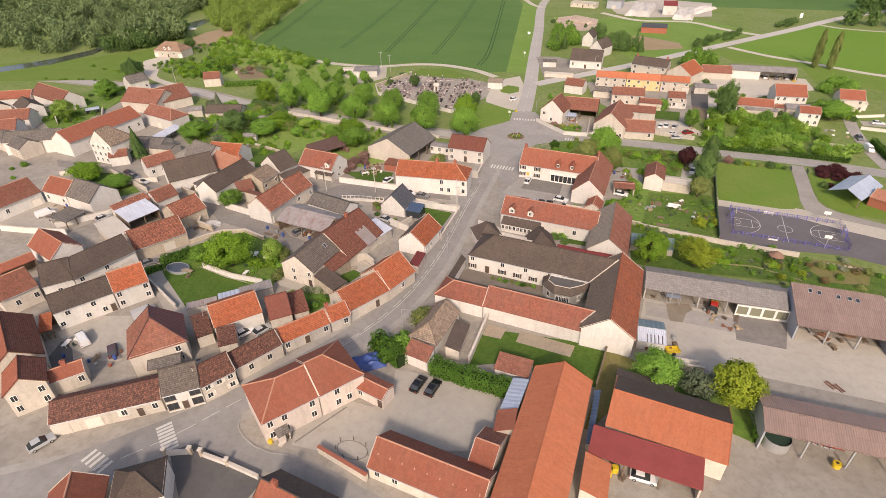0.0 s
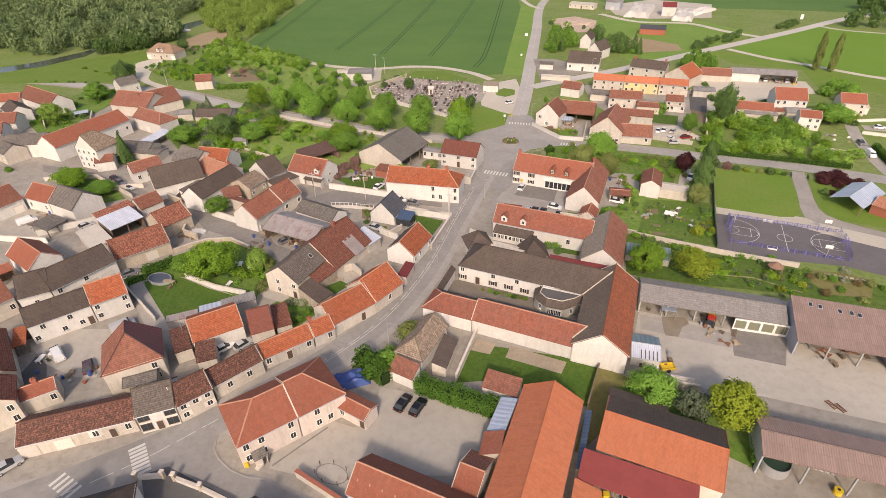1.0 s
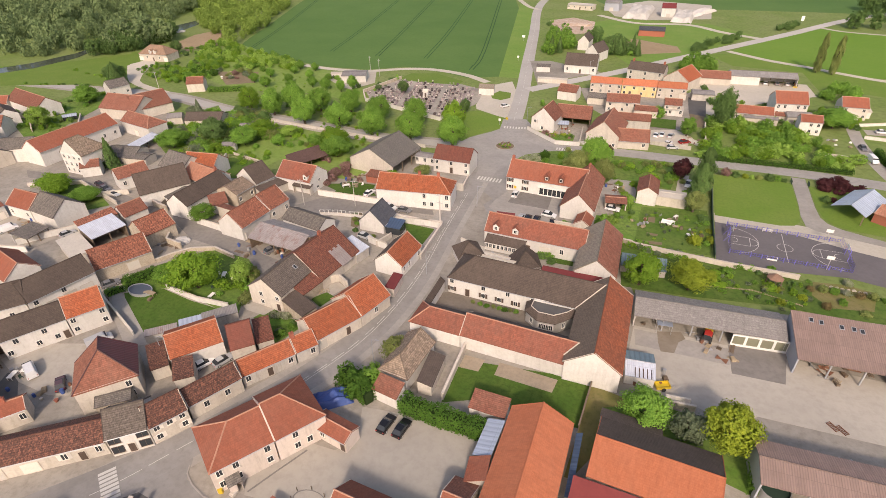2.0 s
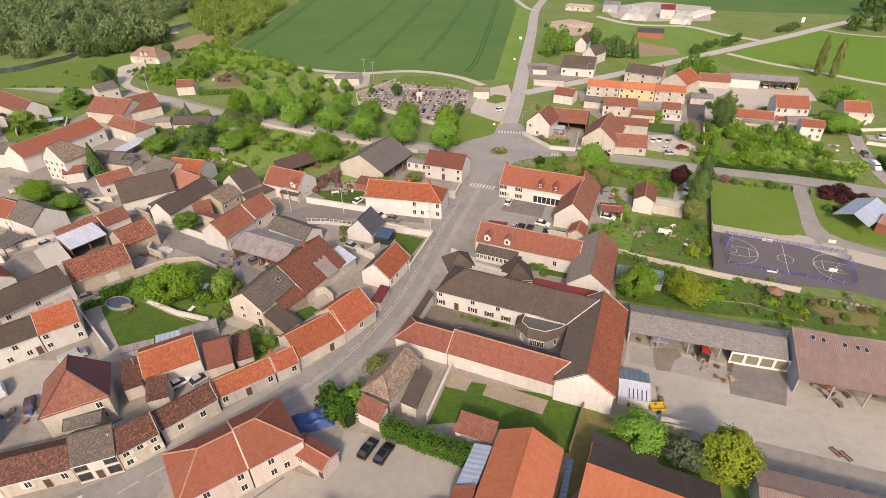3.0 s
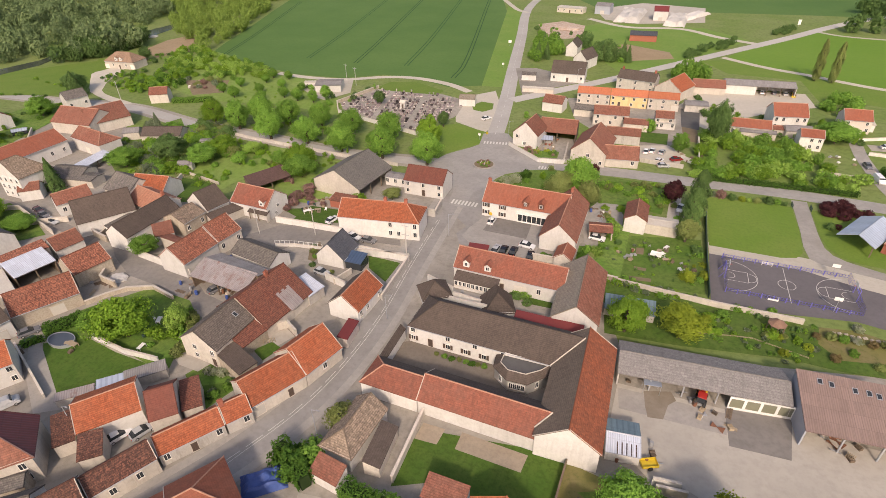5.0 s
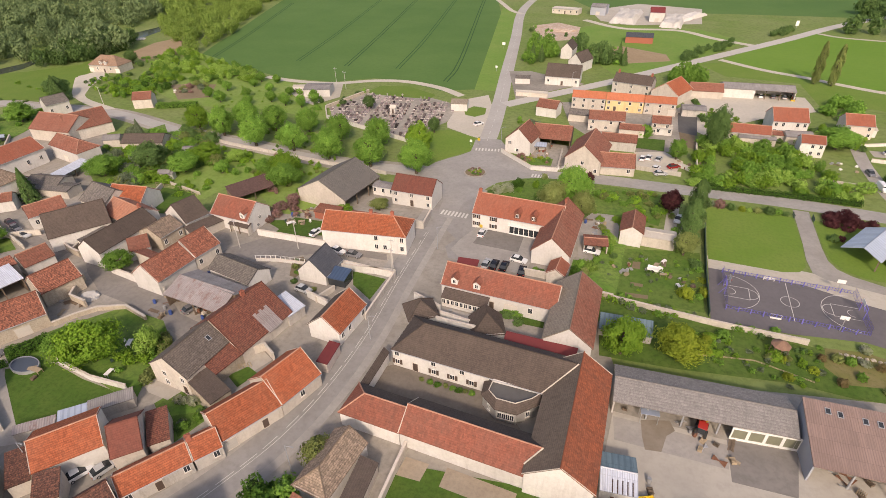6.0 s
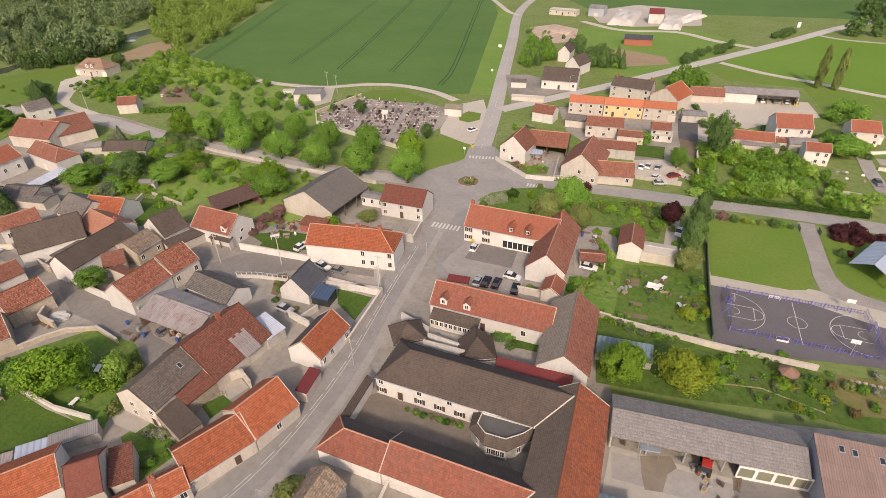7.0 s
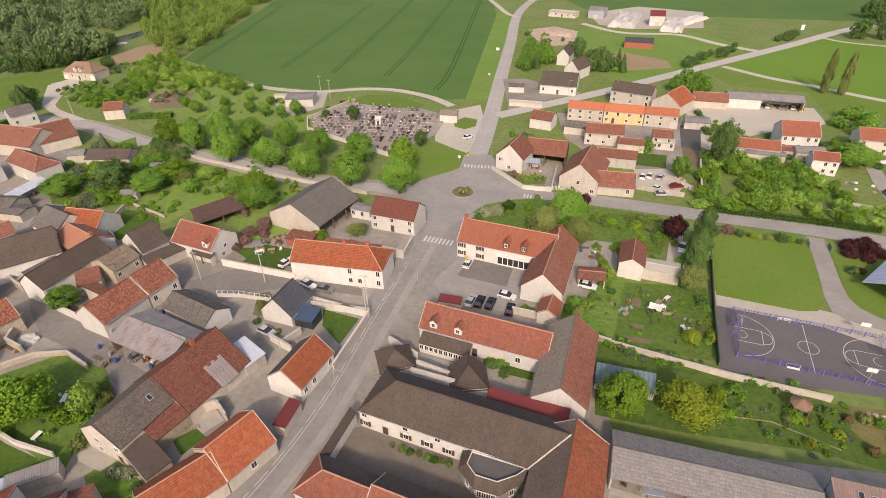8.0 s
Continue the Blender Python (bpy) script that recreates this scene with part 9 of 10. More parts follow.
ring_pool(-101.3, 76.0, 3.2, 2.0, 0.8, 'pool_cover', 'zinc', 'oval above-ground pool with dark cover', 'pool')
tank(29.4, 71.0)
tractor(20.9, 103.4, 80)
workshop_front(25.2, 103.7, 35.3, 104.8)
spoil_bank(-19.0, 456.0, -4.0, 17.0, 46.0, 4.0)
spoil_bank(11.2, 447.0, -4.0, 13.5, 38.0, 3.5)
spoil_bank(22.0, 466.0, 62.0, 34.0, 9.0, 2.5)
heap(-54.4, 403.8, 6, 1.5, 'rubble', 'reddish heap of rubble on a building site', long=1.6)
heap(-310.1, 307.4, 3, 1, 'chalk', 'pale heap of rubble')
gazebo(35.3, 128.0)
tramlines([(-88.3, 276.8), (-93.6, 314.6), (-128.7, 466.9), (-146.5, 545.0)])
tramlines([(-119.8, 290.9), (-132.1, 361.8), (-163.3, 510.7)])
tramlines([(-148.2, 287.6), (-162.1, 353.4), (-195.9, 502.9)])
tramlines([(-179.1, 289.4), (-193.9, 360.5), (-222.7, 482.1)])
tramlines([(-231.4, 283.4), (-251.4, 344.7), (-290.4, 451.8)])
picket_rail([(-80.8, 121.0), (-76.0, 122.6), (-68.3, 123.6)], 1.8, 1.2)
clutter(-104.1, 45.2, 4, 10, 1, ('table', 'chair', 'chair', 'pot', 'barrel'))
clutter(47.6, 106.6, 4, 14, 2, ('scrap', 'plank', 'barrel'))
clutter(-88.5, 99.7, 4, 8, 3, ('plank', 'scrap', 'barrel', 'crate'))
clutter(23.7, 101.0, 3, 8, 4, ('scrap', 'plank', 'crate'))
clutter(11.6, 149.0, 4, 8, 5, ('table', 'chair', 'plank', 'pot'))
clutter(4.2, 147.4, 3, 8, 6, ('crate', 'sack', 'barrel', 'pot'))
clutter(17.8, 146.4, 3, 6, 7, ('chair', 'table', 'crate'))
clutter(-90.2, 105.1, 3, 9, 8, ('scrap', 'plank', 'barrel', 'crate'))
clutter(-28.7, 212.8, 4, 12, 9, ('pot', 'pot', 'sack', 'chair'))
clutter(20.5, 212.0, 4, 10, 10, ('scrap', 'barrel', 'crate'))
clutter(-26.1, 121.5, 3, 6, 11, ('pot', 'pot', 'chair'))
clutter(-31.6, 109.7, 3, 4, 12, ('chair', 'table'))
clutter(-49.0, 54.3, 3, 4, 13, ('bin', 'pot'))
clutter(-48.0, 44.0, 2, 5, 14, ('pot', 'sack', 'bin'))
clutter(-137.1, 114.7, 3, 16, 15, ('crate', 'barrel', 'bin'))
clutter(-102.7, 137.2, 4, 8, 16, ('pot', 'crate', 'chair', 'plank'))
clutter(12.1, 89.3, 2, 6, 17, ('crate', 'sack', 'barrel'))
clutter(-1.0, 155.3, 3, 8, 18, ('crate', 'barrel', 'sack', 'bin'))
clutter(-135.0, 241.9, 4, 8, 19, ('sack', 'crate', 'barrel'))
clutter(-155.0, 86.2, 4, 7, 20, ('crate', 'barrel', 'plank'))
clutter(-111.0, 92.8, 3, 6, 21, ('plank', 'sack', 'crate'))
clutter(-84.6, 83.9, 4, 5, 22, ('chair', 'table'))
clutter(-81.2, 141.7, 3, 6, 23, ('chair', 'crate', 'table'))
clutter(66.1, 226.0, 4, 8, 24, ('crate', 'plank', 'sack'))
clutter(-201.1, 229.5, 6, 12, 25, ('sack', 'plank', 'crate'))
clutter(5.9, 55.1, 2, 3, 26, ('bin', 'crate'))
for k, tx in enumerate((-27.1, -25.4, -23.9, -22.4, -21.0, -19.7, -18.5, -17.3)):
    tree(tx, 98.6 - 0.12 * (k % 3), 0.8 + 0.2 * (k % 2), 0.48 + 0.1 * (k % 3), 'bush', ('leaf_olive', 'leaf_green', 'leaf_hedge')[k % 3], where='along the farmhouse wall')
tree(-165.8, 125.4, 10.9, 3.1, 'conifer', 'leaf_dark')
tree(-169.6, 171.7, 9.1, 2.6, 'conifer', 'leaf_grey')
garden_wall([(-29.8, 115.4), (-22.5, 114.6)], 2.6, 0.3, 'white')
garden_wall([(-37.6, 119.9), (-30.5, 117.5)], 2.2, 0.3, 'white')
garden_wall([(-17.0, 137.1), (-7.4, 137.2)], 1.8, 0.3, 'cream')
garden_wall([(-59.8, 126.2), (-45.2, 125.8)], 1.8, 0.3, 'white')
garden_wall([(-163.0, 73.9), (-154.0, 75.6), (-143.2, 78.6)], 1.8, 0.3, 'white')
garden_wall([(-149.1, 79.9), (-140.5, 91.2)], 1.8, 0.3, 'white')
garden_wall([(-157.9, 104.4), (-144.6, 112.4)], 1.6, 0.3, 'cream')
garden_wall([(-180.1, 105.2), (-164.9, 112.5), (-142.2, 105.7)], 1.4, 0.3, 'cream')
garden_wall([(-133.3, 147.7), (-126.1, 146.3), (-119.1, 144.9)], 1.0, 0.1, 'mortar')
garden_wall([(16.6, 210.7), (22.0, 206.7), (22.2, 229.5)], 1.6, 0.25, 'white')
garden_wall([(3.9, 204.5), (17.4, 203.4)], 1.4, 0.25, 'grey')
garden_wall([(-0.7, 134.5), (3.7, 134.1)], 1.6, 0.35, 'stone')
garden_wall([(13.5, 166.2), (16.1, 160.1), (17.9, 170.2)], 1.2, 0.2, 'cream')
garden_wall([(14.2, 83.0), (18.7, 83.4)], 1.6, 0.3, 'cream')
garden_wall([(1.0, 82.8), (0.4, 72.3)], 1.6, 0.15, 'wood', cap='wood')
garden_wall([(-121.8, 66.0), (-117.5, 70.7)], 1.6, 0.3, 'white')
garden_wall([(-109.0, 71.7), (-90.5, 64.0)], 1.2, 0.25, 'grey')

# kitchen gardens and hedgerows
thicket([(-2.1, 153.8), (10.2, 154.7), (20.7, 155.2), (20.3, 138.5), (5.7, 136.8), (0.5, 138.5)], 46, 51, 0.25, 0.7, ['leaf_green', 'leaf_bright', 'leaf_grey', 'leaf_dark'], where='in the kitchen garden', mass=True)
thicket([(-6.7, 178.6), (16.0, 180.3), (19.1, 161.1), (13.8, 154.9), (6.4, 156.7), (-2.9, 160.6)], 26, 52, 0.4, 1.3, ['leaf_green', 'leaf_bright', 'leaf_olive'], where='around the white cottage')
thicket([(-176.7, 207.3), (-140.1, 203.1), (-112.7, 199.5), (-81.1, 191.1), (-78.8, 179.1), (-103.6, 179.3), (-130.3, 184.6), (-163.0, 192.8)], 40, 53, 0.5, 1.5, ['leaf_green', 'leaf_bright'], where='along the avenue wall', mass=True)
thicket([(-284.8, 252.3), (-269.0, 274.9), (-230.0, 263.3), (-226.7, 245.1), (-250.9, 250.3)], 34, 54, 0.7, 2.0, ['leaf_green', 'leaf_dark', 'leaf_bright'], mass=True)
thicket([(-127.8, 175.9), (-95.6, 173.6), (-84.9, 169.4), (-87.7, 156.1), (-97.9, 154.4), (-110.9, 160.7)], 30, 55, 0.5, 1.6, ['leaf_green', 'leaf_bright', 'leaf_olive'])
thicket([(23.1, 133.3), (49.0, 131.6), (44.9, 115.1), (40.8, 118.5), (31.6, 119.5), (22.5, 119.8)], 22, 57, 0.3, 0.9, ['leaf_bright', 'leaf_green', 'leaf_grey'], where='in the long garden', mass=True)
thicket([(-77.2, 409.4), (-31.1, 382.8), (-10.7, 362.1), (-9.9, 318.8), (-39.4, 336.1), (-64.1, 353.1)], 40, 58, 0.8, 2.0, ['leaf_dark', 'leaf_green'], mass=True, where='around the far houses')
thicket([(21.7, 279.8), (34.8, 261.8), (56.3, 260.3), (80.4, 262.9), (76.7, 242.8), (52.4, 234.9), (24.6, 239.8)], 90, 59, 0.8, 2.0, ['leaf_green', 'leaf_dark', 'leaf_bright'], mass=True, where='behind the red-roofed houses')
thicket([(-257.5, 152.3), (-253.4, 174.9), (-238.1, 189.1), (-221.2, 164.0), (-221.0, 145.5), (-222.2, 133.7)], 30, 61, 0.6, 1.8, ['leaf_green', 'leaf_bright', 'leaf_dark'], mass=True, where='in the gardens behind the mansion')
thicket([(-173.7, 150.2), (-180.2, 165.1), (-172.5, 183.8), (-142.4, 155.6), (-144.0, 145.3), (-154.2, 137.2)], 16, 62, 1.0, 2.2, ['leaf_green', 'leaf_olive', 'leaf_grey'])
thicket([(-191.8, 92.7), (-201.2, 103.0), (-198.1, 108.9), (-193.0, 101.2)], 3, 63, 0.6, 1.2, ['leaf_green'])
tree(-165.9, 105.1, 5.4, 4.5, 'broad', 'leaf_bright')
tree(-153.1, 104.4, 4.8, 3.9, 'broad', 'leaf_green')
tree(-237.8, 174.8, 8.1, 5.1, 'broad', 'leaf_green')
trailer(13.1, 87.1, 25)
clutter(11.1, 104.9, 2.5, 5, 70, ('crate', 'table', 'barrel'))
clutter(19.5, 104.3, 2, 5, 71, ('scrap', 'barrel', 'crate'))
clutter(41.6, 100.7, 3, 8, 72, ('scrap', 'scrap', 'crate'))
clutter(38.6, 77.3, 4, 8, 73, ('scrap', 'scrap', 'barrel'))
clutter(6.9, 87.0, 2, 6, 74, ('scrap', 'crate', 'barrel'))
garden_wall([(-29.6, 112.5), (-21.1, 112.4)], 3.5, 0.3, 'white')
garden_wall([(-54.2, 148.7), (-47.2, 148.5)], 2.4, 0.3, 'grey')
garden_wall([(-47.2, 148.5), (-47.9, 155.6)], 2.0, 0.3, 'grey')
thicket([(-18.2, 122.9), (-14.6, 123.1), (-13.7, 118.7), (-17.2, 119.1)], 6, 80, 0.6, 1.2, ['leaf_green', 'leaf_dark'], where='in the farm court')
tree(-62.9, 154.0, 4.0, 2.9, 'broad', 'leaf_olive')
tree(-71.5, 149.2, 3.2, 2.3, 'bush', 'leaf_bright')
thicket([(-303.3, 216.9), (-262.9, 207.9), (-259.1, 204.0), (-298.6, 212.7)], 16, 81, 0.4, 0.8, ['leaf_green', 'leaf_bright'], where='in a row on the lawn')
thicket([(-300.9, 187.7), (-253.5, 195.2), (-250.3, 192.6), (-297.0, 185.0)], 9, 82, 0.5, 0.9, ['leaf_dark', 'leaf_green'], where='in a row beside the road')
tree(-245.4, 197.9, 11.5, 4.9, 'conifer', 'leaf_dark', where='beside the detached house')
garden_wall([(23.3, 173.3), (23.0, 150.1), (23.2, 135.1)], 1.5, 0.06, 'tank_green', label='dark green wire-mesh fence beside the court', cap='tank_green')
thicket([(-32.5, 202.7), (-22.7, 204.2), (-22.4, 198.6), (-30.1, 197.2)], 10, 83, 0.4, 0.9, ['leaf_green', 'leaf_yellow', 'leaf_pink'], where='in the front garden of the farm')
thicket([(-44.0, 238.5), (-35.2, 237.8), (-30.9, 232.4), (-39.6, 229.6)], 10, 84, 0.6, 1.4, ['leaf_green', 'leaf_grey'], where='behind the farm at the roundabout')
tree(4.8, 234.4, 4.9, 2.7, 'bush', 'leaf_green')
thicket([(-17.4, 122.4), (-14.5, 122.7), (-14.0, 119.6), (-16.7, 119.9)], 6, 85, 0.7, 1.4, ['leaf_green', 'leaf_dark'], where='beside the court lawn')
tree(-97.9, 158.2, 4.4, 2.7, 'broad', 'leaf_bright')
tree(-109.7, 164.2, 4.6, 3.2, 'broad', 'leaf_green')
tree(-123.9, 168.9, 4.7, 3.6, 'broad', 'leaf_fresh')
tree(-86.5, 154.2, 3.6, 2.2, 'broad', 'leaf_pink')
tree(-89.1, 150.1, 3.1, 2.0, 'broad', 'leaf_pink')
tree(-122.9, 159.7, 4.7, 2.8, 'broad', 'leaf_green')
picket_rail([(19.7, 121.9), (25.5, 123.2), (30.9, 124.1), (40.4, 121.7)], 0.35, 1.1, 'plank_pale')

# west gardens and yards
garden_wall([(-115.2, 101.1), (-110.9, 94.2), (-105.7, 93.6)], 1.9, 0.4, 'stone')
garden_wall([(-107.1, 86.4), (-105.0, 90.2), (-102.3, 93.6), (-96.8, 96.1), (-89.6, 94.6)], 1.1, 0.4, 'stone')
heap(-108.3, 96.6, 1.7, 0.9, 'chalk', 'pale heap of broken stone beside the ruined wall', long=1.4)
area('pool_cover', 'tank_green', 0.14, [(-110.0, 73.0), (-109.0, 75.4), (-106.8, 75.0), (-107.6, 71.9)], 'dark green cover stretched over the ground', 'cover')
garden_wall([(-63.0, 90.4), (-61.5, 93.2), (-59.5, 95.5)], 2.0, 0.3, 'cream')
garden_wall([(-59.5, 95.5), (-56.0, 93.6)], 2.0, 0.3, 'cream')
area('yard', 'yard', 0.1357, [(-62.6, 90.6), (-60.0, 95.2), (-56.6, 93.6), (-58.3, 89.8)], 'pale concrete yard behind the row', 'pavement')
area('lawn', 'lawn_deep', 0.137, [(-62.2, 87.3), (-60.0, 90.6), (-57.2, 89.7), (-58.6, 85.5)], 'small patch of grass behind the row', 'lawn')
picket_rail([(-62.6, 88.6), (-59.4, 90.8)], 1.2, 0.5, 'plank_pale')
garden_wall([(-60.9, 113.0), (-54.7, 111.4)], 1.9, 0.3, 'white')
garden_wall([(-58.0, 111.8), (-56.2, 117.0)], 1.5, 0.3, 'cream')
for tx, ty, tr, lf in ((-69.7, 121.7, 0.9, 'leaf_olive'), (-68.2, 119.9, 0.7, 'leaf_green'), (-66.9, 116.6, 0.8, 'leaf_dark'), (-71.2, 124.2, 0.7, 'leaf_grey'), (-63.0, 115.0, 0.6, 'leaf_green'), (-60.9, 115.4, 0.7, 'leaf_olive')):
    tree(tx, ty, tr * 1.5, tr, 'bush', lf, where='round the slate-roofed house')
area('soil_patch', 'soil', 0.1383, [(-72.6, 124.6), (-70.8, 126.4), (-66.8, 123.6), (-67.6, 118.2), (-69.4, 118.4)], 'planted bed beside the slate-roofed house', 'garden')
garden_wall([(-80.8, 121.0), (-76.0, 122.6), (-68.3, 123.6)], 0.8, 0.25, 'white')
area('lawn', 'lawn_deep', 0.1396, [(-84.4, 134.4), (-72.6, 134.6), (-74.6, 143.2), (-83.8, 142.6)], 'small shaggy garden lawn behind a white wall', 'lawn')
for tx, ty, tr in ((-90.1, 145.5, 1.8), (-89.2, 141.7, 1.5), (-89.4, 138.4, 1.2), (-88.0, 148.0, 1.6), (-86.4, 146.0, 1.3)):
    tree(tx, ty, tr * 1.6, tr, 'bush', 'leaf_pink', where='in a cluttered back garden')
clutter(-82.0, 145.6, 3, 12, 90, ('plank', 'scrap', 'crate', 'barrel', 'sack'))
clutter(-83.0, 138.4, 2.0, 5, 91, ('chair', 'table', 'pot'))
car(-73.4, 137.0, 80, 'car_white')
clutter(-107.0, 70.0, 2.0, 5, 92, ('pot', 'bin', 'crate'))
clutter(-92.0, 47.0, 3.0, 8, 93, ('pot', 'crate', 'chair', 'barrel'))
clutter(-158.0, 88.0, 4.0, 12, 94, ('crate', 'plank', 'barrel', 'scrap'))
area('yard', 'yard', 0.1409, [(-172.8, 80.0), (-169.4, 91.3), (-157.0, 93.0), (-147.1, 90.7), (-142.2, 85.6), (-144.0, 80.0), (-151.7, 76.8), (-158.0, 74.6), (-165.4, 74.9)], 'pale concrete farmyard among the houses', 'pavement')
car(-159.0, 84.2, 70, 'car_white', kind='van')
car(-158.2, 113.5, -14, 'car_purple')
picket_rail([(-137.0, 145.5), (-127.4, 145.5), (-119.2, 143.9)], 1.3, 2.4, 'plank_pale')
clutter(-88.6, 109.6, 3.0, 9, 95, ('scrap', 'plank', 'crate', 'barrel'))

# farm at the roundabout
house(-28.8, 209.4, 8.0, 5.2, 2.6, 2.3, 2.9, shape='mono', roof='bluesheet', wall='white', bays='flr', label='light white veranda with pale translucent roof')
clutter(-27.5, 206.0, 2.4, 10, 96, ('pot', 'table', 'chair', 'sack', 'crate'))
for k, (tx, ty) in enumerate(((-30.8, 204.6), (-29.6, 201.2), (-34.0, 202.0), (-31.7, 200.2), (-28.5, 200.2), (-25.1, 200.6), (-26.4, 203.2), (-33.2, 204.6), (-23.6, 201.6), (-24.4, 203.6))):
    tree(tx, ty, 1.0 + 0.3 * (k % 3), 0.6 + 0.12 * (k % 4), 'bush', ('leaf_green', 'leaf_yellow', 'leaf_pink', 'leaf_dark', 'leaf_fresh')[k % 5], where='in the front garden of the farm')
picket_rail([(-21.4, 195.2), (-17.6, 197.0)], 1.3, 0.4)
picket_rail([(46.2, 185.6), (46.2, 188.0)], 1.2, 0.4, 'tank_green')
picket_rail([(50.8, 185.2), (50.8, 187.6)], 1.2, 0.4, 'tank_green')

# farm yard
canopy(12.6, 103.2, 8.0, 3.0, 1.9, 2.2)
implement(37.0, 72.6, -20.0)
roller(37.9, 69.5, 0.0)
grating(40.3, 88.1, -50.0)
grating(41.6, 87.8, -50.0)
for k in range(9):
    heap(46.4 + 1.1 * k, 131.4 + 0.12 * (k % 3), 0.42 + 0.06 * (k % 2), 0.4, 'stone', 'pale boulder edging a garden bank', ang=40.0 * k)
trailer(11.5, 148.2, -10, 'paint_white', 'small white trailer standing on the grass')
clutter(-4.0, 165.8, 3.0, 12, 97, ('crate', 'plank', 'barrel', 'sack', 'scrap'))
clutter(-1.5, 159.0, 2.5, 8, 98, ('crate', 'bin', 'sack', 'pot'))
porch(-47.2, 43.4, 56.0)
strip('kerb', 'pavement', 0.13, 0.22, [(-56.9, 43.9), (-56.2, 42.6), (-54.2, 41.4), (-51.1, 40.4), (-47.7, 40.3), (-44.8, 41.0)], 'pale stone kerb curving round the corner house', 'kerb', deep=0.1)
strip('drain', 'lane', 0.138, 0.3, [(-45.1, 43.4), (-43.0, 48.0), (-40.6, 53.0)], 'dark drainage channel across the yard', 'drain')
clutter(-44.4, 49.6, 0.6, 2, 99, ('pot', 'bin'))
garden_wall([(13.7, 84.1), (17.8, 84.5)], 1.7, 0.3, 'white')

# gardens at the village edge
garden_wall([(-255.5, 150.9), (-241.3, 149.4)], 1.3, 0.3, 'cream')
garden_wall([(-238.0, 147.6), (-225.8, 139.6)], 1.4, 0.3, 'stone')
garden_wall([(-224.0, 160.0), (-213.0, 150.0)], 1.2, 0.3, 'cream')
house(-224.6, 155.6, 52.0, 5.4, 2.6, 1.6, 2.3, roof='bluesheet', wall='glass', kind='greenhouse', label='small glazed greenhouse in a walled garden')
thicket([(-252.0, 149.0), (-236.0, 151.0), (-214.0, 158.0), (-212.0, 146.0), (-222.0, 138.0), (-236.0, 140.0)], 36, 101, 0.4, 1.2, ['leaf_green', 'leaf_bright', 'leaf_olive'], mass=True, where='in the walled gardens')
area('yard', 'yard', 0.1422, [(-77.0, 82.0), (-77.2, 84.6), (-74.0, 85.0), (-73.2, 82.4), (-71.0, 82.2), (-67.4, 82.0), (-68.6, 78.8), (-73.3, 79.0), (-75.9, 80.2)], 'pale worn terrace beside the old house', 'pavement')
for tx, ty, tr in ((-66.6, 79.4, 0.9), (-65.2, 79.6, 0.9), (-63.4, 80.0, 1.0), (-64.4, 80.2, 0.7)):
    tree(tx, ty, tr * 1.5, tr, 'bush', 'leaf_blossom', where='beside the old house')
area('lawn', 'lawn_deep', 0.1435, [(-65.4, 76.1), (-61.7, 78.4), (-59.6, 76.2), (-61.0, 73.1)], 'small lawn between the old houses', 'lawn')
hedge([(75.6, 219.3), (76.2, 212.0), (77.4, 202.0)], 2.0, 1.6, leaf='leaf_hedge', label='tall clipped hedge beside the lane')
garden_wall([(74.8, 246.4), (86.5, 251.5)], 1.0, 0.3, 'white')
garden_wall([(75.0, 233.8), (84.0, 233.1)], 1.1, 0.3, 'white')
garden_wall([(57.5, 213.3), (66.0, 212.2)], 0.9, 0.25, 'cream')
area('driveway', 'yard', 0.0482, [(77.0, 238.4), (86.4, 239.2), (86.2, 244.6), (76.8, 243.8)], 'pale concrete drive before a garage', 'road')
car(82.1, 241.5, 10, 'car_white')
for cx, cc in ((48.9, 'car_white'), (53.7, 'car_grey'), (58.0, 'car_silver')):
    car(cx, 294.6 + 0.08 * (cx - 48.9), 85, cc)
tractor(61.0, 295.4, -95)
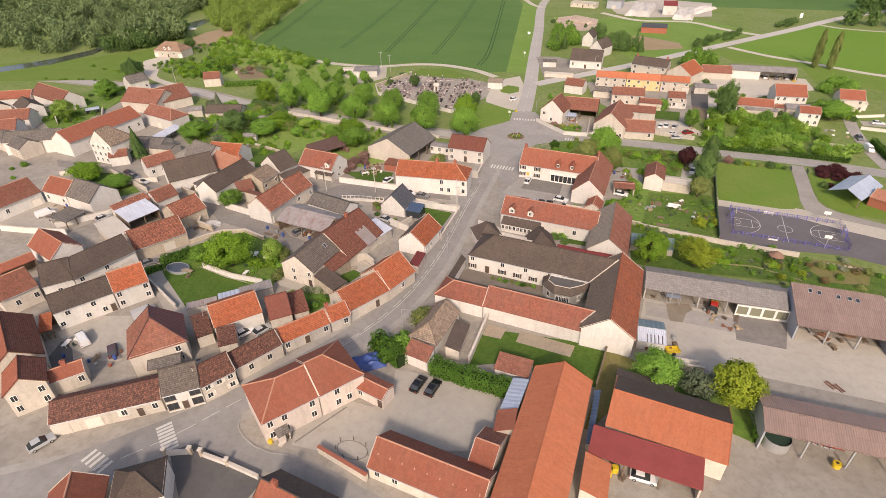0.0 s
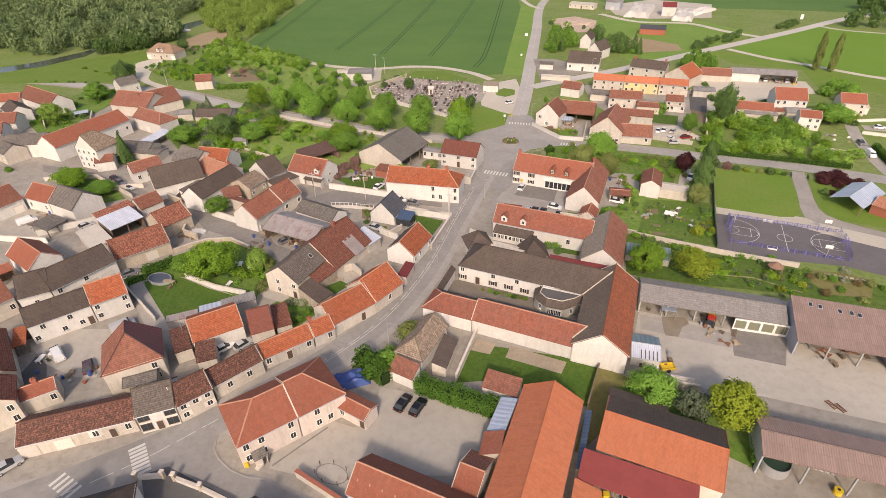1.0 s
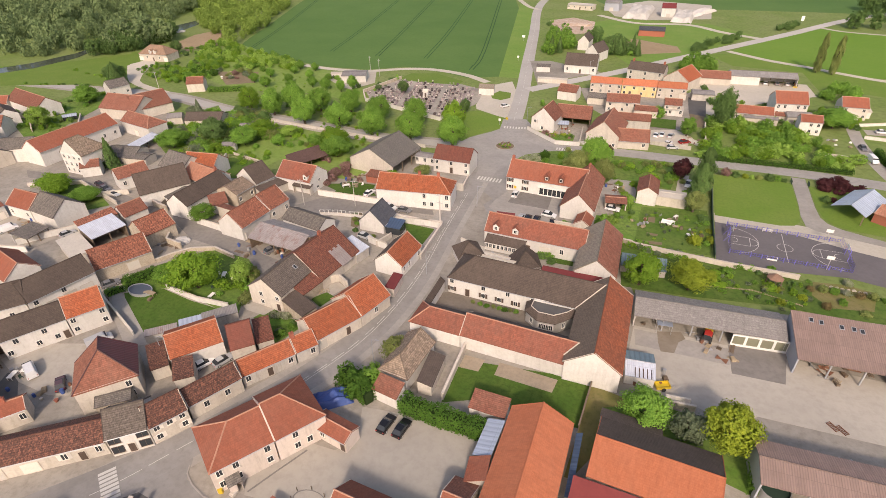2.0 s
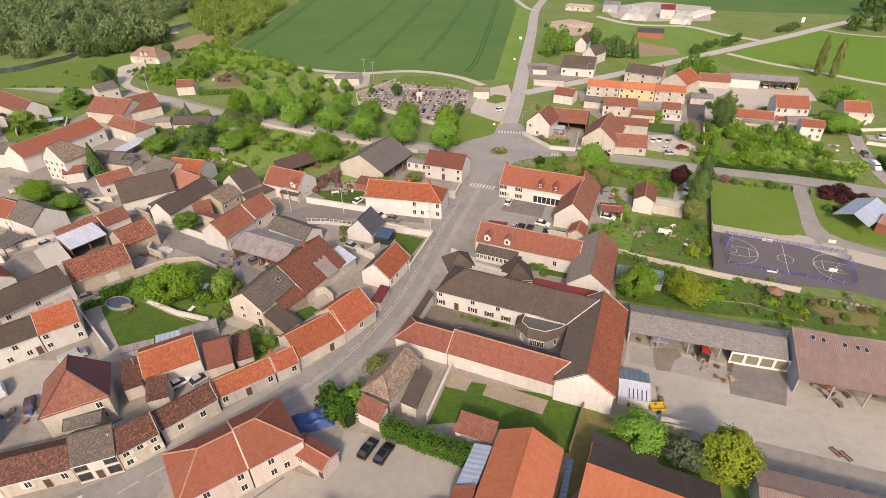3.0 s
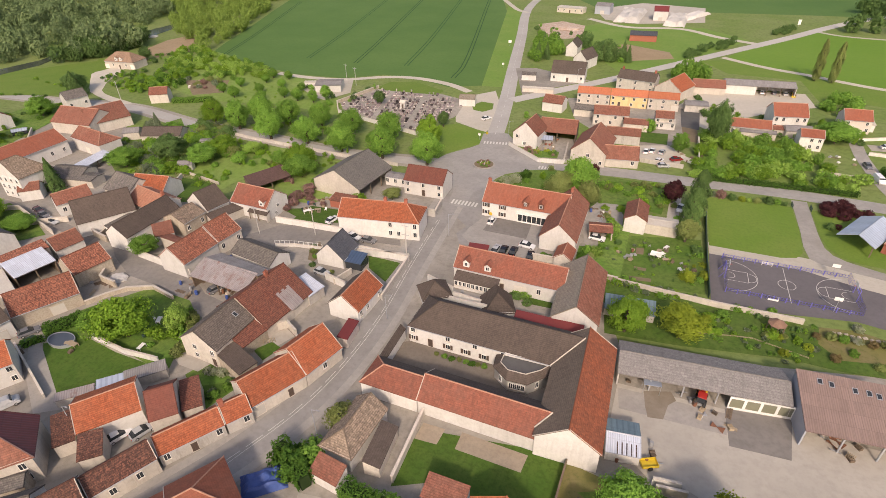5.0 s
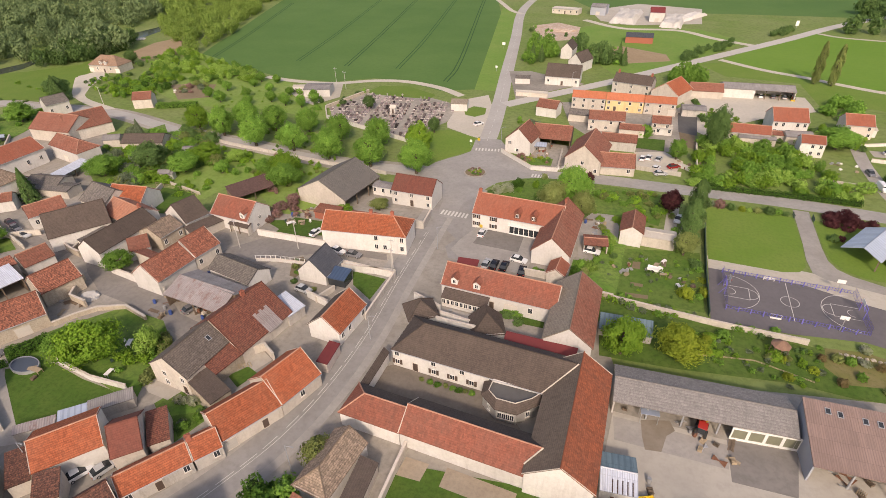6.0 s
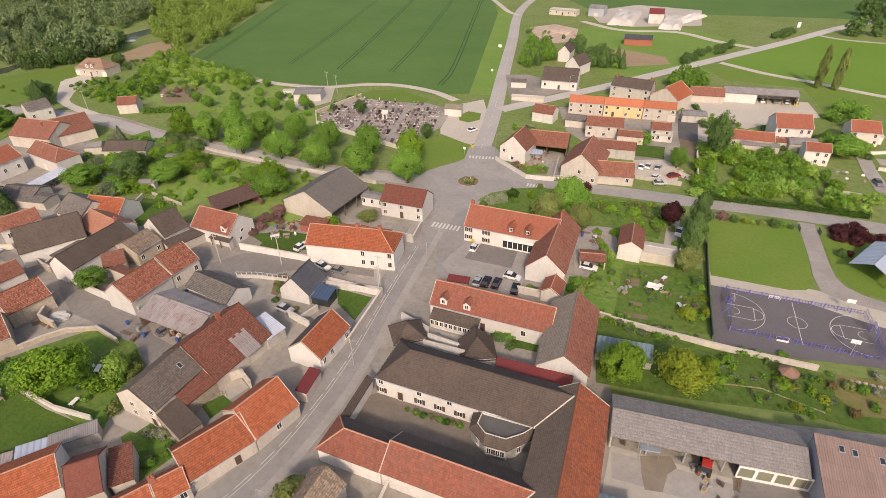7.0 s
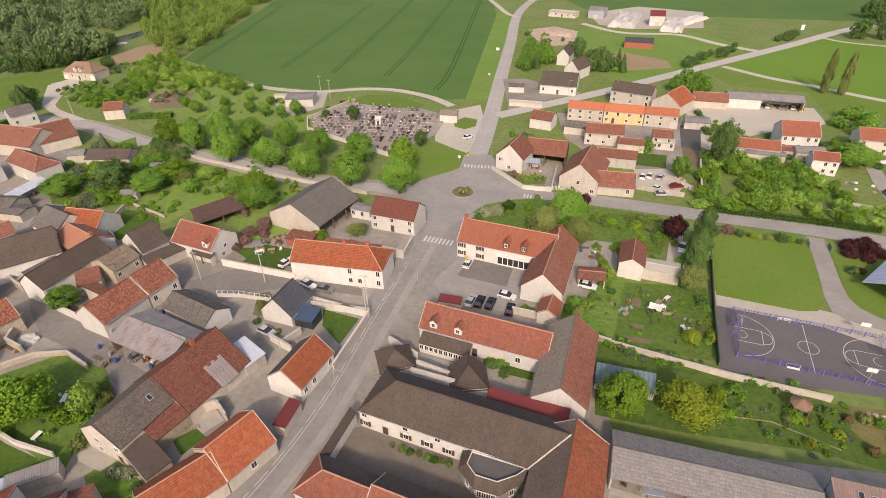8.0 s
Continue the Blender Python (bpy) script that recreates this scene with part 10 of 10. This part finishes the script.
car(-82.6, 100.6, 70, 'car_grey')
clutter(-80.0, 100.4, 2.2, 8, 102, ('crate', 'plank', 'sack', 'barrel'))

# walled plots behind the back lane
area('lawn', 'lawn_deep', 0.1461, [(-130.0, 135.0), (-134.0, 145.0), (-122.6, 146.0), (-117.0, 141.0), (-117.8, 133.0), (-122.7, 131.9)], 'small walled lawn behind the houses', 'lawn')
garden_wall([(-134.4, 145.4), (-130.4, 135.0), (-122.9, 131.6)], 1.5, 0.3, 'cream')
garden_wall([(-134.6, 111.0), (-131.4, 109.4), (-128.0, 108.4), (-124.6, 107.8)], 1.9, 0.4, 'stone')
garden_wall([(-133.4, 114.6), (-129.4, 112.6), (-128.2, 108.8)], 1.5, 0.35, 'stone')
clutter(-130.6, 111.6, 2.2, 10, 104, ('plank', 'crate', 'scrap', 'sack'))
clutter(-98.0, 74.8, 1.4, 3, 105, ('table', 'crate'))
for tx, ty, tr in ((-92.0, 145.0, 1.1), (-84.2, 143.6, 0.9), (-80.6, 144.1, 0.9)):
    tree(tx, ty, tr * 1.5, tr, 'bush', 'leaf_pink', where='in a cluttered back garden')

# dark conifers round the far houses
for tx, ty, th in ((-56.0, 321.5, 10.0), (-52.1, 324.7, 9.0), (-56.2, 337.3, 11.0), (-23.5, 333.0, 8.5), (-20.8, 335.9, 9.5), (-17.9, 332.7, 8.0), (-10.6, 329.9, 9.0), (-13.6, 335.9, 10.0)):
    tree(tx, ty, th, th * 0.26, 'conifer', 'leaf_dark', where='round the far houses')

# shrubs on the bank below the court
for k, (tx, ty) in enumerate(((42.8, 128.8), (45.4, 129.4), (47.5, 129.2), (50.0, 129.8), (52.6, 129.4), (55.0, 129.8), (57.5, 129.3), (51.0, 133.6), (45.0, 122.8), (52.4, 123.0), (48.6, 125.6))):
    tree(tx, ty, 1.2 + 0.3 * (k % 3), 0.9 + 0.2 * (k % 2), 'bush', ('leaf_brown', 'leaf_olive', 'leaf_green', 'leaf_blossom')[k % 4], where='on the dry bank')
